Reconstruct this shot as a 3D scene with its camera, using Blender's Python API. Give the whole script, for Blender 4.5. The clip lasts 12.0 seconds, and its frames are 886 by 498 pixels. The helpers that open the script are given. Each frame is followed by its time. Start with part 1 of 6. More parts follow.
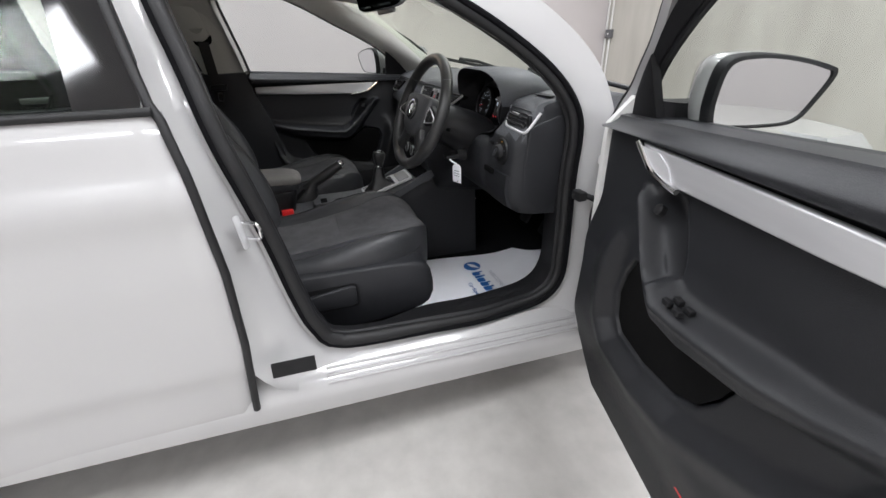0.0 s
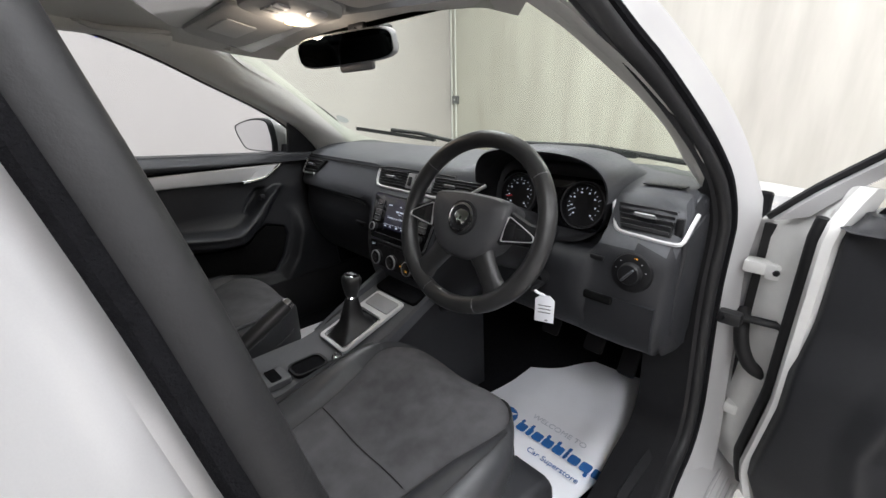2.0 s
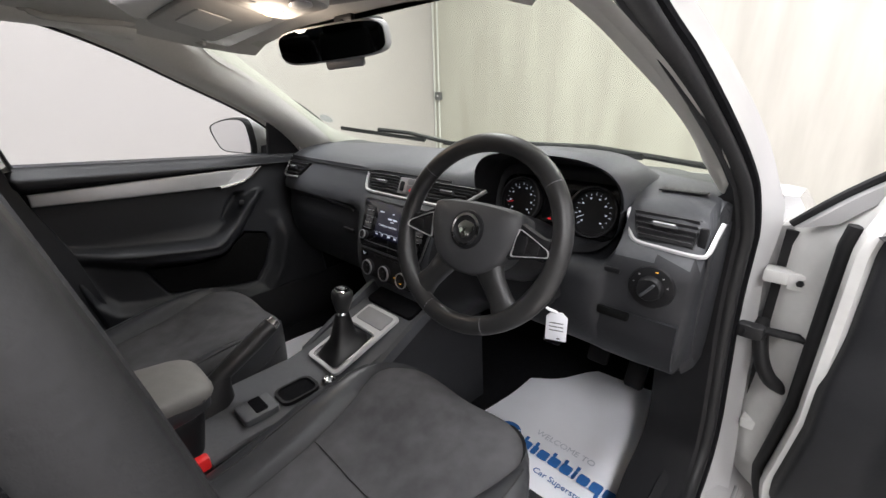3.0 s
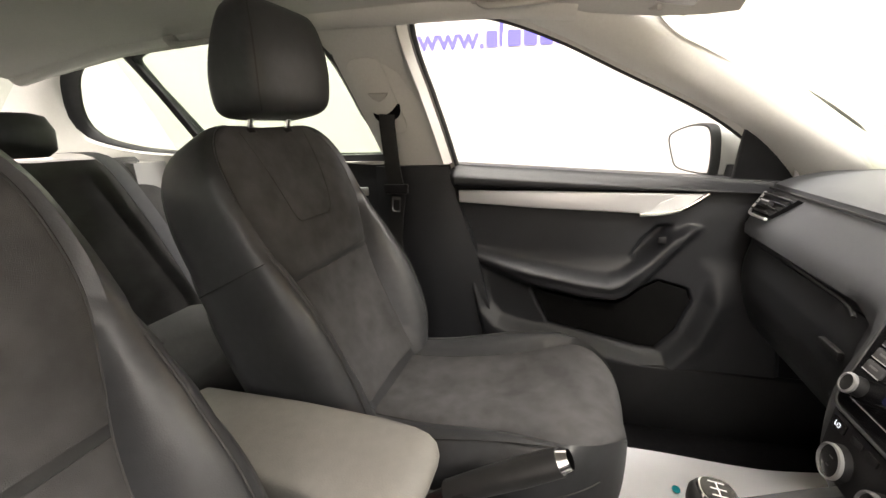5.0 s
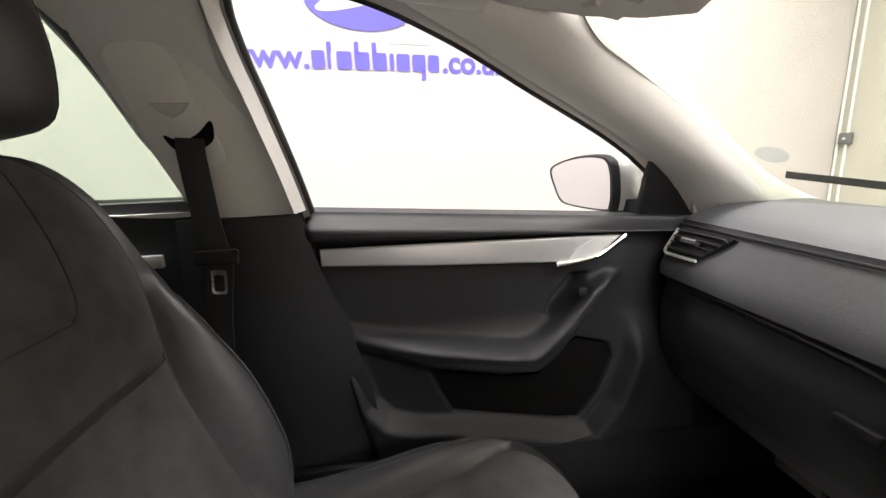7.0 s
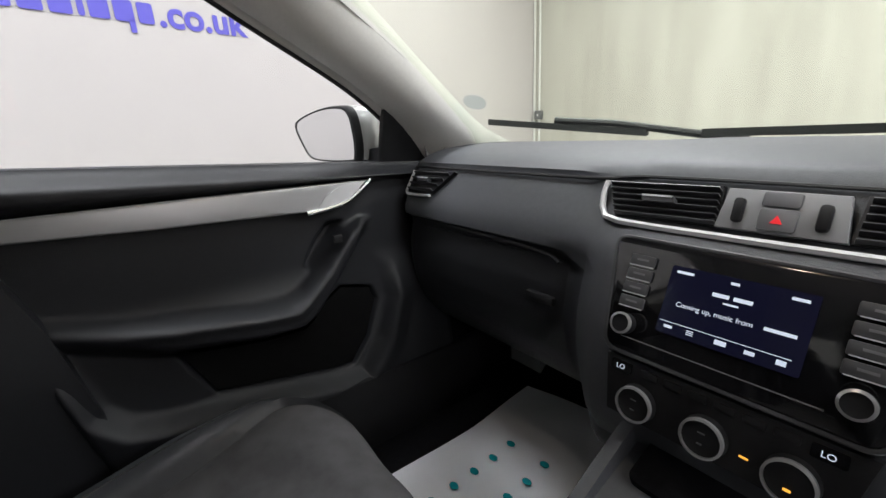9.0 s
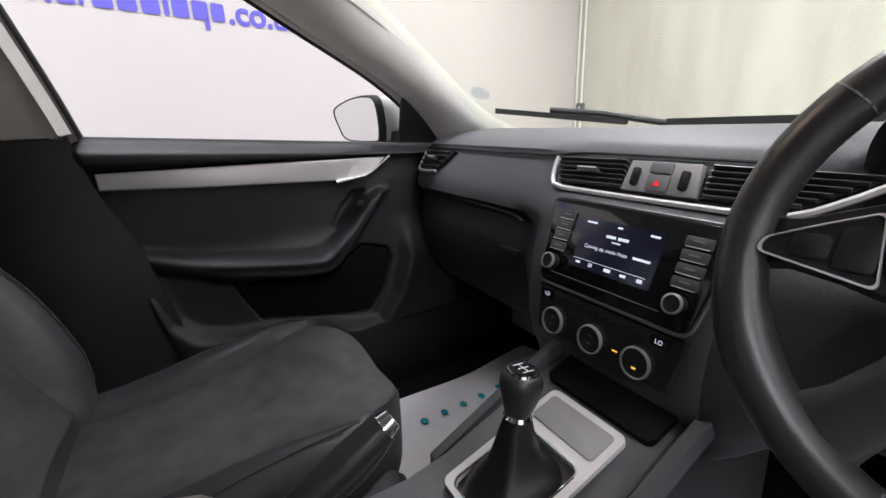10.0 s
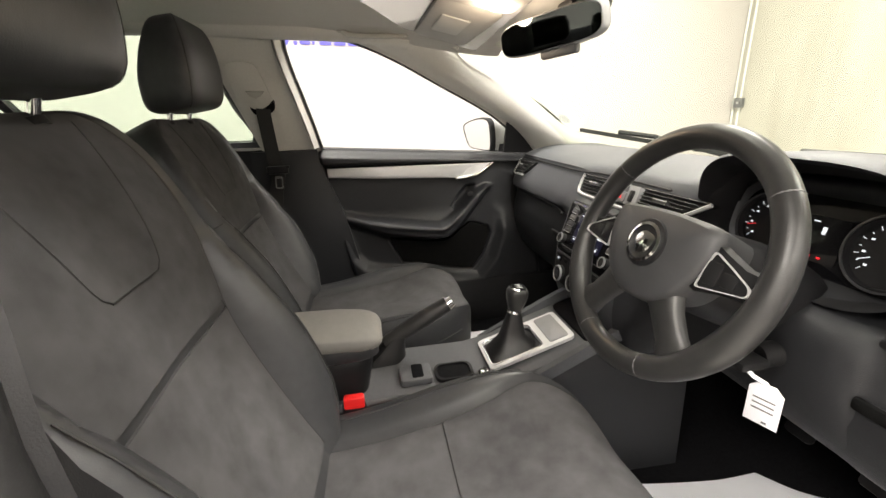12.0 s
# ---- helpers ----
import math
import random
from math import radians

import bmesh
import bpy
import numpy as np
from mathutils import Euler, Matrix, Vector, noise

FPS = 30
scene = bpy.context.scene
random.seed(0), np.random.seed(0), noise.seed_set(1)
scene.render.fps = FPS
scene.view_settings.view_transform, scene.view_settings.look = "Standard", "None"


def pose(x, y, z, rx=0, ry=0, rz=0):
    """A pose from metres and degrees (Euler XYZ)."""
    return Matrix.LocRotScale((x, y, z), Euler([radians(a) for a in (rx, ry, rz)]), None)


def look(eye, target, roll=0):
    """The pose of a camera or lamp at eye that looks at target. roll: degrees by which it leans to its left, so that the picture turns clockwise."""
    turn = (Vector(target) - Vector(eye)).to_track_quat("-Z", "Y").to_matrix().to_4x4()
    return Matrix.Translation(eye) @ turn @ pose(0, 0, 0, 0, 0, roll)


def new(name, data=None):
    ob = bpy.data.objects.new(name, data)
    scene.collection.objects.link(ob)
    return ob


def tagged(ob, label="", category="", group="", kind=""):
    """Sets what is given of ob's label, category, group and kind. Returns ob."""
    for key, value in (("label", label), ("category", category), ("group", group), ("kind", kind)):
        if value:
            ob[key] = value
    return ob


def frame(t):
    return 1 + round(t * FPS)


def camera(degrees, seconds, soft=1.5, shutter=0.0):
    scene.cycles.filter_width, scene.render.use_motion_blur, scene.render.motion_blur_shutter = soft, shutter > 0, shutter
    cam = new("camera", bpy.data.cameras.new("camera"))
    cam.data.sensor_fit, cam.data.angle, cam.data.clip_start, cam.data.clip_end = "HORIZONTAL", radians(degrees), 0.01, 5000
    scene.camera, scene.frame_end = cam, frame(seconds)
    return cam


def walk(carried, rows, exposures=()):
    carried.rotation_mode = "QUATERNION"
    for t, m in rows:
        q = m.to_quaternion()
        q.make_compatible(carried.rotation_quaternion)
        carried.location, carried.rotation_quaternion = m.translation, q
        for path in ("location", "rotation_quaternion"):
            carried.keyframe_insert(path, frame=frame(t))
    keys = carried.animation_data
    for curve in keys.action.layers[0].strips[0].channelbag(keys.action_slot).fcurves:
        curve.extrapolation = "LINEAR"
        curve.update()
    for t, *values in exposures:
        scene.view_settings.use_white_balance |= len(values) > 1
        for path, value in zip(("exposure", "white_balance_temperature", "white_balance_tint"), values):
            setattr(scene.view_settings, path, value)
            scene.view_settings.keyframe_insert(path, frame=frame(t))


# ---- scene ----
cam = camera(93.0, 12.0)
PATH = [
    (0, (1.774, 0.253, 1.134), (0.078, 0.817, 0.235), -1.7),
    (0.5, (1.523, 0.131, 1.139), (-0.171, 0.833, 0.342), -1.7),
    (1, (1.28, 0.076, 1.128), (-0.345, 0.994, 0.408), -1.3),
    (1.5, (1.075, 0.052, 1.148), (-0.433, 1.174, 0.466), -1.5),
    (2, (0.946, 0.042, 1.155), (-0.431, 1.324, 0.476), -1.4),
    (2.5, (0.887, 0.039, 1.16), (-0.395, 1.41, 0.47), -1.4),
    (2.7, (0.873, 0.042, 1.163), (-0.386, 1.432, 0.469), -1.5),
    (4.3, (0.725, 0.343, 1.111), (-1.169, 0.435, 0.474), -2.2),
    (4.5, (0.668, 0.359, 1.095), (-1.234, 0.201, 0.496), -2.1),
    (5, (0.449, 0.403, 1.097), (-1.39, -0.17, 0.556), -2.2),
    (5.5, (0.277, 0.367, 1.102), (-1.547, -0.305, 0.633), -2.1),
    (6.5, (0.144, 0.231, 1.109), (-1.803, 0.015, 0.707), -2.2),
    (7, (0.107, 0.24, 1.101), (-1.834, 0.463, 0.67), -2.2),
    (7.5, (0.075, 0.266, 1.087), (-1.767, 0.902, 0.636), -2.2),
    (7.7, (0.064, 0.279, 1.08), (-1.727, 1.042, 0.622), -2.2),
    (9.3, (0.184, 0.291, 1.019), (-1.359, 1.436, 0.464), -3.1),
    (9.5, (0.224, 0.286, 1.018), (-1.351, 1.387, 0.463), -2.6),
    (10, (0.362, 0.265, 1.006), (-1.299, 1.219, 0.43), -2.0),
    (10.5, (0.516, 0.259, 1.004), (-1.232, 1.031, 0.413), -1.9),
    (11, (0.632, 0.259, 1.024), (-1.173, 0.861, 0.409), -2.1),
    (11.5, (0.739, 0.253, 1.06), (-1.102, 0.722, 0.435), -2.1),
    (12, (0.901, 0.236, 1.116), (-0.974, 0.56, 0.499), -1.8),
]
walk(cam, [(t, look(e, g, r)) for t, e, g, r in PATH], [(0, -0.08, 5950, 10), (1.0, 0.04, 5950, 10), (2.0, 0.24, 5980, 10), (2.5, 0.26, 6000, 11), (4.4, 1.22, 6650, 12), (5.5, 1.75, 6950, 10), (6.3, 1.6, 6850, 10), (7.0, 1.0, 6550, 13), (7.5, 0.64, 6250, 17), (9.5, 0.38, 6000, 9), (10.2, 0.68, 6050, 18), (11.0, 1.38, 6650, 13), (12, 1.25, 6850, 9)])

# ---------- world and light ----------
world = bpy.data.worlds.new("world")
world.use_nodes = True
world.node_tree.nodes["Background"].inputs[0].default_value = (0.9, 0.95, 1.0, 1)
world.node_tree.nodes["Background"].inputs[1].default_value = 0.05
scene.world = world

# the studio stands turned 13 degrees to the car; u runs along the front wall, v along the side wall
ROOM = Matrix.Translation((-3.417, 4.331, 0)) @ Matrix.Rotation(math.atan2(0.229, 0.973), 4, "Z")
CEIL = 3.4
PANELS = [(1.6, -2.2), (1.6, -5.0), (1.6, -7.8), (4.2, -1.6), (4.2, -4.4), (4.2, -7.2), (6.8, -2.2), (6.8, -5.0), (6.8, -7.8)]
LAMP_POWER = 62
for u, v in PANELS:
    lamp = bpy.data.lights.new("ceiling_lamp", "AREA")
    lamp.shape, lamp.size, lamp.size_y, lamp.energy, lamp.color = "RECTANGLE", 0.55, 1.5, LAMP_POWER, (1.0, 0.965, 0.93)
    new("ceiling_lamp", lamp).matrix_world = ROOM @ pose(u, v, CEIL - 0.09)


# ---------- materials ----------
def mat(name, color, rough=0.5, metal=0.0, vary=0.12, scale=40.0, bump=0.0, bump_scale=400.0, coat=0.0, spec=0.5, tint=None,
        sheen=0.0, large=3.0, rvary=0.12, stretch=(1, 1, 1)):
    m = bpy.data.materials.new(name)
    m.use_nodes = True
    nt = m.node_tree
    n, ln = nt.nodes, nt.links
    b = n["Principled BSDF"]
    b.inputs["Metallic"].default_value = metal
    b.inputs["Coat Weight"].default_value = coat
    b.inputs["Specular IOR Level"].default_value = spec
    b.inputs["Sheen Weight"].default_value = sheen
    co = n.new("ShaderNodeTexCoord")
    mp = n.new("ShaderNodeMapping")
    mp.inputs["Scale"].default_value = stretch
    ln.new(co.outputs["Object"], mp.inputs["Vector"])
    fine, broad = n.new("ShaderNodeTexNoise"), n.new("ShaderNodeTexNoise")
    for t, s, d in ((fine, scale, 5), (broad, large, 3)):
        t.inputs["Scale"].default_value = s
        t.inputs["Detail"].default_value = d
        ln.new(mp.outputs["Vector"], t.inputs["Vector"])
    add = n.new("ShaderNodeMath")
    add.operation = "ADD"
    ln.new(fine.outputs["Fac"], add.inputs[0])
    ln.new(broad.outputs["Fac"], add.inputs[1])
    r = n.new("ShaderNodeMapRange")
    r.inputs["From Min"].default_value, r.inputs["From Max"].default_value = 0.7, 1.3
    ln.new(add.outputs[0], r.inputs["Value"])
    mix = n.new("ShaderNodeMix")
    mix.data_type = "RGBA"
    c = Vector(color)
    other = Vector(tint) if tint else c * (1 + vary)
    mix.inputs[6].default_value = (*(c * (1 - vary)), 1)
    mix.inputs[7].default_value = (*other, 1)
    ln.new(r.outputs["Result"], mix.inputs[0])
    ln.new(mix.outputs[2], b.inputs["Base Color"])
    rr = n.new("ShaderNodeMapRange")
    rr.inputs["To Min"].default_value, rr.inputs["To Max"].default_value = max(0.02, rough * (1 - rvary)), min(1, rough * (1 + rvary))
    ln.new(broad.outputs["Fac"], rr.inputs["Value"])
    ln.new(rr.outputs["Result"], b.inputs["Roughness"])
    if bump:
        g = n.new("ShaderNodeTexNoise")
        g.inputs["Scale"].default_value = bump_scale
        g.inputs["Detail"].default_value = 3
        ln.new(mp.outputs["Vector"], g.inputs["Vector"])
        bp = n.new("ShaderNodeBump")
        bp.inputs["Strength"].default_value = bump
        bp.inputs["Distance"].default_value = 0.002
        ln.new(g.outputs["Fac"], bp.inputs["Height"])
        ln.new(bp.outputs["Normal"], b.inputs["Normal"])
    return m


def glass(name, tint, gloss=1.0):
    m = bpy.data.materials.new(name)
    m.use_nodes = True
    nt = m.node_tree
    n, ln = nt.nodes, nt.links
    n.remove(n["Principled BSDF"])
    tr, gl, mx, fr = n.new("ShaderNodeBsdfTransparent"), n.new("ShaderNodeBsdfGlossy"), n.new("ShaderNodeMixShader"), n.new("ShaderNodeLayerWeight")
    pw, mr = n.new("ShaderNodeMath"), n.new("ShaderNodeMapRange")
    pw.operation, pw.inputs[1].default_value = "POWER", 5.0
    mr.inputs["To Min"].default_value, mr.inputs["To Max"].default_value = 0.02 * gloss, 0.5 * gloss
    tr.inputs[0].default_value = (*tint, 1)
    gl.inputs["Roughness"].default_value = 0.01
    ln.new(fr.outputs["Facing"], pw.inputs[0])
    ln.new(pw.outputs[0], mr.inputs["Value"])
    ln.new(mr.outputs["Result"], mx.inputs[0])
    ln.new(tr.outputs[0], mx.inputs[1])
    ln.new(gl.outputs[0], mx.inputs[2])
    ln.new(mx.outputs[0], n["Material Output"].inputs[0])
    return m


def glow(name, color, strength, rough=0.5):
    m = bpy.data.materials.new(name)
    m.use_nodes = True
    b = m.node_tree.nodes["Principled BSDF"]
    b.inputs["Base Color"].default_value = (*[c * 0.5 for c in color], 1)
    b.inputs["Roughness"].default_value = rough
    b.inputs["Emission Color"].default_value = (*color, 1)
    b.inputs["Emission Strength"].default_value = strength
    return m


M_PAINT = mat("white_car_paint", (0.45, 0.447, 0.445), 0.22, vary=0.02, coat=1.0, scale=900)
M_BLACKTRIM = mat("black_plastic", (0.010, 0.010, 0.011), 0.5, spec=0.3, vary=0.2, bump=0.15, bump_scale=900)
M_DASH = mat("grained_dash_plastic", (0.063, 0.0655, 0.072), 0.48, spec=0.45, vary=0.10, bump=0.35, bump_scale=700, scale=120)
# its darkness also carries the shade on the lower dash and console sides
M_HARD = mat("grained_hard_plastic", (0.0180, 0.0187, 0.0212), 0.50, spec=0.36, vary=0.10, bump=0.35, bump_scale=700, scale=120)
M_DOORPL = mat("grained_door_plastic", (0.0165, 0.0172, 0.0195), 0.46, spec=0.38, vary=0.10, bump=0.35, bump_scale=700, scale=120)
M_LEATHER = mat("black_leather", (0.034, 0.0350, 0.0375), 0.42, spec=0.42, vary=0.15, bump=0.10, bump_scale=520, scale=60)
M_FABRIC = mat("charcoal_suede_fabric", (0.072, 0.0715, 0.074), 0.92, spec=0.0, vary=0.24, bump=0.4, bump_scale=1200, scale=26, sheen=0.04, large=8)
M_GRIP = mat("dark_worn_leather", (0.024, 0.024, 0.024), 0.36, vary=0.2, bump=0.10, bump_scale=500, scale=50)
M_BOOT = mat("black_boot_leather", (0.010, 0.010, 0.0105), 0.40, vary=0.2, bump=0.2, bump_scale=420, scale=50)
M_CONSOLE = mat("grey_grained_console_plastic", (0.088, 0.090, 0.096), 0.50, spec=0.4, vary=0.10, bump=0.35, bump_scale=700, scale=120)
M_RING = mat("dial_ring_metal", (0.46, 0.46, 0.47), 0.30, metal=0.7, vary=0.05)
M_PIPING = mat("grey_seam_thread", (0.022, 0.022, 0.022), 0.7)
# near-black stand-in for the shade inside door pockets and flap recess
M_RECESS_SHADE = mat("black_felt", (0.007, 0.007, 0.007), 0.98, spec=0.05, vary=0.2, bump=0.3, bump_scale=900)
M_SEAL = mat("black_rubber", (0.014, 0.014, 0.0148), 0.52, spec=0.35, vary=0.15, bump=0.2, bump_scale=200)
M_SILVER = mat("brushed_aluminium_trim", (0.60, 0.60, 0.61), 0.34, metal=0.45, vary=0.05, scale=60, stretch=(1, 0.08, 1))
M_CHROME = mat("chrome", (0.85, 0.85, 0.86), 0.10, metal=1.0, vary=0.02)
M_SATIN = mat("satin_silver_plastic", (0.62, 0.62, 0.63), 0.36, metal=0.3, vary=0.05)
M_GREYTRIM = mat("grey_button_plastic", (0.13, 0.13, 0.135), 0.5, vary=0.06)
M_GREYDARK = mat("charcoal_button_plastic", (0.045, 0.045, 0.048), 0.42, vary=0.08)
M_LIGHTGREY = mat("light_grey_switch_plastic", (0.26, 0.26, 0.265), 0.42, vary=0.06)
M_PIANO = mat("gloss_black_panel", (0.006, 0.006, 0.007), 0.08, vary=0.1, spec=0.6)
M_LINING = mat("pale_grey_roof_lining", (0.56, 0.55, 0.52), 0.95, vary=0.05, bump=0.4, bump_scale=900, scale=200)
M_PILLAR = mat("pale_grey_pillar_plastic", (0.60, 0.59, 0.56), 0.65, vary=0.04, bump=0.2, bump_scale=700, scale=150)
M_CARPET = mat("black_carpet", (0.008, 0.008, 0.009), 1.0, spec=0.05, vary=0.3, bump=0.8, bump_scale=600, scale=120)
M_PAPER = mat("white_paper", (0.84, 0.85, 0.89), 0.7, vary=0.03, bump=0.25, bump_scale=9, scale=12)
M_BLUE = mat("blue_print", (0.025, 0.12, 0.36), 0.6, vary=0.08)
M_PALEINK = mat("pale_grey_print", (0.55, 0.57, 0.62), 0.7)
M_TEAL = mat("teal_print", (0.0, 0.30, 0.36), 0.6)
M_VIOLET = mat("blue_violet_lettering", (0.10, 0.085, 0.50), 0.5, vary=0.05)
M_WALL = mat("white_studio_wall", (0.505, 0.472, 0.468), 0.75, vary=0.025, scale=3, large=0.7, bump=0.15, bump_scale=60)
M_WALL2 = mat("streaked_plaster_wall", (0.43, 0.41, 0.365), 0.7, vary=0.12, tint=(0.53, 0.515, 0.465), scale=5, large=1.3, bump=0.2, bump_scale=40, stretch=(1, 1, 0.16))
M_CEIL = mat("white_ceiling", (0.78, 0.77, 0.75), 0.8, vary=0.03)
M_FLOOR = mat("pale_concrete_floor", (0.48, 0.465, 0.44), 0.38, vary=0.12, scale=14, large=1.2, bump=0.06, bump_scale=120)
M_RED = mat("red_plastic", (0.75, 0.02, 0.02), 0.4, vary=0.05)
M_BELT = mat("black_webbing", (0.02, 0.02, 0.02), 0.8, vary=0.1, bump=0.5, bump_scale=900)
M_MIRROR = mat("mirror_glass", (0.88, 0.88, 0.90), 0.015, metal=1.0, vary=0.0)
M_DARKMIRROR = mat("dimming_mirror_glass", (0.10, 0.11, 0.11), 0.03, metal=1.0, vary=0.0)
M_WHITEINK = glow("lit_white_marking", (0.85, 0.9, 1.0), 0.4)
M_SCREEN = glow("lit_screen", (0.004, 0.004, 0.011), 0.8, 0.12)
M_REDLIT = glow("lit_red_marking", (0.9, 0.02, 0.03), 0.4)
M_AMBER = glow("lit_amber_marking", (1.0, 0.45, 0.05), 0.9)
M_DOME = glow("lit_dome_lens", (1.0, 0.62, 0.28), 4.0)
M_PANEL = glow("lit_ceiling_diffuser", (1.0, 0.96, 0.90), 3.0)
M_GLASS = glass("clear_window_glass", (0.88, 0.895, 0.885))
M_SCREENGLASS = glass("green_tinted_windscreen_glass", (0.905, 0.93, 0.875))
M_REARGLASS = glass("tinted_rear_glass", (0.89, 0.92, 0.89), 0.45)
M_FILM = glass("printed_clear_film", (0.86, 0.90, 0.93), 0.3)
M_PALEPLASTIC = mat("pale_grey_visor_vinyl", (0.45, 0.44, 0.415), 0.7, vary=0.04)
M_PRIMER = mat("unpolished_white_paint", (0.70, 0.70, 0.68), 0.35, vary=0.05, coat=0.3)


# ---------- mesh helpers ----------
def spline(pts, n, closed=False):
    """n points along a smooth curve through pts."""
    P = [np.array(p, float) for p in pts]
    m = len(P)
    segs = m if closed else m - 1
    seg = [np.linalg.norm(P[(i + 1) % m] - P[i]) for i in range(segs)]
    cum = np.concatenate([[0], np.cumsum(seg)])
    out = []
    for k in range(n):
        s = cum[-1] * k / (n if closed else n - 1)
        i = min(int(np.searchsorted(cum, s, side="right")) - 1, segs - 1)
        t = (s - cum[i]) / max(seg[i], 1e-9)
        g = (lambda j: P[j % m]) if closed else (lambda j: P[min(max(j, 0), m - 1)])
        a, b, c, d = g(i - 1), g(i), g(i + 1), g(i + 2)
        out.append(0.5 * (2 * b + (c - a) * t + (2 * a - 5 * b + 4 * c - d) * t * t + (3 * b - a - 3 * c + d) * t ** 3))
    return out


def lerp_table(table, v):
    """Values interpolated smoothly from rows (v, a, b, ...)."""
    V = [r[0] for r in table]
    return [float(np.interp(v, V, [r[k] for r in table])) for k in range(1, len(table[0]))]


def loft(rings, closed=True, caps=True, bm=None):
    bm = bm or bmesh.new()
    rows = [[bm.verts.new([float(c) for c in p]) for p in ring] for ring in rings]
    n = len(rows[0])
    for a, b in zip(rows, rows[1:]):
        for i in range(n if closed else n - 1):
            j = (i + 1) % n
            bm.faces.new((a[i], a[j], b[j], b[i]))
    if caps and closed:
        bm.faces.new(rows[0][::-1])
        bm.faces.new(rows[-1])
    return bm


def ring_loop(rings, bm=None):
    """Closed both ways: rings joined round and the last ring to the first."""
    return loft(list(rings) + [rings[0]], closed=True, caps=False, bm=bm)


def tube(pts, radius, sides=10, closed=False, bm=None, flat=1.0, up=None):
    bm = bm or bmesh.new()
    P = [Vector([float(c) for c in p]) for p in pts]
    rings, n = [], len(P)
    ref = Vector(up) if up else None
    for i, p in enumerate(P):
        a = P[(i - 1) % n] if closed or i else P[0]
        b = P[(i + 1) % n] if closed or i < n - 1 else P[-1]
        d = (b - a).normalized()
        if ref is None or abs(d.dot(ref)) > 0.98:
            ref = Vector((0, 0, 1)) if abs(d.z) < 0.9 else Vector((1, 0, 0))
        side = d.cross(ref).normalized()
        top = side.cross(d).normalized()
        if up is None:
            ref = top
        r = radius[i] if isinstance(radius, (list, tuple)) else radius
        rings.append([p + side * (r * math.cos(q)) + top * (r * flat * math.sin(q)) for q in [2 * math.pi * k / sides for k in range(sides)]])
    if closed:
        rings.append(rings[0])
    return loft(rings, True, not closed, bm)


def lathe(profile, m, sides=28, bm=None, hollow=False):
    """Profile of (radius, height) turned about the z axis of the pose m."""
    rings = [[m @ Vector((r * math.cos(a), r * math.sin(a), h)) for a in [2 * math.pi * k / sides for k in range(sides)]] for r, h in profile]
    return ring_loop(rings, bm) if hollow else loft(rings, True, True, bm)


def box(cx, cy, cz, sx, sy, sz, bevel=0.004, m=None, seg=2):
    bm = bmesh.new()
    bmesh.ops.create_cube(bm, size=1)
    for v in bm.verts:
        v.co = Vector((v.co.x * sx, v.co.y * sy, v.co.z * sz))
    if bevel:
        bmesh.ops.bevel(bm, geom=bm.edges[:], offset=min(bevel, 0.45 * min(sx, sy, sz)), segments=seg, affect="EDGES", profile=0.5)
    bmesh.ops.transform(bm, matrix=(m or Matrix()) @ Matrix.Translation((cx, cy, cz)), verts=bm.verts)
    return bm


def slab(outline, depth, m=None, bevel=0.003, seg=2):
    """A plate: outline of (x, y), thick from z = 0 to depth, laid by the pose m."""
    bm = bmesh.new()
    vs = [bm.verts.new((x, y, 0)) for x, y in outline]
    f = bm.faces.new(vs)
    g = bmesh.ops.extrude_face_region(bm, geom=[f])
    bmesh.ops.translate(bm, vec=(0, 0, depth), verts=[v for v in g["geom"] if isinstance(v, bmesh.types.BMVert)])
    bmesh.ops.recalc_face_normals(bm, faces=bm.faces)
    if bevel:
        rim = [e for e in bm.edges if abs(e.verts[0].co.z - e.verts[1].co.z) < 1e-6]
        bmesh.ops.bevel(bm, geom=rim, offset=bevel, segments=seg, affect="EDGES", profile=0.5)
    bmesh.ops.transform(bm, matrix=m or Matrix(), verts=bm.verts)
    return bm


def rounded(w, h, r, n=5, cx=0, cy=0):
    out = []
    for sx, sy, a0 in ((1, 1, 0), (-1, 1, 90), (-1, -1, 180), (1, -1, 270)):
        for k in range(n + 1):
            a = radians(a0 + 90 * k / n)
            out.append((cx + sx * (w / 2 - r) + r * math.cos(a), cy + sy * (h / 2 - r) + r * math.sin(a)))
    return out


def ring_plate(outer, inner, depth, m=None):
    """A flat frame between two outlines with the same number of points."""
    rings = [[(x, y, z) for x, y in o] for o, z in ((outer, 0), (outer, depth), (inner, depth), (inner, 0))]
    bm = ring_loop(rings)
    bmesh.ops.transform(bm, matrix=m or Matrix(), verts=bm.verts)
    return bm


def soften(poly, r, n=4):
    """A polygon with its corners rounded off."""
    out = []
    P = [np.array(p, float) for p in poly]
    for i, p in enumerate(P):
        a, b = P[i - 1] - p, P[(i + 1) % len(P)] - p
        a, b = p + a * min(0.45, r / np.linalg.norm(a)), p + b * min(0.45, r / np.linalg.norm(b))
        out += [tuple(a * (1 - t) ** 2 + p * 2 * t * (1 - t) + b * t * t) for t in np.linspace(0, 1, n + 1)]
    return out


def superring(cx, cy, w, h, n=28, p=3.0):
    out = []
    for k in range(n):
        a = 2 * math.pi * k / n
        c, s = math.cos(a), math.sin(a)
        out.append((cx + w * math.copysign(abs(c) ** (2 / p), c), cy + h * math.copysign(abs(s) ** (2 / p), s)))
    return out


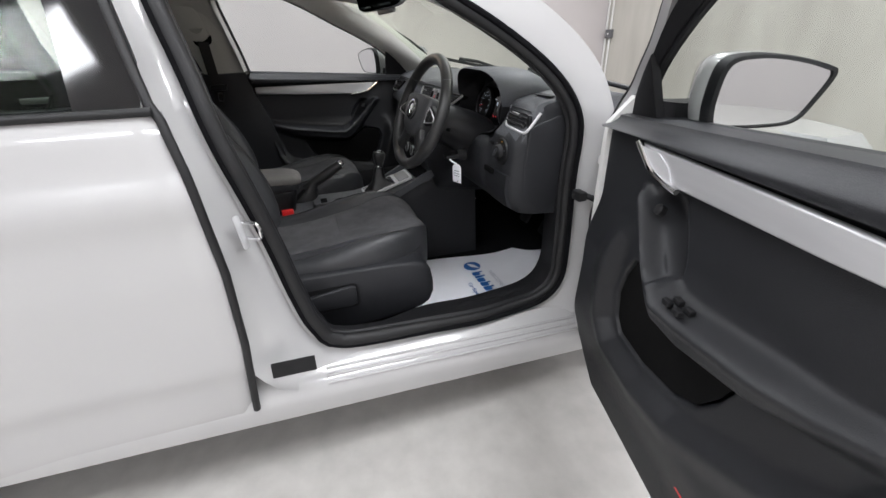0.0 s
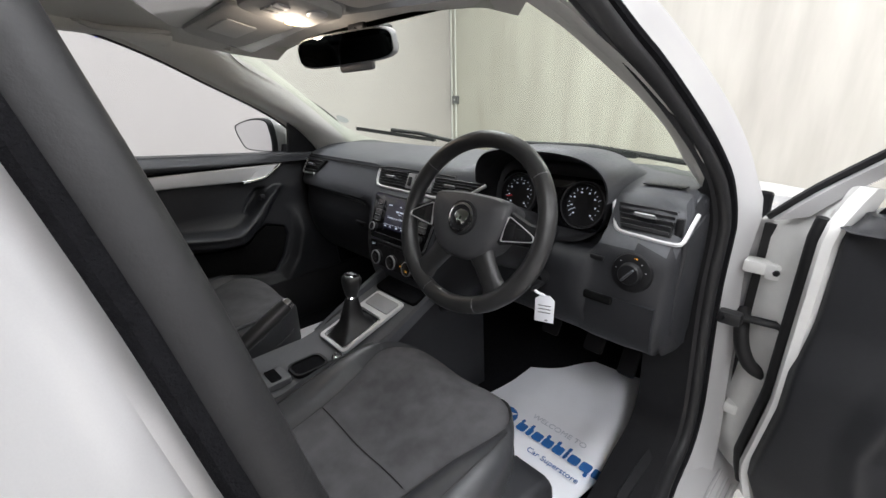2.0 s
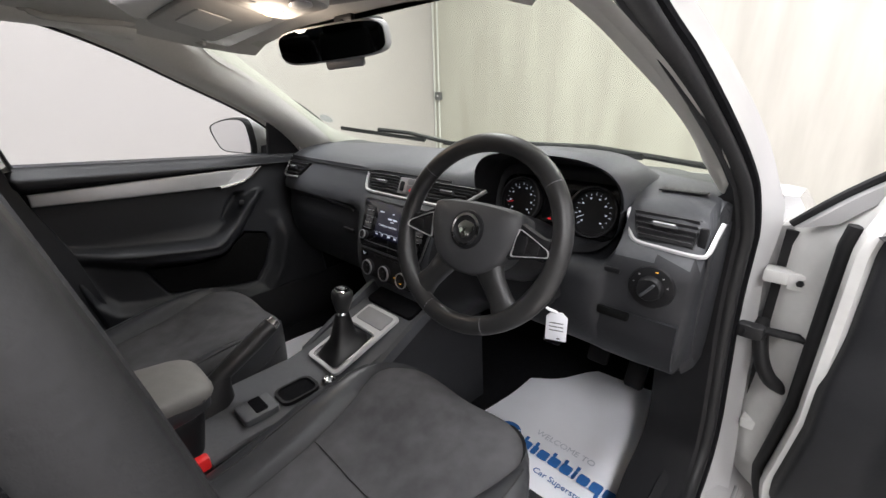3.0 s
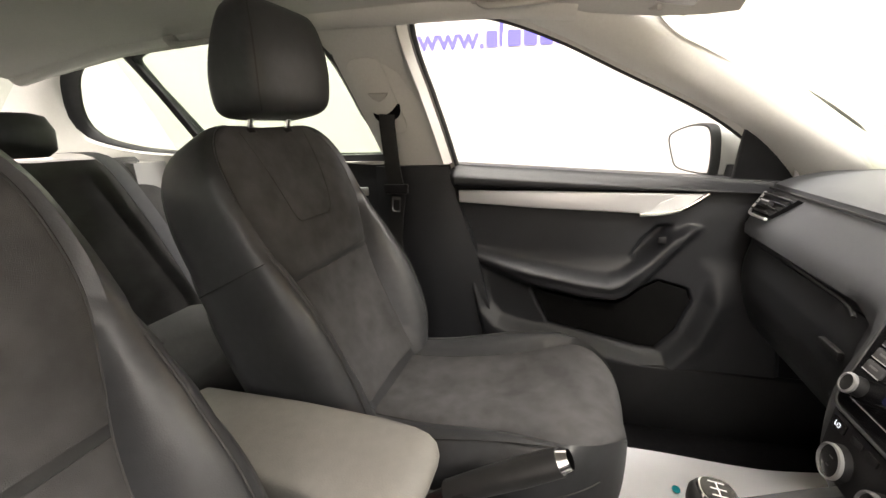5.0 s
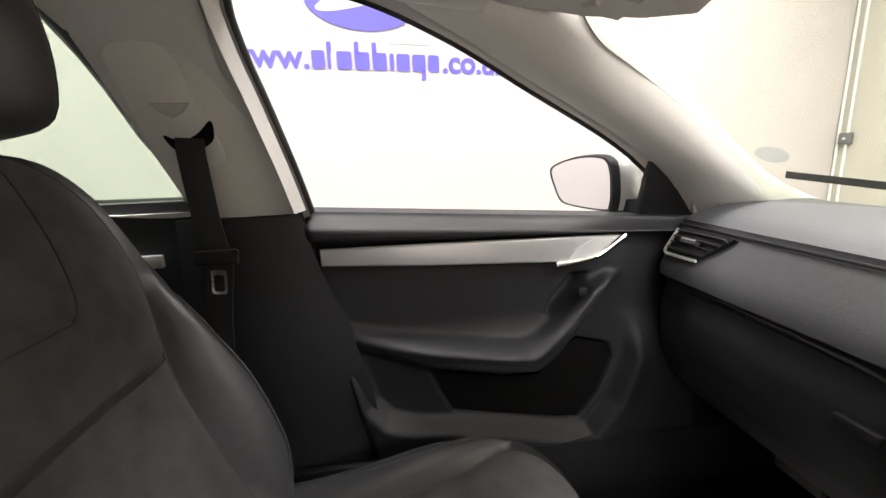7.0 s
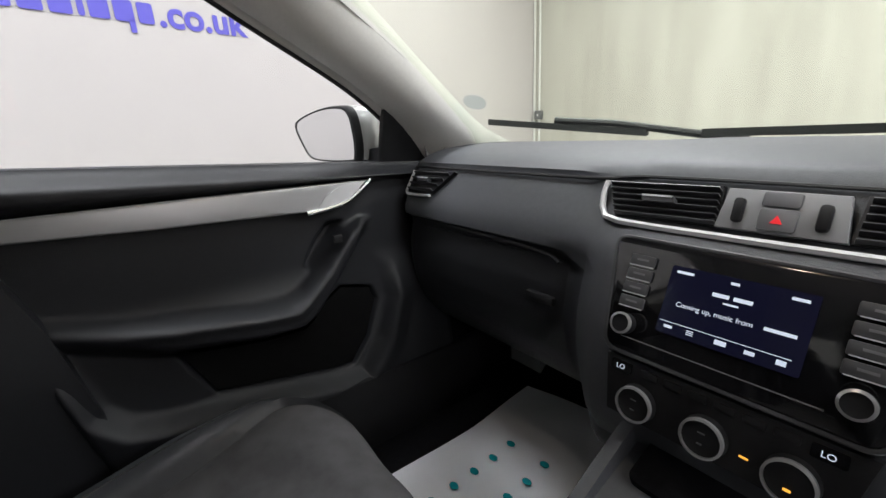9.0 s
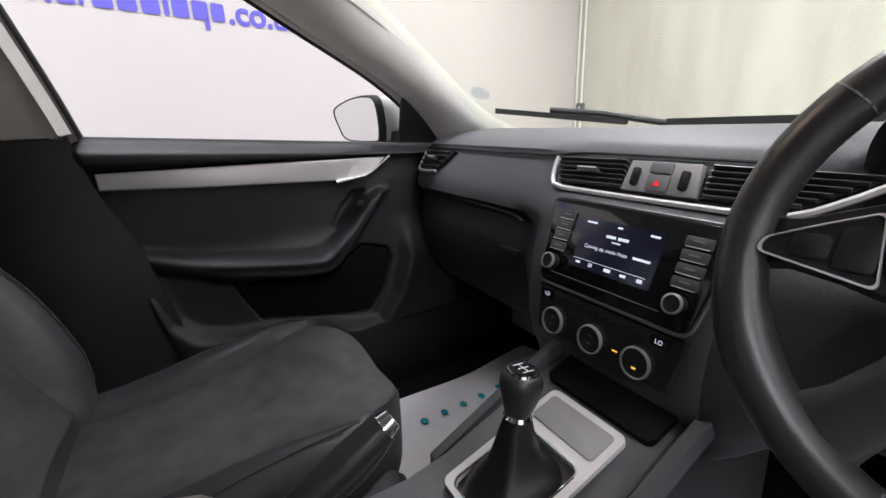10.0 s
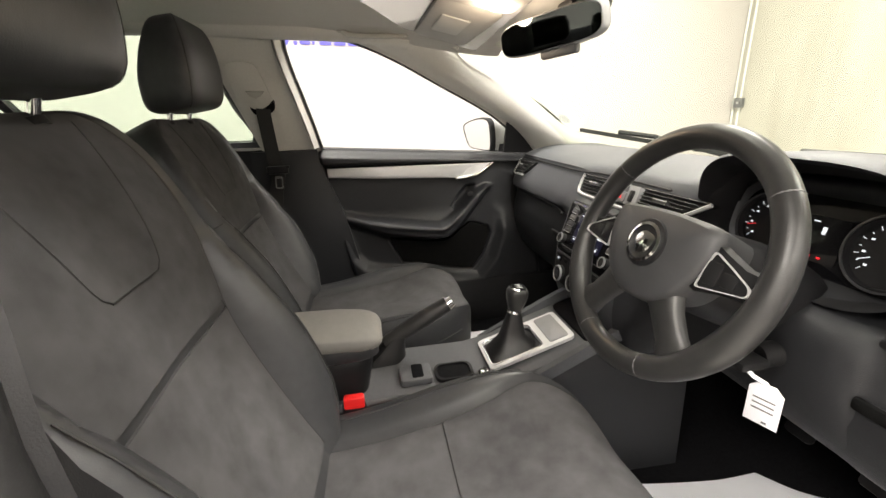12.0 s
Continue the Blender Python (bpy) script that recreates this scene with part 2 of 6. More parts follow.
def obj(name, bm, material, smooth=40):
    bmesh.ops.recalc_face_normals(bm, faces=bm.faces)
    me = bpy.data.meshes.new(name)
    bm.to_mesh(me)
    bm.free()
    for f in me.polygons:
        f.use_smooth = True
    me.set_sharp_from_angle(angle=radians(smooth))
    me.materials.append(material)
    return new(name, me)


def part(name, bm, material, parent, label="", smooth=40):
    ob = obj(name, bm, material, smooth)
    ob.parent = parent
    if label:
        ob["label"] = label
    return ob


def thing(name, label, category, group="", loc=(0, 0, 0), kind=""):
    e = new(name)
    e.location = loc
    e.empty_display_size = 0.05
    return tagged(e, label, category, group, kind)


def solo(name, bm, material, label, category="", group="", kind="", smooth=40):
    return tagged(obj(name, bm, material, smooth), label, category, group, kind)


def words(text, size, m, depth=0.002, bm=None, align="LEFT", bold=0.0):
    """A mesh of the text in the built-in font; x runs along the line."""
    cu = bpy.data.curves.new("text", "FONT")
    cu.body, cu.size, cu.extrude, cu.align_x, cu.offset = text, size, depth / 2, align, bold
    ob = bpy.data.objects.new("text", cu)
    scene.collection.objects.link(ob)
    bpy.context.view_layer.update()
    me = bpy.data.meshes.new_from_object(ob.evaluated_get(bpy.context.evaluated_depsgraph_get()))
    bpy.data.objects.remove(ob)
    bm = bm or bmesh.new()
    me.transform(m)
    bm.from_mesh(me)
    bpy.data.meshes.remove(me)
    return bm


def bars(spec, m, depth=0.002, bm=None):
    """Plain bars (x, y, width, height) laid in the pose m."""
    bm = bm or bmesh.new()
    for x, y, w, h in spec:
        for v in bmesh.ops.create_cube(bm, size=1)["verts"]:
            v.co = m @ Vector((x + w / 2 + v.co.x * w, y + h / 2 + v.co.y * h, v.co.z * depth))
    return bm


def frame_at(origin, xdir, ydir):
    x = Vector(xdir).normalized()
    z = x.cross(Vector(ydir)).normalized()
    y = z.cross(x)
    return Matrix.Translation(origin) @ Matrix((x, y, z)).transposed().to_4x4()


def in_poly(y, z, poly):
    """Signed distance to a polygon, positive inside."""
    d, inside, n = 1e9, False, len(poly)
    for i in range(n):
        ay, az = poly[i]
        by, bz = poly[(i + 1) % n]
        vy, vz = by - ay, bz - az
        t = max(0, min(1, ((y - ay) * vy + (z - az) * vz) / (vy * vy + vz * vz)))
        d = min(d, math.hypot(y - ay - t * vy, z - az - t * vz))
        if (az > z) != (bz > z) and y < (by - ay) * (z - az) / (bz - az) + ay:
            inside = not inside
    return d if inside else -d


def step(a, b, x):
    t = max(0.0, min(1.0, (x - a) / (b - a)))
    return t * t * (3 - 2 * t)


# ---------- studio ----------
def room_box(name, u0, u1, v0, v1, z0, z1, material, label):
    bm = box((u0 + u1) / 2, (v0 + v1) / 2, (z0 + z1) / 2, u1 - u0, v1 - v0, z1 - z0, 0)
    bmesh.ops.transform(bm, matrix=ROOM, verts=bm.verts)
    return solo(name, bm, material, label, "", kind="structure")


room_box("floor", -0.2, 8.6, -10.2, 0.2, -0.1, 0, M_FLOOR, "pale grey smooth concrete studio floor").data.materials[0] = M_FLOOR
room_box("ceiling", -0.2, 8.6, -10.2, 0.2, CEIL, CEIL + 0.1, M_CEIL, "plain white studio ceiling")
room_box("wall_west", -0.2, 0, -10.2, 0.0, 0, CEIL, M_WALL, "smooth white studio wall with blue lettering")
room_box("wall_north", 0, 8.6, 0, 0.2, 0, CEIL, M_WALL2, "off-white plastered wall with faint vertical streaks")
room_box("wall_east", 8.4, 8.6, -10.2, 0.0, 0, CEIL, M_WALL, "smooth white studio wall with blue lettering")
room_box("wall_south", 0, 8.4, -10.2, -10.0, 0, CEIL, M_WALL, "plain white studio wall")

for u, v in PANELS:
    light = thing("ceiling_light", "long white ceiling light with lit diffuser", "ceiling light", "ceiling lights")
    light.matrix_world = ROOM @ pose(u, v, CEIL)
    part("frame", ring_plate(rounded(0.62, 1.58, 0.02), rounded(0.57, 1.53, 0.02), 0.06, pose(0, 0, -0.06)), M_CEIL, light)
    part("diffuser", box(0, 0, -0.03, 0.56, 1.52, 0.02, 0.004), M_PANEL, light, "lit white diffuser")

# conduit in the corner with its small box
conduit = thing("wall_conduit", "thin pale conduit pipe with a small junction box", "conduit")
for du in (0.018, 0.082):
    part("pipe", tube([ROOM @ Vector((du, -0.016, z)) for z in (0.0, 1.2, 2.4, CEIL)], 0.012, 8), M_PRIMER, conduit)
bm = box(0.082, -0.03, 1.12, 0.09, 0.05, 0.10, 0.006)
bmesh.ops.transform(bm, matrix=ROOM, verts=bm.verts)
part("junction_box", bm, M_GREYTRIM, conduit, "small grey junction box")
bm = lathe([(0.012, 0), (0.012, 0.006)], ROOM @ pose(0.082, -0.056, 1.12, 90), 12)
part("knockout", bm, M_SATIN, conduit)


def web_sign(name, base, x0, zbase):
    """Blue wall lettering: the readable ends, plain blocks for the trade name, and a swoosh oval above."""
    sign = thing(name, "blue-violet web address lettering with oval emblem on wall", "wall sign")
    m = base @ pose(x0, 0, zbase, 90)
    part("lettering", words("www.", 0.175, m, 0.004, bold=0.0035), M_VIOLET, sign)
    part("lettering", words(".co.uk", 0.180, m @ pose(1.165, 0, 0), 0.004, bold=0.0045), M_VIOLET, sign)
    # the trade name: one plain rounded block for each letter, with a stem where the letter stands tall or hangs down
    for x, w, stem, up in ((0.425, 0.068, None, 0), (0.506, 0.018, 0.0, 0.035), (0.556, 0.080, None, 0), (0.654, 0.080, 0.0, 0.042), (0.752, 0.080, 0.0, 0.042),
                           (0.850, 0.024, None, 0.0), (0.890, 0.076, None, 0), (0.984, 0.078, 0.054, -0.036), (1.079, 0.066, None, 0)):
        part("letter_block", slab(rounded(w, 0.092, 0.010, 3, x + w / 2, 0.046), 0.004, m, 0), M_VIOLET, sign)
        if stem is not None:
            part("letter_stem", slab(rounded(0.024, abs(up) + 0.02, 0.003, 2, x + stem + 0.012, 0.092 + up / 2 if up > 0 else up / 2), 0.004, m, 0), M_VIOLET, sign)
    oval = [(0.31 * math.cos(a), 0.155 * math.sin(a)) for a in [2 * math.pi * k / 40 for k in range(40)]]
    part("oval_emblem", slab(oval, 0.004, m @ pose(0.72, 0.355, 0), 0), M_VIOLET, sign)
    curve = [(0.30 * math.cos(a), 0.03 + 0.05 * math.sin(a)) for a in [2 * math.pi * k / 30 for k in range(30)]]
    part("oval_stripe", slab(curve, 0.003, m @ pose(0.76, 0.36, 0.003, 0, 0, 18), 0), M_WALL, sign)
    part("small_print", bars([(0.86 + 0.05 * k, 0.145, 0.038, 0.016) for k in range(5)], m), M_PALEINK, sign)
    return sign


web_sign("wall_sign", ROOM @ pose(0.004, -5.02, 0, 0, 0, 90), 0, 1.585)
web_sign("wall_sign", ROOM @ pose(8.396, -1.6, 0, 0, 0, -90), 0, 1.585)

# ---------- car body ----------
W_TABLE = [(0.0, 0.80), (0.2, 0.845), (0.3, 0.872), (0.45, 0.885), (0.7, 0.895), (0.88, 0.888), (1.0, 0.862), (1.03, 0.845), (1.1, 0.80), (1.2, 0.745), (1.3, 0.69), (1.38, 0.635), (1.43, 0.54)]
WI_TABLE = [(0.0, 0.79), (0.35, 0.79), (0.5, 0.785), (0.7, 0.772), (0.9, 0.765), (1.0, 0.75), (1.1, 0.72), (1.2, 0.69), (1.3, 0.645), (1.38, 0.60), (1.5, 0.55)]


def skin(z):
    return lerp_table(W_TABLE, z)[0]


def flange(z):
    return lerp_table(WI_TABLE, z)[0]


POST = [(0.3, 0.83), (0.45, 0.812), (0.6, 0.802), (0.8, 0.787), (0.93, 0.797), (0.985, 0.775), (1.04, 0.757), (1.115, 0.728), (1.185, 0.698), (1.265, 0.662), (1.35, 0.62), (1.43, 0.56)]


def inner_x(z, y):
    """Inner flange of the door opening; the front post leans inwards."""
    return flange(z) - 0.022 * step(0.35, 0.65, y) * step(0.76, 0.97, z) - 0.028 * step(0.65, 0.92, y) * step(0.97, 0.76, z)


def outer_x(z, y):
    w = max(step(0.80, 1.0, y), step(0.30, 0.60, y) * step(0.95, 1.05, z))
    return skin(z) * (1 - w) + lerp_table(POST, z)[0] * w


APERTURE = [(0.28, 0.385), (0.55, 0.365), (0.80, 0.352), (0.92, 0.362), (0.98, 0.42), (0.995, 0.55), (1.002, 0.76), (1.022, 0.87), (1.037, 0.94), (1.034, 0.985), (1.015, 1.045),
            (0.96, 1.09), (0.89, 1.135), (0.77, 1.20), (0.71, 1.23), (0.58, 1.298), (0.42, 1.35), (0.22, 1.378), (0.07, 1.38), (0.015, 1.36), (0.012, 1.30), (0.034, 1.20), (0.063, 1.08),
            (0.090, 0.95), (0.130, 0.80), (0.158, 0.68), (0.182, 0.56), (0.215, 0.45)]
# the driver's front post stands further back than its mirror image
APERTURE_DRIVER = APERTURE[:5] + [(0.992, 0.55), (0.998, 0.76), (1.004, 0.85), (0.998, 0.925), (0.966, 0.988), (0.915, 1.047), (0.844, 1.104), (0.753, 1.164), (0.669, 1.212), (0.604, 1.255), (0.50, 1.308), (0.38, 1.348), (0.22, 1.376)] + APERTURE[18:]


def outline(points):
    ring = spline(points, 130, True)
    normals = []
    for i in range(len(ring)):
        d = ring[(i + 1) % len(ring)] - ring[i - 1]
        d /= np.linalg.norm(d)
        normals.append(np.array((d[1], -d[0])))
    return ring, normals


def reach(i):
    ny, nz = NORMALS[i]
    y, z = LOOP[i]
    rear = 0.10 + 0.085 * step(0.80, 0.50, z) if z < 1.0 else max(0.062, 0.10 - 0.3 * (z - 1.0))
    front = 0.10 + 0.022 * step(0.88, 1.02, z)
    return 0.115 * max(-nz, 0) ** 2 + front * max(ny, 0) ** 2 + (0.050 + 0.085 * step(0.45, 0.75, y)) * max(nz, 0) ** 2 + rear * max(-ny, 0) ** 2


def loop_ring(side, off, xf):
    out = []
    for i, (p, n) in enumerate(zip(LOOP, NORMALS)):
        q = p + n * (off(i) if callable(off) else off)
        if side < 0:
            q = q + np.array((-0.13 * step(0.84, 0.96, q[1]) * step(0.45, 0.75, q[0]), 0.0))
        out.append((side * xf(q[1], q[0]), q[0], q[1]))
    return out


car = thing("car", "white hatchback car with open driver's door, indoors", "car")


def side_frame(side):
    f, o = inner_x if side > 0 else (lambda z, y: flange(z) + 0.012 * step(0.60, 0.80, y)), outer_x
    wide = reach if side > 0 else (lambda i: min(reach(i), 0.045) if LOOP[i][1] > 0.9 else reach(i))
    rings = [loop_ring(side, 0.002, lambda z, y: f(z, y) - 0.006), loop_ring(side, 0.004, f), loop_ring(side, lambda i: min(0.028, wide(i) * 0.4), lambda z, y: f(z, y) + 0.004),
             loop_ring(side, lambda i: min(0.046, wide(i) * 0.62), lambda z, y: 0.72 * f(z, y) + 0.28 * o(z, y)), loop_ring(side, lambda i: wide(i) * 0.78, lambda z, y: 0.30 * f(z, y) + 0.70 * o(z, y) - 0.008),
             loop_ring(side, lambda i: wide(i) - 0.008, lambda z, y: o(z, y) - 0.010), loop_ring(side, wide, lambda z, y: o(z, y) - 0.022),
             loop_ring(side, lambda i: wide(i) - 0.002, lambda z, y: o(z, y) - 0.06)]
    part("side_frame", loft(rings, True, False), M_PAINT, car, "white painted door surround")
    seal = [(side * (inner_x(p[1], p[0]) + 0.004 - 0.004 * step(0.5, 0.85, p[0])), p[0] - n[0] * 0.003, p[1] - n[1] * 0.003) for p, n in zip(LOOP, NORMALS)] if side > 0 else \
        [(side * (flange(p[1]) + 0.014), p[0] + n[0] * 0.006, p[1] + n[1] * 0.006) for p, n in zip(LOOP, NORMALS)]
    if side > 0:
        # black tube draws the shaded gap between frame and seal
        part("seal_groove", tube([(inner_x(p[1], p[0]) + 0.013, p[0] + n[0] * 0.010, p[1] + n[1] * 0.010) for p, n in zip(LOOP, NORMALS)], 0.0085, 8, True), M_CARPET, car)
    part("door_seal", tube(seal, [0.019 - 0.005 * step(0.40, 0.65, p[0]) for p in LOOP] if side > 0 else 0.011, 10, True), M_SEAL, car, "black rubber door seal")
    inner = [loop_ring(side, -0.014 if side > 0 else 0.010, lambda z, y: f(z, y) - 0.004), loop_ring(side, -0.022 if side > 0 else 0.006, lambda z, y: f(z, y) - 0.012), loop_ring(side, -0.018 if side > 0 else 0.008, lambda z, y: f(z, y) - 0.016 - 0.024 * step(1.0, 0.93, z)),
             loop_ring(side, (lambda i: 0.006 - 0.022 * step(0.6, 0.8, LOOP[i][0]) * step(0.93, 1.0, LOOP[i][1])) if side > 0 else 0.02, lambda z, y: f(z, y) - (0.018 + 0.085 * step(1.0, 0.90, z) * step(0.25, 0.6, y) + 0.02 * step(1.0, 0.9, z) if side > 0 else 0.05))]
    if side > 0:
        part("surround_trim", loft(inner, True, False), M_BLACKTRIM, car)
    else:
        top = [i for i in range(len(LOOP)) if LOOP[i][1] > 1.0 and LOOP[i][0] < 0.36]
        part("surround_trim", loft([[r[i] for i in top] for r in inner], False, False), M_PILLAR, car, "pale grey surround trim")


for s in (1, -1):
    LOOP, NORMALS = outline(APERTURE_DRIVER if s > 0 else APERTURE)
    side_frame(s)
    # sill behind the front doors
    prof = [(0.78, 0.34), (0.84, 0.315), (0.866, 0.285), (0.870, 0.25), (0.86, 0.198), (0.80, 0.172), (0.70, 0.19)]
    part("sill", loft([[(s * x, y, z + 0.026 - 0.045 * y) for x, z in prof] for y in (-1.05, -0.6, -0.2, 0.12, 0.5, 0.8, 1.10)], True, True), M_PAINT, car, "white painted sill")
    # front wing and rear quarter
    rings = []
    for y, zt, dx in ((1.16, 0.80, -0.01), (1.30, 0.79, 0.0), (1.6, 0.77, -0.005), (1.95, 0.74, -0.03), (2.3, 0.70, -0.09), (2.5, 0.64, -0.18)):
        rings.append([(s * (skin(z) + dx - (0.05 if k == 0 else 0)), y, z) for k, z in enumerate(np.linspace(zt, 0.28, 9))] + [(s * (0.60 + dx), y, 0.28), (s * (0.66 + dx), y, zt - 0.02)])
    part("front_wing", loft(rings, True, True), M_PAINT, car)
    rings = []
    for y, zt, dx in ((-1.0, 1.03, 0.0), (-1.3, 1.05, 0.0), (-1.7, 1.05, -0.02), (-2.05, 1.0, -0.09), (-2.2, 0.96, -0.17)):
        rings.append([(s * (skin(z) + dx), y, z) for z in np.linspace(zt, 0.28, 9)] + [(s * (0.62 + dx), y, 0.28), (s * (0.62 + dx), y, zt)])
    part("rear_quarter", loft(rings, True, True), M_PAINT, car)

# bonnet, roof, tailgate, floor pan
rings = []
for y, z in ((1.22, 0.950), (1.45, 0.915), (1.8, 0.855), (2.2, 0.765), (2.5, 0.65)):
    w = 0.72 - max(0, y - 2.0) * 0.25
    rings.append([(x, y, z - 0.03 * (x / 0.8) ** 2 - 0.07 * (x / 0.8) ** 6) for x in np.linspace(-w, w, 21)] + [(w, y, z - 0.14), (-w, y, z - 0.14)])
part("bonnet", loft(rings, True, True), M_PAINT, car)
rings = []
for y, z, w in ((0.60, 1.352, 0.56), (0.45, 1.395, 0.59), (0.1, 1.435, 0.61), (-0.4, 1.45, 0.61), (-0.9, 1.43, 0.60), (-1.3, 1.375, 0.57)):
    rings.append([(x, y, z - 0.055 * (x / w) ** 4) for x in np.linspace(-w, w, 15)] + [(w, y, z - 0.058), (0, y, z - 0.02), (-w, y, z - 0.058)])
part("roof", loft(rings, True, True), M_PAINT, car)
rings = []
for y, z in ((-1.95, 1.03), (-2.2, 0.98), (-2.28, 0.80), (-2.28, 0.40)):
    rings.append([(x, y + 0.10 * (x / 0.75) ** 2, z) for x in np.linspace(-0.75, 0.75, 9)] + [(x, y + 0.06 + 0.10 * (x / 0.75) ** 2, z - 0.03) for x in np.linspace(0.75, -0.75, 9)])
part("tailgate", loft(rings, True, True), M_PAINT, car)
part("floor_pan", box(0, 0.2, 0.215, 1.56, 2.9, 0.03, 0.01), M_BLACKTRIM, car)
for s in (1, -1):
    part("kick_panel", box(0.700, 1.22, 0.53, 0.02, 0.40, 0.60, 0.006) if s > 0 else box(-0.752, 1.16, 0.53, 0.02, 0.52, 0.60, 0.006), M_CARPET, car, "black footwell side trim")
part("bulkhead", box(0, 1.42, 0.55, 1.5, 0.04, 0.70, 0.01), M_CARPET, car)
for s in (1, -1):
    for y in (1.66, -1.03):
        tyre = part("wheel", lathe([(0.20, -0.10), (0.30, -0.10), (0.316, -0.07), (0.316, 0.07), (0.30, 0.10), (0.20, 0.10)], pose(s * 0.76, y, 0.316, 0, 90), 36), M_SEAL, car, "black tyre with silver rim")
        part("rim", lathe([(0.03, -0.09), (0.19, -0.085), (0.205, -0.06), (0.205, 0.06), (0.19, 0.085), (0.03, 0.08)], pose(s * 0.76, y, 0.316, 0, 90), 24), M_SATIN, tyre)

# sill label, striker and screws on the driver's side
bm = slab(rounded(0.105, 0.042, 0.003), 0.002, frame_at((0.882, 0.148, 0.408), (0.03, 1, -0.01), (-0.12, 0, 1)), 0)
part("sill_label", bm, M_BLACKTRIM, car, "dark grey data label with illegible print")
striker = part("door_striker", slab(rounded(0.080, 0.018, 0.008), 0.003, frame_at((0.832, 0.100, 0.763), (-0.05, -0.12, 1), (0.80, -0.59, 0.0)), 0.001), M_SATIN, car, "steel door striker on a steel plate")
part("striker_loop", tube([(0.826, 0.106, 0.785), (0.846, 0.136, 0.785), (0.852, 0.142, 0.775), (0.852, 0.142, 0.755), (0.846, 0.138, 0.747), (0.826, 0.108, 0.747)], 0.0038, 8), M_CHROME, striker)
for x0, z0 in ((0.832, 0.3455), (0.847, 0.3330), (0.862, 0.3200)):
    part("sill_ridge", tube([(x0, y, z0 - 0.045 * y) for y in np.linspace(0.22, 1.04, 10)], 0.0045, 8), M_PAINT, car, "raised ridge of the painted sill")


def pillar(name, pts, radii, flat, material, label=""):
    P = spline([p for p in pts], 24)
    R = [float(np.interp(k / 23, np.linspace(0, 1, len(radii)), radii)) for k in range(24)]
    return part(name, tube(P, R, 14, False, None, flat, (0.3 if P[0][0] > 0 else -0.3, 0, 1)), material, car, label)


# driver's pillar trim runs from the windscreen edge to the door seal
EDGE = spline([(0.708, 1.010, 0.940), (0.682, 0.992, 0.985), (0.664, 0.959, 1.025), (0.647, 0.897, 1.085), (0.627, 0.808, 1.144), (0.608, 0.70, 1.198), (0.592, 0.61, 1.240), (0.574, 0.517, 1.275), (0.560, 0.40, 1.310), (0.550, 0.30, 1.335)], 30)
SEAM = spline([(0.728, 0.990, 0.930), (0.722, 0.955, 0.985), (0.711, 0.895, 1.042), (0.695, 0.828, 1.096), (0.682, 0.75, 1.144), (0.667, 0.66, 1.192), (0.655, 0.575, 1.228), (0.638, 0.51, 1.260), (0.612, 0.40, 1.302), (0.590, 0.30, 1.335)], 30)
rings = []
for e, q in zip(EDGE, SEAM):
    m_ = (e + q) / 2 + np.array((-0.003, -0.007, -0.003))
    rings.append([tuple(e + np.array((0.010, 0.025, 0.02))), tuple(e + np.array((0.001, 0.004, 0.004))), tuple(e), tuple(m_), tuple(q), tuple(q + np.array((-0.022, 0.004, 0.0)))])
part("windscreen_pillar", loft(rings, True, True), M_PILLAR, car, "pale grey pillar trim", 60)
pillar("roof_rail_trim", [(0.575, 0.36, 1.352), (0.568, 0.2, 1.374), (0.565, -0.2, 1.392), (0.56, -0.8, 1.386), (0.54, -1.3, 1.315)], [0.035, 0.048, 0.045, 0.036, 0.034], 0.95, M_PILLAR, "pale grey roof edge trim")
# passenger's pillar trim between windscreen and closed door
EDGE = spline([(-0.72, 1.17, 0.945), (-0.700, 1.075, 0.978), (-0.682, 0.985, 1.020), (-0.655, 0.85, 1.113), (-0.624, 0.698, 1.221), (-0.592, 0.572, 1.302), (-0.57, 0.42, 1.350)], 24)
SEAM = spline([(-0.785, 0.93, 0.945), (-0.760, 0.81, 1.060), (-0.724, 0.70, 1.128), (-0.682, 0.515, 1.222), (-0.642, 0.365, 1.296), (-0.60, 0.25, 1.345)], 24)
rings = []
for e, q in zip(EDGE, SEAM):
    m_ = (e + q) / 2 + np.array((0.016, -0.012, -0.010))
    rings.append([tuple(e + np.array((-0.02, 0.03, 0.03))), tuple(e), tuple(0.6 * e + 0.4 * m_ + np.array((0.004, -0.004, -0.003))), tuple(m_), tuple(0.5 * m_ + 0.5 * q + np.array((0.003, -0.004, -0.003))), tuple(q), tuple(q + np.array((-0.02, 0.03, 0.03)))])
part("windscreen_pillar", loft(rings, True, True), M_PILLAR, car, "pale grey pillar trim", 60)
pillar("roof_rail_trim", [(-0.580, 0.40, 1.345), (-0.570, 0.2, 1.372), (-0.565, -0.2, 1.392), (-0.56, -0.8, 1.386), (-0.54, -1.3, 1.315)], [0.035, 0.048, 0.045, 0.036, 0.034], 0.95, M_PILLAR, "pale grey roof edge trim")
for s in (-1,):
    pillar("outer_pillar", [(s * x, y, z) for x, y, z in ((0.775, 1.06, 0.940), (0.745, 0.95, 1.020), (0.718, 0.845, 1.090), (0.690, 0.755, 1.155), (0.655, 0.65, 1.230), (0.620, 0.52, 1.305), (0.585, 0.42, 1.355))], [0.018, 0.018, 0.018, 0.018, 0.020, 0.024, 0.03], 0.8, M_PAINT)

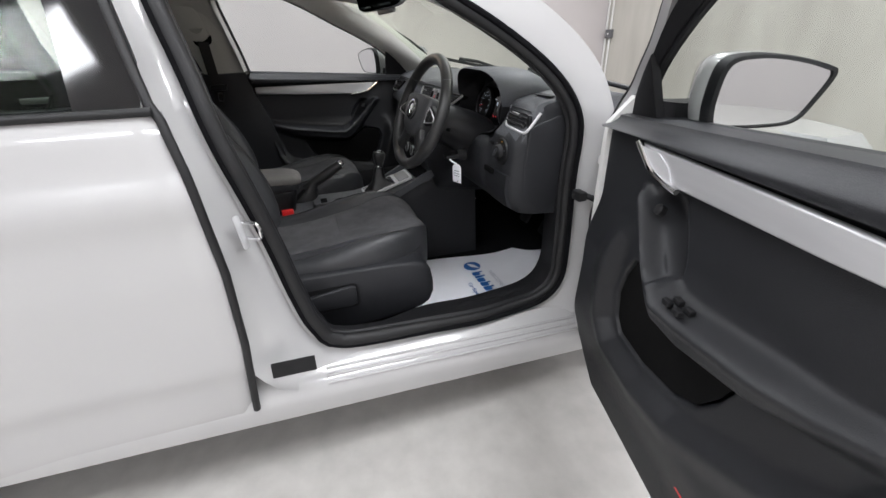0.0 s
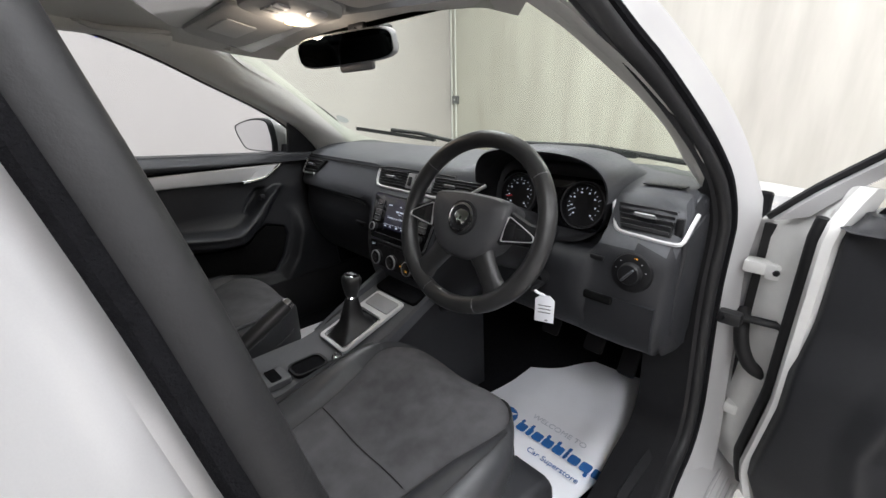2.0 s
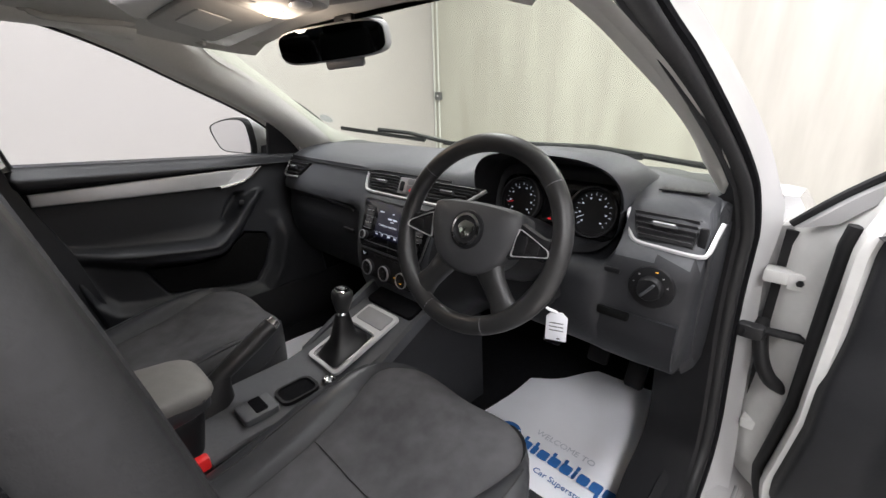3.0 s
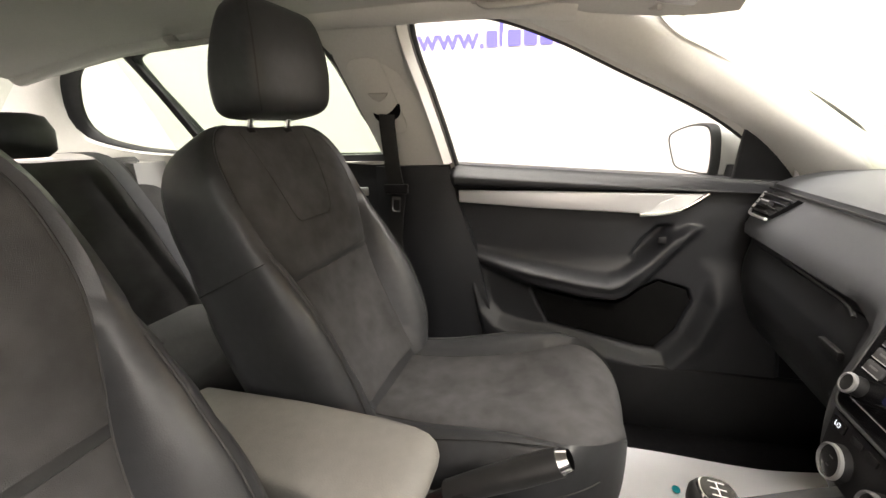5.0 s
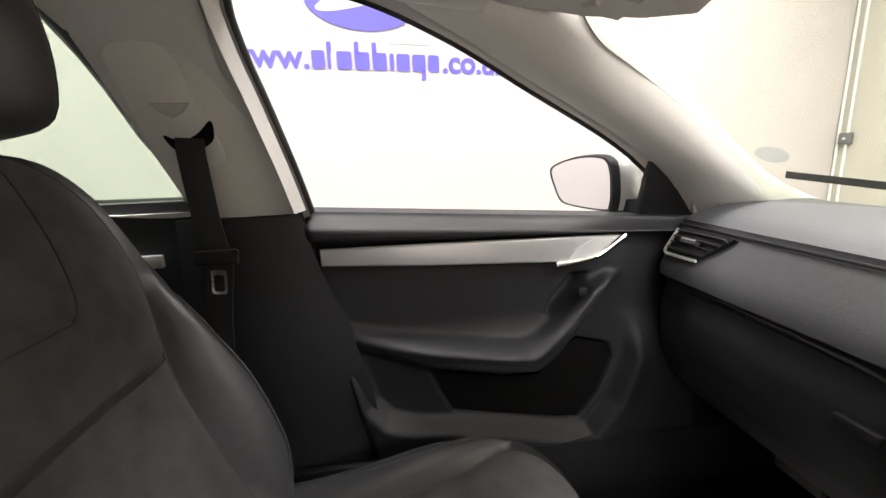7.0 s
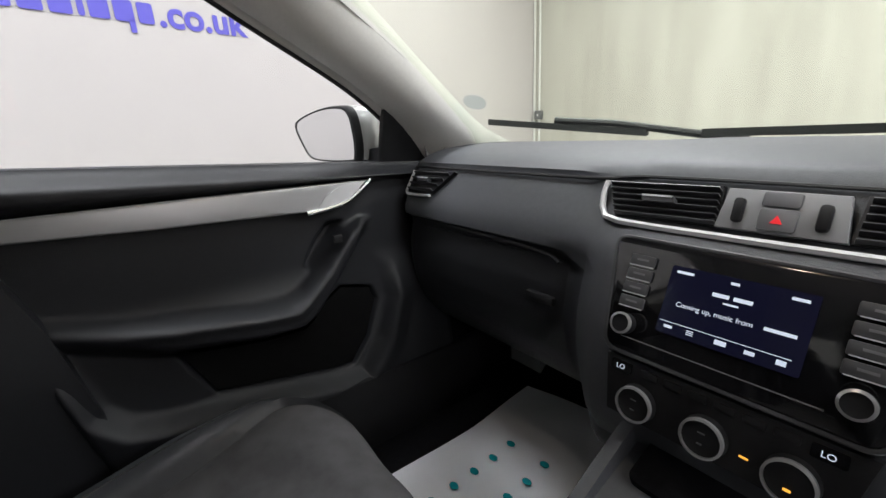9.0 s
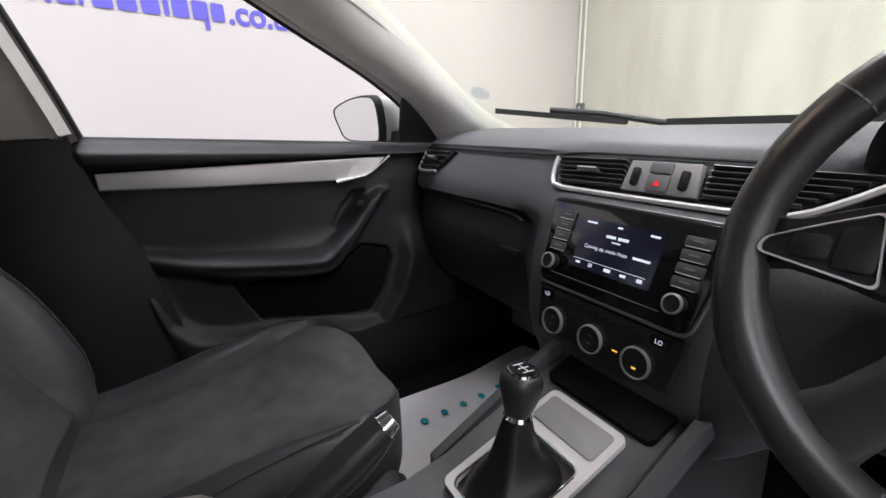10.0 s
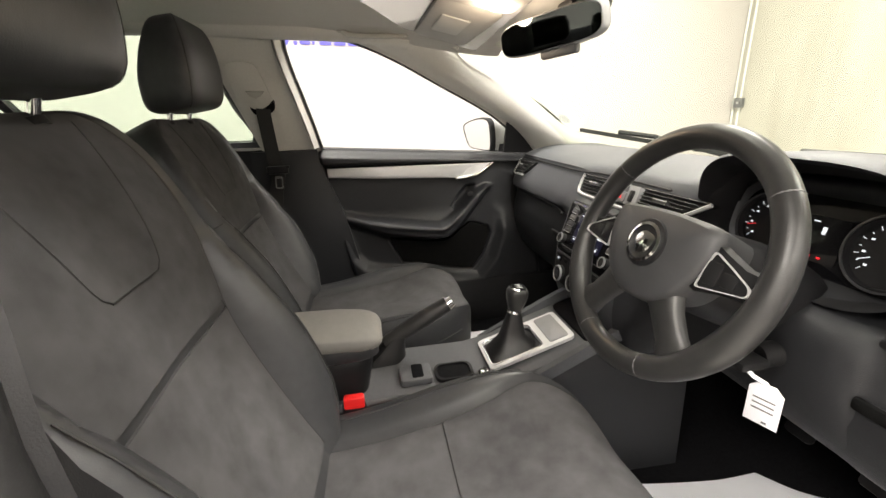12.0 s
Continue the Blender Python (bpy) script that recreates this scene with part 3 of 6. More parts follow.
# windscreen
def screen_grid(off):
    rows = []
    for t in np.linspace(0, 1, 12):
        row = []
        for x in np.linspace(-1, 1, 25):
            hw = 0.74 - 0.16 * t
            y = (1.22 - 0.20 * x * x) * (1 - t) + (0.635 - 0.10 * x * x) * t
            z = 0.965 * (1 - t) + (1.345 - 0.03 * x * x) * t + 0.035 * math.sin(math.pi * t)
            row.append((x * hw, y + off * 0.5, z + off))
        rows.append(row)
    return rows


def shell(grid_a, grid_b):
    """A closed sheet between two grids."""
    rings = [a + b[::-1] for a, b in zip(grid_a, grid_b)]
    return loft(rings, True, True)


ws = part("windscreen", shell(screen_grid(0.0), screen_grid(0.005)), M_SCREENGLASS, car, "clear green-tinted windscreen")
ws.visible_shadow = False
part("windscreen_sticker", slab([(0.032 * math.cos(a), 0.024 * math.sin(a)) for a in [k * math.pi / 12 for k in range(24)]], 0.0008,
     frame_at((-0.655, 0.985, 1.080), (1, 0.12, 0.05), (0, -0.75, 0.65)), 0), M_FILM, ws, "small oval sticker")
rear_grid = lambda off: [[(x, -1.3 - 0.65 * t, 1.355 - 0.33 * t - 0.03 * (x / 0.6) ** 2 + off) for x in np.linspace(-0.55 - 0.1 * t, 0.55 + 0.1 * t, 9)] for t in np.linspace(0, 1, 5)]
rw = part("rear_windscreen", shell(rear_grid(0.0), rear_grid(0.005)), M_REARGLASS, car, "tinted rear windscreen")
rw.visible_shadow = False

# roof lining with visors, lamp console and grab handle
rings = []
for y, z, w in ((0.665, 1.322, 0.47), (0.62, 1.331, 0.52), (0.55, 1.345, 0.56), (0.40, 1.372, 0.58), (0.1, 1.395, 0.60), (-0.4, 1.405, 0.60), (-0.9, 1.39, 0.59), (-1.3, 1.335, 0.56)):
    rings.append([(x, y, z - 0.045 * (abs(x) / w) ** 4) for x in np.linspace(-w, w, 15)] + [(w, y, z - 0.03), (0, y, z + 0.02), (-w, y, z - 0.03)])
part("roof_lining", loft(rings, True, True), M_LINING, car, "pale grey fabric roof lining")

# interior side walls behind the front doors
def wall_x(z):
    return lerp_table([(0.2, 0.76), (0.6, 0.76), (0.95, 0.765), (1.02, 0.77), (1.1, 0.735), (1.25, 0.672), (1.4, 0.585)], z)[0]


REARWIN = [(-0.17, 1.03), (-0.20, 1.15), (-0.25, 1.30), (-0.32, 1.385), (-0.55, 1.405), (-0.80, 1.400), (-1.02, 1.378), (-1.18, 1.328), (-1.28, 1.245), (-1.31, 1.175), (-1.27, 1.12), (-1.08, 1.075), (-0.80, 1.055), (-0.45, 1.04)]
INNER = spline(REARWIN, 64, True)
mid = np.mean(INNER, axis=0)


def grow(k, dy=0, dz=0):
    return [mid + (p - mid) * k + np.array((dy, dz)) for p in INNER]


for s in (1, -1):
    f = lambda pts, dx: [(s * (wall_x(min(p[1], 1.41)) + dx), p[0], p[1]) for p in pts]
    outer = []
    for p in INNER:
        q = mid + (p - mid) * 1.6
        outer.append(np.array((min(max(q[0], -1.65), 0.02 if q[1] < 1.2 else -0.02), min(max(q[1], 1.015), 1.42))))
    part("window_surround", loft([f(grow(1.0), 0.03), f(grow(1.0), 0.012), f(grow(1.03), -0.006), f(grow(1.06), -0.012)], True, False), M_BLACKTRIM, car, "black window surround")
    part("rear_side_trim", loft([f(grow(1.06), -0.010), f(grow(1.10), -0.022), f(outer, -0.03)], True, False), M_PILLAR, car, "pale grey pillar and side trim")
    g = part("rear_side_glass", loft([f(grow(1.02), 0.02), f(grow(0.5), 0.02), f(grow(0.02), 0.02), f(grow(0.02), 0.024), f(grow(0.5), 0.024), f(grow(1.02), 0.024)], True, True), M_REARGLASS, car, "lightly tinted side glass")
    g.visible_shadow = False
    part("window_bar", loft([[(s * (wall_x(z) + 0.012 + a), y + b, z) for a, b in ((0, -0.014), (0, 0.014), (0.025, 0.014), (0.025, -0.014))] for y, z in ((-0.945, 1.385), (-0.90, 1.25), (-0.85, 1.12), (-0.82, 1.04))], True, True), M_BLACKTRIM, car)
    # dark lower side lining and pillar foot
    rows = [[(s * (0.755 - 0.02 * math.sin((z - 0.25) * 4)), y, z) for z in np.linspace(0.24, 1.035, 12)] for y in np.linspace(-1.6, -0.13, 10)]
    back = [[(x + s * 0.05, y, z) for x, y, z in r] for r in rows]
    part("rear_trim_strip", box(s * 0.732, -0.55, 0.925, 0.012, 0.70, 0.026, 0.004), M_SILVER, car, "brushed silver trim strip")
    part("sill_trim", loft([[(x - 0.052 * step(0.45, 0.80, y), y, z) for x, z in ((0.758, 0.24), (0.756, 0.36), (0.760, 0.372), (0.778, 0.372), (0.783, 0.36), (0.783, 0.24))] for y in (-0.57, 0.0, 0.45, 0.55, 0.65, 0.75, 0.85, 1.0)], True, True) if s > 0 else box(-0.728, 0.45, 0.32, 0.03, 1.85, 0.24, 0.012), M_BLACKTRIM, car, "black inner sill trim")
    part("rear_door_panel", shell(rows, back), M_DOORPL, car, "dark grained lower side lining")

# centre pillars: pale above the belt line, dark below
for s in (1, -1):
    rings = []
    for z, y0, y1, xx in ((1.375, -0.275, -0.034, 0.585), (1.30, -0.222, -0.018, 0.632), (1.2, -0.190, 0.006, 0.668), (1.1, -0.157, 0.030, 0.70), (1.003, -0.128, 0.055, 0.735)):
        rings.append([(s * (xx - 0.012 * math.sin(math.pi * k / 10)), y0 + (y1 - y0) * k / 10, z) for k in range(11)] + [(s * (xx + (0.05 if s < 0 else 0.012)), y1, z), (s * (xx + (0.05 if s < 0 else 0.012)), y0, z)])
    bp = part("centre_pillar", loft(rings, True, True), M_PILLAR, car, "pale grey centre pillar trim")
    # belt height panel with its finger lip and the dark mouth that the belt runs out of
    pf = frame_at((s * 0.651, 0, 1.2), (0, -s, 0), (-s * 0.33, 0, 1))
    flat = lambda pts: [(-s * y, (z - 1.2) * 1.053) for y, z in pts]
    hp = part("height_panel", slab(flat([tuple(q) for q in spline([(-0.150, 1.125), (-0.168, 1.20), (-0.178, 1.265), (-0.160, 1.284), (-0.105, 1.285), (-0.080, 1.266), (-0.058, 1.19), (-0.038, 1.115), (-0.06, 1.098), (-0.11, 1.105)], 40, True)]), 0.005, pf, 0.003), M_PILLAR, bp, "pale grey belt height panel")
    part("finger_lip", slab(flat([(-0.132, 1.203), (-0.072, 1.202), (-0.086, 1.188), (-0.103, 1.180), (-0.120, 1.188)]), 0.008, pf @ pose(0, 0, 0.004), 0.003), M_PALEPLASTIC, hp)
    # raised black plate in place of the opening's inner shade
    part("belt_mouth", slab(flat([tuple(q) for q in spline([(-0.128, 1.153), (-0.112, 1.146), (-0.092, 1.147), (-0.070, 1.158), (-0.050, 1.174), (-0.048, 1.158), (-0.056, 1.140), (-0.085, 1.128), (-0.115, 1.130)], 36, True)]), 0.004, pf @ pose(0, 0, 0.0045), 0), M_CARPET, hp, "black plate standing in for the dark belt opening")
    rings = []
    for z, y0, y1, xx in ((1.0, -0.17, 0.060, 0.735), (0.9, -0.17, 0.085, 0.728), (0.75, -0.18, 0.14, 0.722), (0.6, -0.19, 0.17, 0.73), (0.42, -0.20, 0.21, 0.75), (0.30, -0.22, 0.25, 0.76)):
        rings.append([(s * (xx - 0.015 * math.sin(math.pi * k / 10)), y0 + (y1 - y0) * k / 10, z) for k in range(11)] + [(s * (xx + (0.04 if s < 0 else 0.006)), y1 - (0.0 if s < 0 else 0.03), z), (s * (xx + (0.04 if s < 0 else 0.006)), y0, z)])
    part("lower_pillar", loft(rings, True, True), M_DOORPL, car, "dark grained lower pillar trim")

part("carpet", shell([[(x, y, 0.245 + (0.0 if y < 1.05 else (y - 1.05) * 0.55)) for x in np.linspace(-0.77, 0.77, 9)] for y in (-0.6, 0.0, 0.5, 1.05, 1.2, 1.4)],
                     [[(x, y, 0.225 + (0.0 if y < 1.05 else (y - 1.05) * 0.55)) for x in np.linspace(-0.77, 0.77, 9)] for y in (-0.6, 0.0, 0.5, 1.05, 1.2, 1.4)]), M_CARPET, car, "black floor carpet")

# ---------- sun visors, lamp, grab handle ----------
for s in (1, -1):
    v = thing("sun_visor", "pale grey folded sun visor with covered mirror" if s < 0 else "pale grey sun visor folded against the roof", "sun visor", "sun visors")
    m = frame_at((s * 0.325, 0.490, 1.331), (1, -s * 0.06, -s * 0.05), (0, 1, -0.22))
    part("panel", slab(rounded(0.35, 0.160, 0.03), 0.016, m @ pose(-s * 0.02, 0, 0.0), 0.006), M_PALEPLASTIC, v)
    part("mirror_cover", slab(rounded(0.14, 0.075, 0.008), 0.004, m @ pose(-s * 0.02, -0.01, -0.0035), 0.002), M_PILLAR, v, "pale mirror flap")
    part("hinge_arm", tube([m @ Vector(p) for p in ((-s * -0.19, 0.07, 0), (s * 0.21, 0.06, 0.004), (s * 0.22, 0.03, 0.02))], 0.006, 8), M_PALEPLASTIC, v)
lampc = thing("roof_lamp", "pale grey roof console with a lit warm lamp", "lamp")
m = frame_at((0.0, 0.50, 1.342), (1, 0, 0), (0, 1, -0.20))
part("console", slab(rounded(0.20, 0.16, 0.03), 0.022, m @ pose(0, 0, -0.012), 0.006), M_PALEPLASTIC, lampc)
for x in (-0.055, 0.055):
    part("lens", slab([(0.030 * math.cos(a), 0.018 * math.sin(a)) for a in [k * math.pi / 12 for k in range(24)]], 0.004, m @ pose(x, 0.035, -0.0155), 0.001), M_DOME if x < 0 else M_SATIN, lampc, "lit warm lamp lens" if x < 0 else "unlit lamp lens")
for x in (-0.03, 0.0, 0.03):
    part("switch", box(x, -0.03, -0.014, 0.022, 0.03, 0.006, 0.002, m), M_PILLAR, lampc)
dome = bpy.data.lights.new("roof_lamp_bulb", "POINT")
dome.energy, dome.color, dome.shadow_soft_size = 0.7, (1.0, 0.80, 0.60), 0.02
new("roof_lamp_bulb", dome).location = (-0.055, 0.53, 1.300)
for s, yy in ((-1, 0.30), (-1, -0.55), (1, -0.55)):
    h = thing("grab_handle", "pale grey folding grab handle above the door", "handle", "grab handles")
    part("grip", tube(spline([(s * 0.535, yy - 0.10, 1.362), (s * 0.522, yy - 0.085, 1.346), (s * 0.518, yy, 1.342), (s * 0.522, yy + 0.085, 1.346), (s * 0.535, yy + 0.10, 1.362)], 17), 0.010, 10, False, None, 0.7), M_PALEPLASTIC, h)
    for dy in (-0.10, 0.10):
        part("mount", box(s * 0.540, yy + dy, 1.364, 0.03, 0.04, 0.02, 0.006), M_PALEPLASTIC, h)

mir = thing("rear_view_mirror", "black rear-view mirror with pale rim on windscreen stalk", "mirror")
m = frame_at((0.0, 0.628, 1.268), (0.235, 0.118, 0.018), (0.02, -0.16, 1))
out = [(0.132 * math.copysign(abs(math.cos(a)) ** 0.45, math.cos(a)), 0.036 * math.copysign(abs(math.sin(a)) ** 0.5, math.sin(a))) for a in [k * math.pi / 20 for k in range(40)]]
shrink = lambda k: [(x * k - 0 * y, y * (k - 0.06)) for x, y in out]
rings = [[m @ Vector((x, y, z)) for x, y in o] for o, z in ((shrink(0.97), 0.012), (out, 0.006), (out, -0.008), (shrink(0.9), -0.030), (shrink(0.5), -0.042))]
part("housing", loft(rings, True, True), M_LIGHTGREY, mir)
part("glass", slab(shrink(0.955), 0.002, m @ pose(0, 0, 0.0115), 0), M_DARKMIRROR, mir, "dark dimming mirror glass")
part("stalk", tube([m @ Vector((0.0, 0.0, -0.03)), Vector((0.0, 0.66, 1.305)), Vector((0.0, 0.70, 1.322))], 0.013, 10), M_BLACKTRIM, mir)
part("sensor_box", box(0.0, 0.70, 1.315, 0.07, 0.09, 0.022, 0.008, Matrix()), M_BLACKTRIM, mir)
part("button_pod", box(0.02, -0.042, 0.0, 0.09, 0.02, 0.02, 0.006, m), M_GREYTRIM, mir)

# ---------- front doors ----------
HINGE = Vector((0.80, 1.06, 0.0))
ARM_TOP = [(0.05, 0.778), (0.09, 0.768), (0.134, 0.752), (0.227, 0.724), (0.31, 0.712), (0.45, 0.692), (0.51, 0.688), (0.54, 0.700), (0.60, 0.748), (0.66, 0.812), (0.70, 0.834), (0.74, 0.834)]
ARM_BOTTOM = [(0.05, 0.735), (0.09, 0.722), (0.17, 0.695), (0.295, 0.650), (0.443, 0.624), (0.53, 0.620), (0.56, 0.636), (0.60, 0.676), (0.65, 0.738), (0.70, 0.800), (0.74, 0.826)]
ARM_REACH = [(0.05, 0.012), (0.12, 0.018), (0.20, 0.036), (0.30, 0.056), (0.45, 0.064), (0.53, 0.062), (0.62, 0.050), (0.69, 0.036), (0.72, 0.012), (0.74, 0.0)]
GRIP_CUPS = {-1: [(0.560, 0.745), (0.590, 0.800), (0.625, 0.838), (0.668, 0.838), (0.640, 0.800), (0.600, 0.756), (0.578, 0.738)],
             1: [(0.540, 0.712), (0.565, 0.790), (0.590, 0.850), (0.676, 0.850), (0.668, 0.806), (0.636, 0.752), (0.598, 0.706), (0.565, 0.690)]}
HOLLOWS = {-1: [(0.125, 0.74), (0.168, 0.575), (0.205, 0.532), (0.26, 0.515), (0.36, 0.504), (0.61, 0.452), (0.672, 0.448), (0.728, 0.525), (0.760, 0.630), (0.760, 0.70), (0.70, 0.80), (0.60, 0.72), (0.52, 0.67), (0.30, 0.70)],
           1: [(0.125, 0.74), (0.178, 0.615), (0.258, 0.560), (0.36, 0.502), (0.46, 0.452), (0.59, 0.424), (0.725, 0.426), (0.772, 0.466), (0.786, 0.55), (0.768, 0.64), (0.760, 0.70), (0.70, 0.80), (0.60, 0.72), (0.52, 0.67), (0.30, 0.70)]}
POCKETS = {-1: [(0.295, 0.642), (0.318, 0.590), (0.350, 0.526), (0.60, 0.476), (0.650, 0.474), (0.698, 0.535), (0.730, 0.625), (0.716, 0.664), (0.64, 0.684), (0.56, 0.634), (0.45, 0.622)],
           1: [(0.361, 0.622), (0.388, 0.562), (0.426, 0.509), (0.492, 0.472), (0.606, 0.449), (0.716, 0.452), (0.748, 0.482), (0.760, 0.548), (0.741, 0.612), (0.711, 0.662), (0.656, 0.667), (0.586, 0.632), (0.476, 0.618)]}
STRIP = [(0.09, 0.929), (0.40, 0.927), (0.725, 0.923), (0.70, 0.905), (0.672, 0.878), (0.655, 0.870), (0.59, 0.870), (0.3, 0.882), (0.09, 0.895)]


def door_rear(z):
    return lerp_table([(0.25, 0.22), (0.35, 0.185), (0.451, 0.155), (0.724, 0.095), (1.0, 0.052), (1.1, 0.05)], z)[0]


def door_front(z):
    return lerp_table([(0.20, 0.80), (0.25, 0.88), (0.30, 0.945), (0.36, 0.965), (0.44, 0.955), (0.55, 0.942), (0.9, 0.94), (0.97, 0.925), (1.0, 0.915)], z)[0]


def door_relief(y, z, s):
    hollow, pocket = in_poly(y, z, HOLLOWS[s]), in_poly(y, z, POCKETS[s])
    p = 0.034 * step(0.928, 0.950, z) - 0.038 * step(0.968, 1.004, z)
    top, low, far = lerp_table(ARM_TOP, y)[0], lerp_table(ARM_BOTTOM, y)[0], lerp_table(ARM_REACH, y)[0]
    # armrest that swells forward and turns up into the pull handle, with its grip cup
    soft = 0.030 - 0.016 * step(0.52, 0.60, y)
    p += far * step(top + soft * 0.5, top - soft * 0.5, z) * step(low - 0.012, low + 0.026, z) ** 0.8
    p -= (0.048 if s > 0 else 0.034) * step(0.0, 0.010, in_poly(y, z, GRIP_CUPS[s]))
    # hollow below the armrest, its proud lower lip, and the pocket
    p += (0.038 * step(0.020, -0.024, hollow) - 0.010 * step(-0.014, -0.07, hollow)) * step(0.76, 0.62, z)
    p -= 0.070 * step(0.0, 0.012, pocket)
    p -= 0.020 * step(0.42, 0.28, z)
    e = min(y - door_rear(z), door_front(z) - y)
    p -= 0.022 * step(0.02, 0.0, e)
    return p


def belt_drop(y, z):
    return -0.066 * (y - 0.05) * step(0.915, 0.99, z)


def front_door(s, angle):
    hinge = Vector((s * HINGE.x, HINGE.y, 0))
    d = thing("front_door", "white car door standing open, dark grey inner panel" if angle else "closed car door with dark grey inner panel", "car door", "front doors", hinge)
    d.rotation_euler = (0, 0, radians(angle))
    d.location.z = 0.014 if s > 0 else 0.0
    shift = Matrix.Translation(-hinge)

    def dp(name, bm, material, parent=None, label="", smooth=40):
        bmesh.ops.transform(bm, matrix=shift, verts=bm.verts)
        return part(name, bm, material, parent or d, label, smooth)

    nz, ny = 200, 200
    rows, back = [], []
    zs = np.linspace(0.21, 1.004, nz)
    span = [np.linspace(door_rear(z), door_front(z), ny) for z in zs]
    relief = np.array([[door_relief(y, z, s) for y in ys] for z, ys in zip(zs, span)])
    for _ in range(2):
        relief[1:-1, 1:-1] = (relief[:-2, 1:-1] + relief[2:, 1:-1] + relief[1:-1, :-2] + relief[1:-1, 2:] + 2 * relief[1:-1, 1:-1]) / 6
    for z, ys, line in zip(zs, span, relief):
        rows.append([(s * (0.752 - p), y, z + belt_drop(y, z)) for y, p in zip(ys, line)])
        back.append([(s * 0.840, y, z + belt_drop(y, z)) for y in ys])
    panel = dp("inner_panel", shell(rows, back), M_DOORPL, None, "dark grained plastic inner panel", 60)
    face = lambda x: Matrix(((0, 0, -s, s * x), (1, 0, 0, 0), (0, 1, 0, 0), (0, 0, 0, 1)))
    dp("trim_strip", slab(STRIP, 0.016, face(0.742), 0.005, 3), M_SILVER, panel, "brushed silver trim strip")
    rim = POCKETS[s]
    edge_pts = [np.array(rim[i]) * (1 - t) + np.array(rim[(i + 1) % len(rim)]) * t for i in range(len(rim)) for t in (0, 0.25, 0.5, 0.75)]
    inward = []
    for i in range(len(edge_pts)):
        dv = edge_pts[(i + 1) % len(edge_pts)] - edge_pts[i - 1]
        dv /= np.linalg.norm(dv)
        nv = np.array((-dv[1], dv[0]))
        inward.append(nv if in_poly(*(edge_pts[i] + nv * 0.004), rim) > 0 else -nv)
    bowl = []
    for inset, depth in ((0.006, 0.006), (0.009, 0.022), (0.012, 0.042), (0.016, 0.054)):
        bowl.append([(s * (0.752 - door_relief(*(p - nv * 0.004), s) + depth), *(p + nv * inset)) for p, nv in zip(edge_pts, inward)])
    # the bowl's near-black colour puts the pocket's deep shade into the surface
    dp("pocket_liner", loft(bowl, True, True), M_RECESS_SHADE, panel, "near-black bowl that gives the door pocket its shade")
    dp("door_pull", tube([(s * 0.720, y, z) for y, z in spline([(0.575, 0.869), (0.62, 0.873), (0.665, 0.882), (0.695, 0.900), (0.727, 0.924)], 14)], 0.0055, 8), M_CHROME, panel, "chrome door release")
    dp("handle_cup", slab([(0.60, 0.874), (0.655, 0.880), (0.69, 0.90), (0.712, 0.918), (0.66, 0.918), (0.62, 0.90)], 0.004, face(0.727), 0), M_SATIN, panel)
    for k in range(4 if s > 0 else 1):
        if s > 0:
            dp("window_switch", box(0.694 + 0.020 * (k // 2), 0.490 - 0.030 * (k % 2), 0.700, 0.012, 0.020, 0.012, 0.003), M_BLACKTRIM, panel, "small window switch")
        else:
            dp("window_switch", box(s * 0.716, 0.632, 0.806, 0.012, 0.020, 0.018, 0.003), M_BLACKTRIM, panel, "small window switch")
    if s > 0:
        dp("mirror_knob", lathe([(0.011, 0), (0.011, 0.012), (0.008, 0.015)], pose(0.738, 0.628, 0.812, 0, -60), 14), M_BLACKTRIM, panel)
        dp("red_reflector", slab([(0.350, 0.325), (0.402, 0.325), (0.376, 0.364)], 0.010, face(0.748), 0.001), M_RED, panel, "red warning reflector")
    # outer skin and edges
    rows, back = [], []
    for z in np.linspace(0.20, 1.02, 20):
        a, b = door_rear(z) - 0.04, min(1.115, door_front(z) + 0.18) - 0.17 * step(0.86, 1.02, z)
        rows.append([(s * (skin(z) + 0.004), y, z - 0.055 * step(0.85, 1.02, z) + belt_drop(y, z)) for y in np.linspace(a, b, 14)])
        back.append([(s * 0.848, y, z - 0.055 * step(0.85, 1.02, z) + belt_drop(y, z)) for t, y in zip(np.linspace(0, 1, 14), np.linspace(a, b, 14))])
    dp("outer_skin", shell(rows, back), M_PAINT, None, "white painted outer skin")
    zs = np.linspace(0.30, 0.925 if s > 0 else 0.90, 18)
    shoulder = [(z, 0.0) for z in zs] + ([(0.945, 0.3), (0.965, 0.6), (0.985, 0.9)] if s > 0 else [])
    dp("shut_face", loft([[(s * (x + (0.800 - x) * k), door_front(z) + o * (1 - 0.75 * step(0.86, 1.0, z) * step(0.03, 0.06, o)), z) for x, o in ((0.748, -0.006), (0.745, 0.008), (0.754, 0.017), (0.776, 0.020), (0.792, 0.028), (0.800, 0.050), (0.816, 0.085), (0.842, 0.125), (0.860, 0.165), (0.866, 0.05), (0.80, -0.02))] for z, k in shoulder], True, True), M_PRIMER, None, "white painted door shut face")
    dp("edge_seal", tube([(s * 0.786, door_front(z) + 0.034, z) for z in zs], 0.0115, 10), M_SEAL, None, "black rubber edge seal")
    # window frame, corner cover, glass
    win = [(0.030, 1.0), (0.005, 1.12), (-0.022, 1.25), (-0.030, 1.335), (0.01, 1.375), (0.2, 1.372), (0.40, 1.335), (0.57, 1.28), (0.70, 1.21), (0.82, 1.11), (0.91, 1.015)]
    loopw = spline(win, 46)
    xs = lambda z: lerp_table([(0.9, 0.80), (1.0, 0.795), (1.1, 0.758), (1.2, 0.712), (1.3, 0.66), (1.38, 0.612)], z)[0]
    c = np.array((0.42, 1.12))
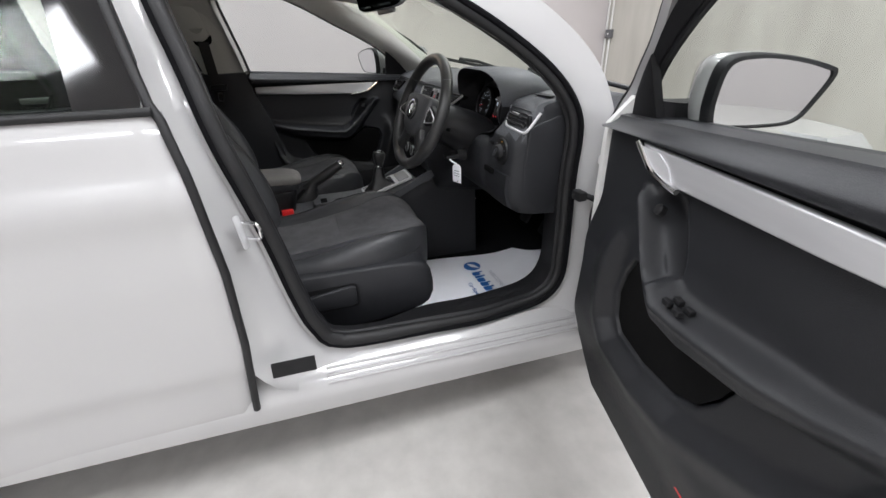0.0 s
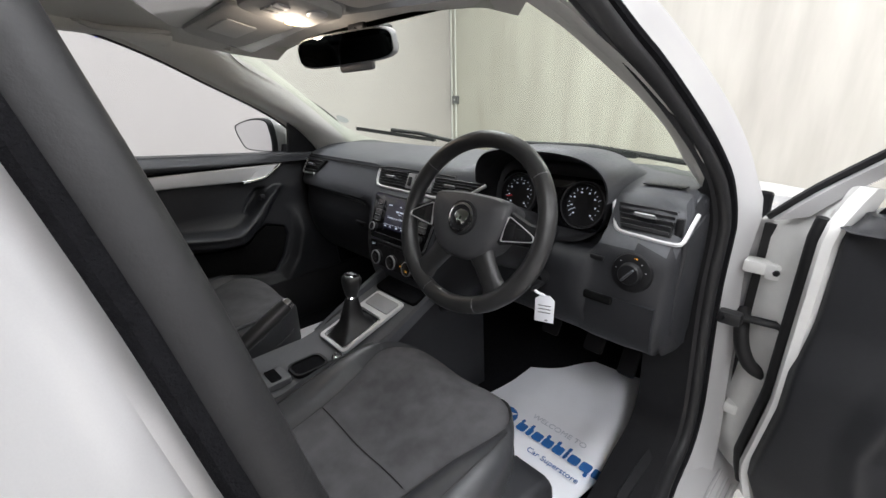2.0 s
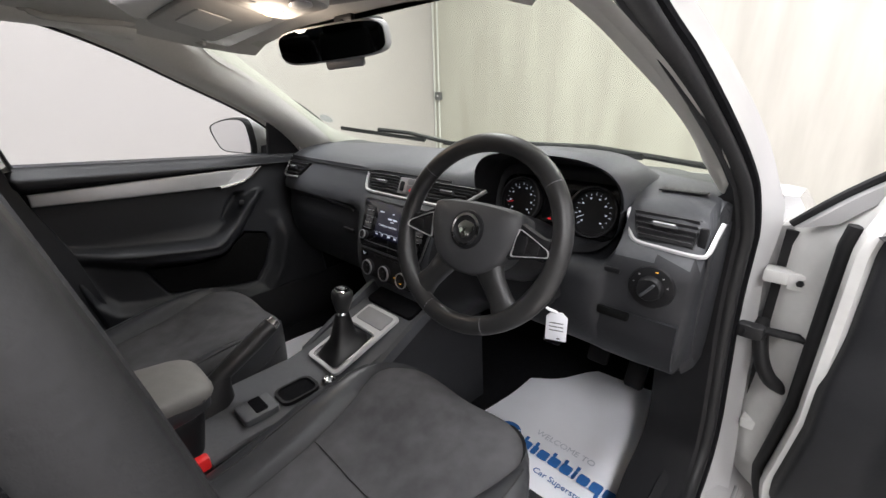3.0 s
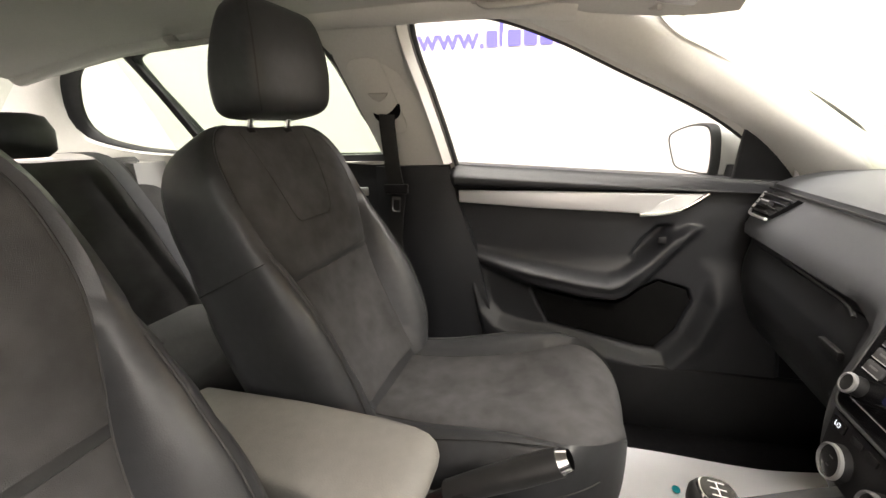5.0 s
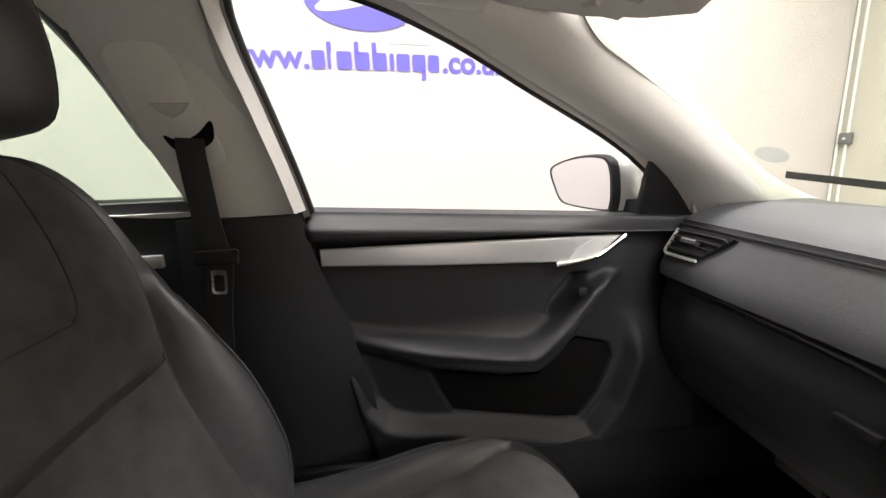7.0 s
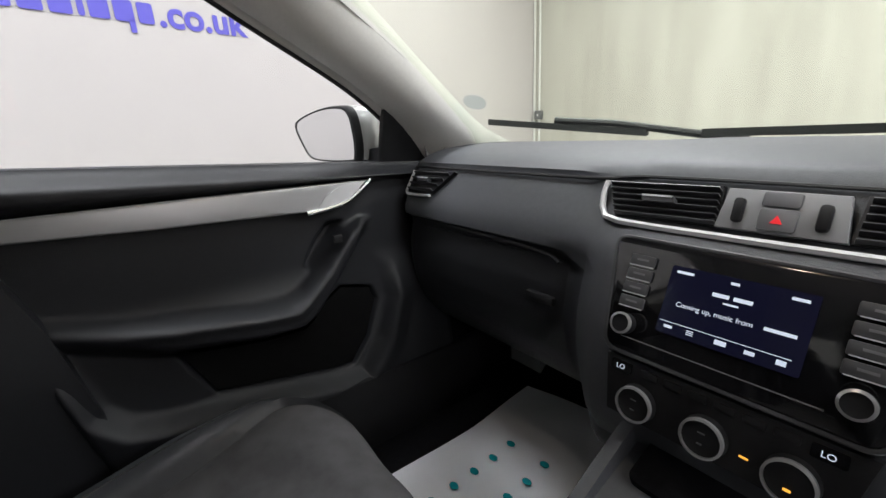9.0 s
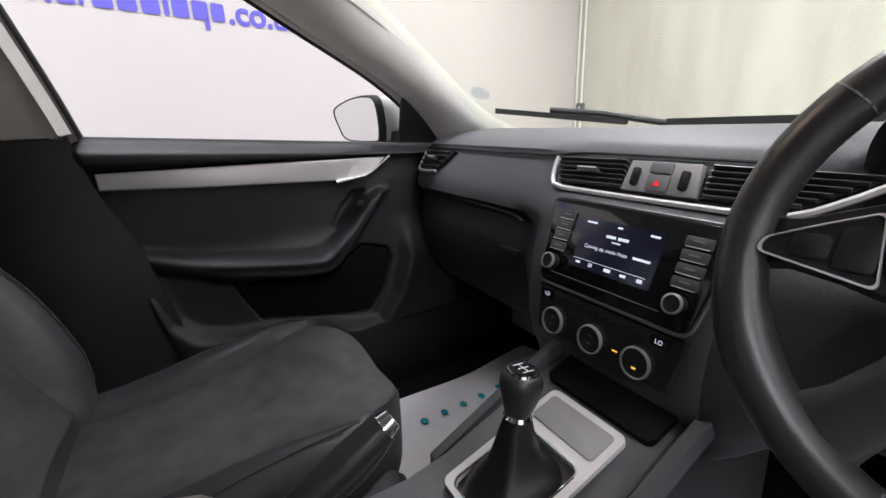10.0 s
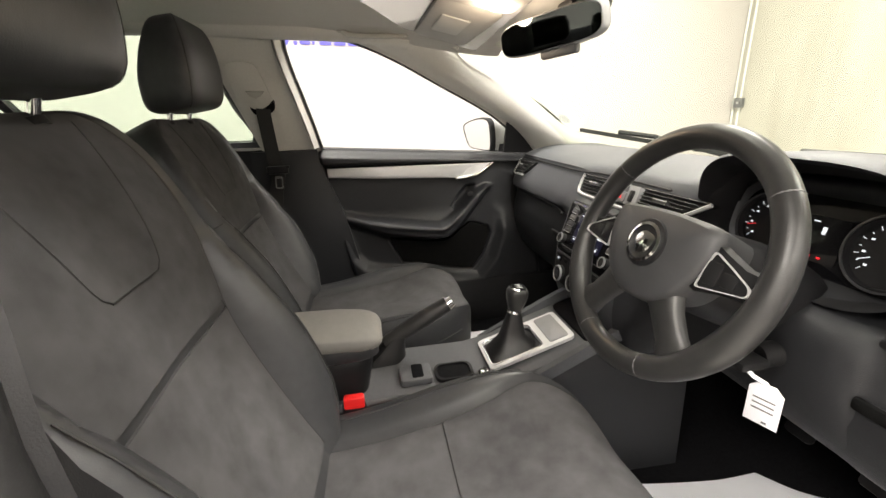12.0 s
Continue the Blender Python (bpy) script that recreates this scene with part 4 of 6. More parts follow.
    loopf = spline(win[:-1] + [(0.915, 1.035), (0.995, 0.965), (1.06, 0.895)], 50) if s > 0 else loopw
    rings = []
    for a, dx in ((0.0, 0.010), (0.0, 0.034), (0.04, 0.034), (0.04, 0.002), (0.010, 0.0)) if s > 0 else ((0.0, 0.010), (0.0, 0.034), (0.022, 0.034), (0.022, 0.006), (0.010, 0.0)):
        rings.append([(s * (xs(p[1]) + dx), p[0] + (c - p)[0] * a * (2.5 if s > 0 else 1), p[1] + (c - p)[1] * a * (2.5 if s > 0 else 1)) for p in loopf])
    if s > 0:
        dp("frame_seal", tube([(xs(p[1]) + 0.014, p[0] + 0.004, p[1] + 0.006) for p in loopf], 0.0075, 8), M_SEAL, None, "black rubber frame seal")
    dp("window_frame", loft([list(r) for r in zip(*rings)], True, True), M_PAINT, None, "painted window frame")
    opening = [(0.049, 0.99), (0.022, 1.12), (-0.004, 1.25), (-0.020, 1.33), (0.0, 1.362), (0.06, 1.368), (0.2, 1.350), (0.35, 1.296), (0.5, 1.222), (0.69, 1.126), (0.79, 1.061), (0.87, 0.99)]
    inn = spline(opening, 46)
    out = [p * 0.75 + 0.25 * q for p, q in zip(loopw, inn)]
    xq = lambda z: xs(z) - 0.004
    if s > 0:
        loopw = [p + (q - p) * 0.42 for p, q in zip(loopw, inn)]
    trim = [[(s * (xs(p[1]) + 0.016), p[0], p[1]), (s * (xq(p[1]) - 0.004), (p[0] * 0.6 + q[0] * 0.4), (p[1] * 0.6 + q[1] * 0.4)), (s * (xq(q[1]) - 0.002), q[0], q[1]), (s * (xs(q[1]) + 0.018), q[0], q[1])] for p, q in zip(loopw, inn)]
    dp("frame_trim", loft(trim, True, True), M_PILLAR if s < 0 else M_BLACKTRIM, None, "pale grey window frame trim" if s < 0 else "black window frame trim")
    dp("frame_rubber", tube([(s * (xs(q[1]) + 0.004), q[0], q[1]) for q in inn], 0.0065, 8), M_SEAL, None, "black window rubber")
    gl = [[(s * (xs(z) + 0.02 + o), float(np.interp(z, [1.0, 1.12, 1.25, 1.35], [0.03, 0.01, -0.015, 0.0])) * (1 - t) + t * float(np.interp(z, [1.0, 1.11, 1.21, 1.28, 1.335, 1.352], [0.90, 0.81, 0.69, 0.56, 0.39, 0.22])), z) for t in np.linspace(0, 1, 6)]
          for o in (0, 0.004) for z in np.linspace(0.93, 1.352, 12)]
    g = dp("window_glass", shell(gl[:12], gl[12:]), M_GLASS, None, "clear door window glass")
    g.visible_shadow = False
    dp("mirror_cover", slab([(0.792, 0.945), (0.905, 0.945), (0.870, 1.000), (0.832, 1.042), (0.800, 1.072), (0.792, 1.080)] if s > 0 else [(0.792, 0.945), (0.95, 0.945), (0.905, 1.03), (0.86, 1.075), (0.80, 1.125), (0.792, 1.125)], 0.02, Matrix(((0, -0.30 * s, -s, s * 1.090), (1, 0, 0, 0), (0, 1, 0, 0), (0, 0, 0, 1))), 0.003), M_BLACKTRIM, None, "black mirror corner cover")
    # mirror
    hm = frame_at((s * 0.935, 0.724 if s < 0 else 0.700, 1.022 if s < 0 else 1.012), (1, -0.26 * s if s < 0 else -0.06, 0.02 * s), (0, -0.05, 1))
    if s < 0:
        shape = [(-x * 1.12, y) for x, y in [(-0.100, -0.050), (-0.085, -0.062), (0.02, -0.064), (0.070, -0.055), (0.094, -0.022), (0.112, 0.020), (0.098, 0.040), (0.03, 0.060), (-0.04, 0.067), (-0.090, 0.056), (-0.103, 0.0)]]
    else:
        shape = [(-0.100, -0.050), (-0.085, -0.062), (0.02, -0.064), (0.070, -0.055), (0.094, -0.022), (0.116, 0.028), (0.100, 0.042), (0.03, 0.060), (-0.04, 0.067), (-0.090, 0.056), (-0.103, 0.0)]
    ol = [tuple(p) for p in spline(shape, 44, True)]
    k = lambda f: [(x * f, y * f) for x, y in ol]
    rings = [[hm @ Vector((x, y, z)) for x, y in o] for o, z in (((k(0.93), 0.003), (k(0.95), 0.007), (k(1.005), 0.006), (k(1.045), -0.004), (k(1.05), -0.014)) if s < 0 else ((k(0.88), 0.003), (k(0.92), 0.009), (k(1.0), 0.007), (k(1.03), -0.004), (k(1.02), -0.030)))]
    mir2 = dp("door_mirror", loft([[hm @ Vector((x, y, z)) for x, y in o] for o, z in ((k(0.98), -0.004), (k(1.0), -0.010), (k(1.05), -0.03), (k(1.03), -0.06), (k(0.88), -0.10), (k(0.60), -0.125), (k(0.2), -0.135))], True, True), M_PAINT, None, "white door mirror housing")
    dp("mirror_rim", loft(rings, True, False), M_BLACKTRIM, mir2, "black mirror rim")
    dp("mirror_glass", slab(k(0.945 if s < 0 else 0.90), 0.003, hm @ pose(0, 0, 0.0025), 0), M_MIRROR, mir2, "mirror glass")
    dp("mirror_arm", loft([[(s * x, y, z) for y, z in ((0.775 + o, 0.95), (0.85 + o, 0.95), (0.85 + o, zt), (0.775 + o, zt))] for x, o, zt in ((0.785, 0.03, 0.99), (0.83, 0.01, 0.985), (0.90, 0.0, 0.985))], True, True), M_BLACKTRIM, mir2, "black mirror arm")
    return d


front_door(-1, 0)
front_door(1, 75.0)
part("check_link", tube([(0.772, 1.0, 0.707), (0.80, 1.03, 0.705), (0.86, 1.05, 0.70), (0.93, 1.03, 0.697)], 0.009, 8), M_BLACKTRIM, car, "black door check link")
part("check_boot", box(0.785, 1.012, 0.706, 0.045, 0.03, 0.03, 0.008), M_SEAL, car)
# solid black block fills the hinge gap in place of its shade
part("hinge_gap", loft([[(x - 0.008, 1.100, z), (x + 0.03, 1.100, z), (x + 0.03, 1.16, z), (x - 0.008, 1.16, z)] for x, z in ((0.825, 0.38), (0.812, 0.45), (0.798, 0.7), (0.80, 0.87), (0.80, 0.895))], True, True), M_SEAL, car, "black block standing in for the shaded gap behind the hinges")
for x, z in ((0.800, 0.806), (0.826, 0.454)):
    hg = part("hinge", box(x, 1.085, z, 0.046, 0.040, 0.027, 0.005), M_PRIMER, car, "white painted door hinge")
    part("hinge_leaf", box(x + 0.034, 1.070, z - 0.002, 0.036, 0.014, 0.034, 0.004), M_PRIMER, hg)
    part("bolt", lathe([(0.0065, 0), (0.0065, 0.005), (0.005, 0.007)], pose(x + 0.036, 1.060, z, 90), 6), M_BLACKTRIM, hg, "dark hinge bolt")
part("loom_gaiter", tube(spline([(0.792, 1.10, 0.695), (0.800, 1.070, 0.665), (0.812, 1.055, 0.625), (0.834, 1.050, 0.590), (0.86, 1.06, 0.575)], 16), 0.0145, 12), M_SEAL, car, "black rubber cable gaiter")


# rear door on the driver's side, seen from outside
rd = thing("rear_door", "white closed rear car door with tinted window", "car door")
crease = lambda z: 0.006 * step(0.80, 0.86, z) - 0.010 * step(0.86, 0.93, z) - 0.006 * step(0.45, 0.40, z)
edge = lambda z: lerp_table([(0.27, 0.030), (0.5, 0.052), (0.7, 0.057), (0.9, 0.040), (1.02, 0.016), (1.1, 0.0)], z)[0]
rows = [[(skin(z) + 0.006 + crease(z) - 0.012 * step(0.02, 0.0, edge(z) - y), y, z) for y in np.linspace(edge(z), -1.02, 40)] for z in np.linspace(0.275, 1.022, 40)]
back = [[(x - 0.035, y, z) for x, y, z in r] for r in rows]
part("outer_skin", shell(rows, back), M_PAINT, rd, "white painted outer skin")
part("edge_seal", tube([(skin(z) - 0.002, edge(z) + 0.004, z) for z in np.linspace(0.29, 1.01, 24)] + [(0.838, 0.006, 1.04), (0.795, -0.012, 1.1), (0.742, -0.036, 1.2), (0.686, -0.056, 1.3), (0.635, -0.070, 1.375)], 0.009, 14), M_SEAL, rd, "black rubber edge seal")
part("belt_strip", tube([(0.852, 0.012, 1.028), (0.852, -0.3, 1.030), (0.850, -0.7, 1.036), (0.845, -1.0, 1.045)], 0.010, 16, False, None, 0.8), M_SEAL, rd, "black window strip")
wx = lambda z: lerp_table([(1.0, 0.845), (1.1, 0.795), (1.2, 0.742), (1.3, 0.686), (1.38, 0.63)], z)[0]
part("pillar_cover", loft([[(wx(z) + o, y0 + (y1 - y0) * t, z) for t, o in ((0, 0.0), (0.5, 0.003), (1, 0), (1, -0.02), (0, -0.02))] for z, y0, y1 in ((1.03, -0.115, 0.008), (1.1, -0.12, -0.012), (1.2, -0.13, -0.035), (1.3, -0.145, -0.055), (1.375, -0.16, -0.07))], True, True), M_PIANO, rd, "gloss black pillar cover")
part("window_frame", tube([(wx(z) - 0.004, y, z) for y, z in spline([(-0.15, 1.37), (-0.4, 1.395), (-0.7, 1.385), (-0.86, 1.372), (-0.925, 1.345), (-0.920, 1.28), (-0.885, 1.19), (-0.85, 1.10), (-0.83, 1.05)], 30)], 0.016, 8), M_BLACKTRIM, rd)
g = part("window_glass", shell([[(wx(z) - 0.012, y, z) for y in np.linspace(-0.10, -1.0, 8)] for z in np.linspace(1.02, 1.375, 8)], [[(wx(z) - 0.016, y, z) for y in np.linspace(-0.10, -1.0, 8)] for z in np.linspace(1.02, 1.375, 8)]), M_REARGLASS, rd, "tinted rear door window")
g.visible_shadow = False

# the same door on the far side, mirrored
far = thing("rear_door", "white closed rear car door with tinted window", "car door")
for c in list(rd.children):
    me = c.data.copy()
    me.transform(Matrix.Scale(-1, 4, (1, 0, 0)))
    me.flip_normals()
    o = new(c.name.split(".")[0], me)
    o.parent = far
    o.visible_shadow = c.visible_shadow

# plain painted ends close the body
for sgn, y0, name in ((1, 2.42, "front_bumper"), (-1, -2.16, "rear_bumper")):
    rings = []
    for z, w, d in ((0.22, 0.66, 0.06), (0.30, 0.78, 0.12), (0.50, 0.82, 0.16), (0.66, 0.80, 0.13), (0.76, 0.74, 0.06)):
        rings.append([(x, y0 + sgn * (d - 0.16 * abs(x / w) ** 3), z) for x in np.linspace(-w, w, 17)] + [(x, y0 - sgn * 0.30, z) for x in np.linspace(w, -w, 5)])
    part(name, loft(rings, True, True), M_PAINT, car, "white painted bumper")

# ---------- dashboard ----------
dash = thing("dashboard", "dark grey grained dashboard with silver-edged air vents", "dashboard")
P_PASS = [(1.26, 0.960), (1.12, 0.982), (0.98, 0.980), (0.90, 0.968), (0.862, 0.954), (0.852, 0.946), (0.858, 0.940), (0.852, 0.934), (0.838, 0.910), (0.818, 0.880), (0.805, 0.850), (0.806, 0.835), (0.822, 0.828), (0.826, 0.815), (0.815, 0.76), (0.818, 0.70), (0.835, 0.64), (0.87, 0.58), (0.95, 0.53), (1.25, 0.48)]
P_MID = [(1.26, 0.965), (1.12, 0.985), (0.98, 0.984), (0.90, 0.972), (0.866, 0.960), (0.856, 0.953), (0.862, 0.947), (0.856, 0.942), (0.846, 0.920), (0.834, 0.893), (0.815, 0.882), (0.800, 0.868), (0.787, 0.845), (0.768, 0.81), (0.750, 0.76), (0.742, 0.71), (0.744, 0.66), (0.765, 0.60), (0.82, 0.55), (1.25, 0.50)]
P_CLUS = [(1.26, 0.965), (1.14, 0.985), (1.04, 0.988), (1.0, 0.985), (0.99, 0.975), (0.985, 0.955), (0.982, 0.935), (0.978, 0.91), (0.970, 0.885), (0.95, 0.862), (0.90, 0.850), (0.845, 0.842), (0.815, 0.832), (0.805, 0.81), (0.800, 0.77), (0.80, 0.73), (0.815, 0.68), (0.85, 0.65), (0.95, 0.64), (1.25, 0.60)]
P_DRIV = [(1.26, 0.960), (1.12, 0.980), (1.02, 0.978), (0.95, 0.970), (0.905, 0.960), (0.893, 0.952), (0.896, 0.946), (0.890, 0.940), (0.876, 0.918), (0.862, 0.893), (0.845, 0.878), (0.832, 0.862), (0.826, 0.845), (0.822, 0.81), (0.815, 0.76), (0.812, 0.72), (0.822, 0.67), (0.86, 0.64), (0.95, 0.63), (1.25, 0.60)]
mixp = lambda a, b, t: [(p[0] * (1 - t) + q[0] * t, p[1] * (1 - t) + q[1] * t) for p, q in zip(a, b)]
shiftp = lambda a, dy: [(p[0] + dy, p[1]) for p in a]
STATIONS = [(-0.735, shiftp(P_PASS, 0.03)), (-0.722, shiftp(P_PASS, 0.006)), (-0.70, P_PASS), (-0.45, P_PASS), (-0.26, P_PASS), (-0.215, mixp(P_PASS, P_MID, 0.35)), (-0.178, mixp(P_PASS, P_MID, 0.85)), (-0.155, P_MID), (0.0, P_MID),
            (0.14, P_MID), (0.165, mixp(P_MID, P_CLUS, 0.2)), (0.21, mixp(P_MID, P_CLUS, 0.65)), (0.245, P_CLUS), (0.38, P_CLUS), (0.545, P_CLUS), (0.558, mixp(P_CLUS, P_DRIV, 0.6)), (0.568, P_DRIV), (0.64, P_DRIV), (0.698, shiftp(P_DRIV, 0.006)), (0.711, shiftp(P_DRIV, 0.02)), (0.719, shiftp(P_DRIV, 0.05))]
fine = []
for (x0, a), (x1, b) in zip(STATIONS, STATIONS[1:]):
    k = max(1, int((x1 - x0) / 0.03))
    fine += [(x0 + (x1 - x0) * j / k, mixp(a, b, j / k)) for j in range(k)]
fine.append(STATIONS[-1])
fine = [(x, [(min(y, 1.26 - 0.27 * step(0.685, 0.715, x)), z) for y, z in p]) for x, p in fine]
rings = []
for x, p in fine:
    q = spline([(0, *c) for c in p], 64)
    rings.append([(x, c[1], c[2]) for c in q] + [(x, 1.26 - 0.26 * step(0.685, 0.715, x), 0.60)])
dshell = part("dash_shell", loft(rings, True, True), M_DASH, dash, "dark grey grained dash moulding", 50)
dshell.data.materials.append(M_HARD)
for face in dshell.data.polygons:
    # lower knee and glovebox mouldings and the end face are coloured darker to carry their shade
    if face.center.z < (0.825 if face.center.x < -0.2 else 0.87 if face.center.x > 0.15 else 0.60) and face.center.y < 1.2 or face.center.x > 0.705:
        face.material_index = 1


def dash_point(x, z):
    """The front face of the dash at x and height z."""
    xs = [f[0] for f in fine]
    i = min(max(int(np.searchsorted(xs, x)), 1), len(fine) - 1)
    t = (x - xs[i - 1]) / (xs[i] - xs[i - 1])
    p = mixp(fine[i - 1][1], fine[i][1], t)[5:]
    for (y0, z0), (y1, z1) in zip(p, p[1:]):
        if z1 <= z <= z0:
            return y0 + (y1 - y0) * (z0 - z) / max(1e-6, z0 - z1)
    return p[-1][0]


def vent(name, corners, slats=4, wheel=1, rim=True):
    """Corners (x, y, z): top left, top right, bottom right, bottom left, as the driver faces them."""
    tl, tr, br, bl = [Vector(c) for c in corners]
    n = (tr - tl).cross(bl - tl).normalized()
    if n.y > 0:
        n = -n
    v = part(name, loft([[c + n * 0.006 for c in (tl, tr, br, bl)], [c - n * 0.02 for c in (tl, tr, br, bl)]], True, True), M_BLACKTRIM, dash, "black slatted air vent")
    for k in range(slats):
        t = (k + 0.5) / slats
        a, b = tl.lerp(bl, t), tr.lerp(br, t)
        ax = (b - a).normalized()
        up = (tl - bl).normalized()
        ring = lambda p: [p + n * 0.013 + up * 0.0014, p + n * 0.0145, p + n * 0.013 - up * 0.0014, p + n * 0.002 - up * 0.0042, p + n * 0.002 - up * 0.0014]
        part("slat", loft([ring(a + ax * 0.003), ring(b - ax * 0.003)], True, True), M_GREYDARK, v)
    mid = (tl + tr + br + bl) / 4
    part("vent_tab", loft([[mid + n * o + (tr - tl).normalized() * sx * 0.020 + (tl - bl).normalized() * sy * 0.0045 for sx, sy in ((-1, -1), (1, -1), (1, 1), (-1, 1))] for o in (0.008, 0.017, 0.021)], True, True), M_GREYDARK, v)
    part("tab_line", loft([[mid + n * o + (tr - tl).normalized() * sx * 0.019 + (tl - bl).normalized() * (0.0030 + sy * 0.0012) for sx, sy in ((-1, -1), (1, -1), (1, 1), (-1, 1))] for o in (0.0205, 0.0222)], True, True), M_SATIN, v, "thin silver line")
    if wheel:
        e = tr.lerp(br, 0.5) if wheel > 0 else tl.lerp(bl, 0.5)
        part("thumb_wheel", box(0, 0, 0, 0.008, 0.012, 0.024, 0.003, Matrix.Translation(e + n * 0.012)), M_BLACKTRIM, v)
    return v


def bright_line(pts, r=0.0035, material=None, parent=None, label="silver edge line"):
    part("edge_line", tube(spline(pts, 28), r, 6), material or M_SATIN, parent or dash, label)


vp = vent("air_vent", [(-0.700, 0.845, 0.932), (-0.562, 0.847, 0.933), (-0.612, 0.820, 0.888), (-0.706, 0.820, 0.886)], 4, 0)
bright_line([(-0.706, 0.838, 0.933), (-0.710, 0.826, 0.908), (-0.709, 0.813, 0.885), (-0.68, 0.812, 0.882), (-0.615, 0.812, 0.885)], parent=vp)
vent("air_vent", [(-0.205, 0.852, 0.938), (-0.060, 0.854, 0.940), (-0.055, 0.834, 0.896), (-0.185, 0.832, 0.894)], 6, 0)
vent("air_vent", [(0.062, 0.854, 0.940), (0.232, 0.868, 0.938), (0.165, 0.836, 0.898), (0.058, 0.834, 0.896)], 6, 0)
bright_line([(-0.207, 0.844, 0.940), (-0.208, 0.834, 0.918), (-0.198, 0.822, 0.897), (-0.175, 0.819, 0.890), (-0.05, 0.819, 0.889), (0.10, 0.819, 0.890), (0.160, 0.823, 0.893), (0.20, 0.838, 0.912), (0.238, 0.858, 0.938)], 0.0045)
part("hazard_panel", slab([(-0.058, -0.024), (0.058, -0.024), (0.052, 0.022), (-0.052, 0.022)], 0.014, frame_at((0.0, 0.844, 0.917), (1, 0, 0), (0, 0.38, 1)), 0.002), M_LIGHTGREY, dash, "grey switch panel")
hm0 = frame_at((0.0, 0.842, 0.917), (1, 0, 0), (0, 0.38, 1))
hb0 = part("hazard_button", slab(rounded(0.034, 0.024, 0.003, 3, 0, -0.009), 0.003, hm0 @ pose(0, 0, 0.0125), 0.001), M_GREYTRIM, dash, "hazard button with red triangle")
part("triangle", slab([(-0.0055, -0.013), (0.0055, -0.013), (0, -0.004)], 0.001, hm0 @ pose(0, 0, 0.0157), 0), M_REDLIT, hb0, "red triangle marking")
part("dummy_button", slab(rounded(0.034, 0.016, 0.003, 3, 0, 0.013), 0.003, hm0 @ pose(0, 0, 0.0125), 0.001), M_GREYTRIM, dash)
for x in (-0.037, 0.037):
    part("thumb_wheel", box(x, -0.002, 0.014, 0.011, 0.028, 0.012, 0.004, hm0), M_BLACKTRIM, dash)
vd = vent("air_vent", [(0.572, 0.898, 0.940), (0.690, 0.902, 0.936), (0.690, 0.868, 0.893), (0.596, 0.864, 0.897)], 5, 0)
part("thumb_wheel", box(0.700, 0.878, 0.915, 0.014, 0.012, 0.036, 0.003), M_BLACKTRIM, vd)
bright_line([(0.562, 0.896, 0.944), (0.572, 0.880, 0.915), (0.592, 0.862, 0.893), (0.64, 0.857, 0.889), (0.700, 0.858, 0.886), (0.714, 0.864, 0.892), (0.718, 0.885, 0.918), (0.722, 0.900, 0.940)], 0.0042, parent=vd)

# thin black tube draws the shadow line along the pad's front edge
part("edge_gap", tube(spline([(-0.72, 0.8525, 0.9405), (-0.26, 0.8505, 0.9410), (-0.15, 0.8545, 0.9475), (0.13, 0.8545, 0.9475)], 30), 0.0026, 6), M_SEAL, dash)
# radio and climate panel
RM = frame_at((-0.006, 0.768, 0.809), (1, 0, 0), (0, 0.42, 1))
radio = part("radio_panel", slab(soften([(-0.144, 0.071), (-0.123, -0.066), (0.126, -0.066), (0.147, 0.071)], 0.016), 0.014, RM, 0.003), M_PIANO, dash, "gloss black radio panel")
part("radio_frame", tube([RM @ Vector((x * 1.012, y * 1.02, 0.011)) for x, y in soften([(-0.144, 0.071), (-0.123, -0.066), (0.126, -0.066), (0.147, 0.071)], 0.016, 6)], 0.0030, 6, True), M_GREYDARK, radio)
part("display", slab(rounded(0.132, 0.078, 0.002, 2, -0.003, 0.010), 0.0012, RM @ pose(0, 0, 0.0142), 0), M_SCREEN, radio, "lit radio display")
scr = RM @ pose(-0.003, 0.010, 0.0158)
part("display_text", words("Coming up, music from", 0.0078, scr @ pose(-0.052, -0.006, 0), 0.0003), M_WHITEINK, radio)
for q in [(-0.020, 0.015, 0.016, 0.0042), (0.000, 0.015, 0.017, 0.0042), (-0.008, 0.009, 0.014, 0.002), (0.031, -0.005, 0.026, 0.0035), (-0.06, 0.031, 0.018, 0.003), (-0.006, 0.031, 0.008, 0.003), (0.045, 0.030, 0.014, 0.003), (-0.058, -0.032, 0.009, 0.003), (-0.034, -0.033, 0.007, 0.001), (-0.034, -0.031, 0.007, 0.001), (-0.034, -0.029, 0.007, 0.001), (-0.006, -0.033, 0.011, 0.005), (0.021, -0.033, 0.009, 0.004), (0.047, -0.033, 0.008, 0.005)]:
    part("display_mark", bars([q], scr, 0.0003), M_WHITEINK, radio, "white unreadable marking")
part("display_rule", bars([(-0.064, -0.0255, 0.122, 0.0007)], scr, 0.0003), M_WHITEINK, radio)
for sx in (-1, 1):
    for k in range(4):
        b = part("radio_key", slab(rounded(0.034 if sx > 0 else 0.030, 0.0135, 0.002, 2, sx * 0.104, 0.046 - 0.0172 * k), 0.004, RM @ pose(0, 0, 0.013), 0.001), M_GREYDARK, radio, "charcoal radio key")
        part("key_line", bars([(sx * 0.104 - 0.0145, 0.0388 - 0.0172 * k, 0.029, 0.0011)], RM @ pose(0, 0, 0.0166), 0.0006), M_SATIN, b)
        part("key_print", bars([(sx * 0.104 - 0.007, 0.0455 - 0.0172 * k, 0.014, 0.0026)], RM @ pose(0, 0, 0.0172), 0.0003), M_GREYTRIM, b)
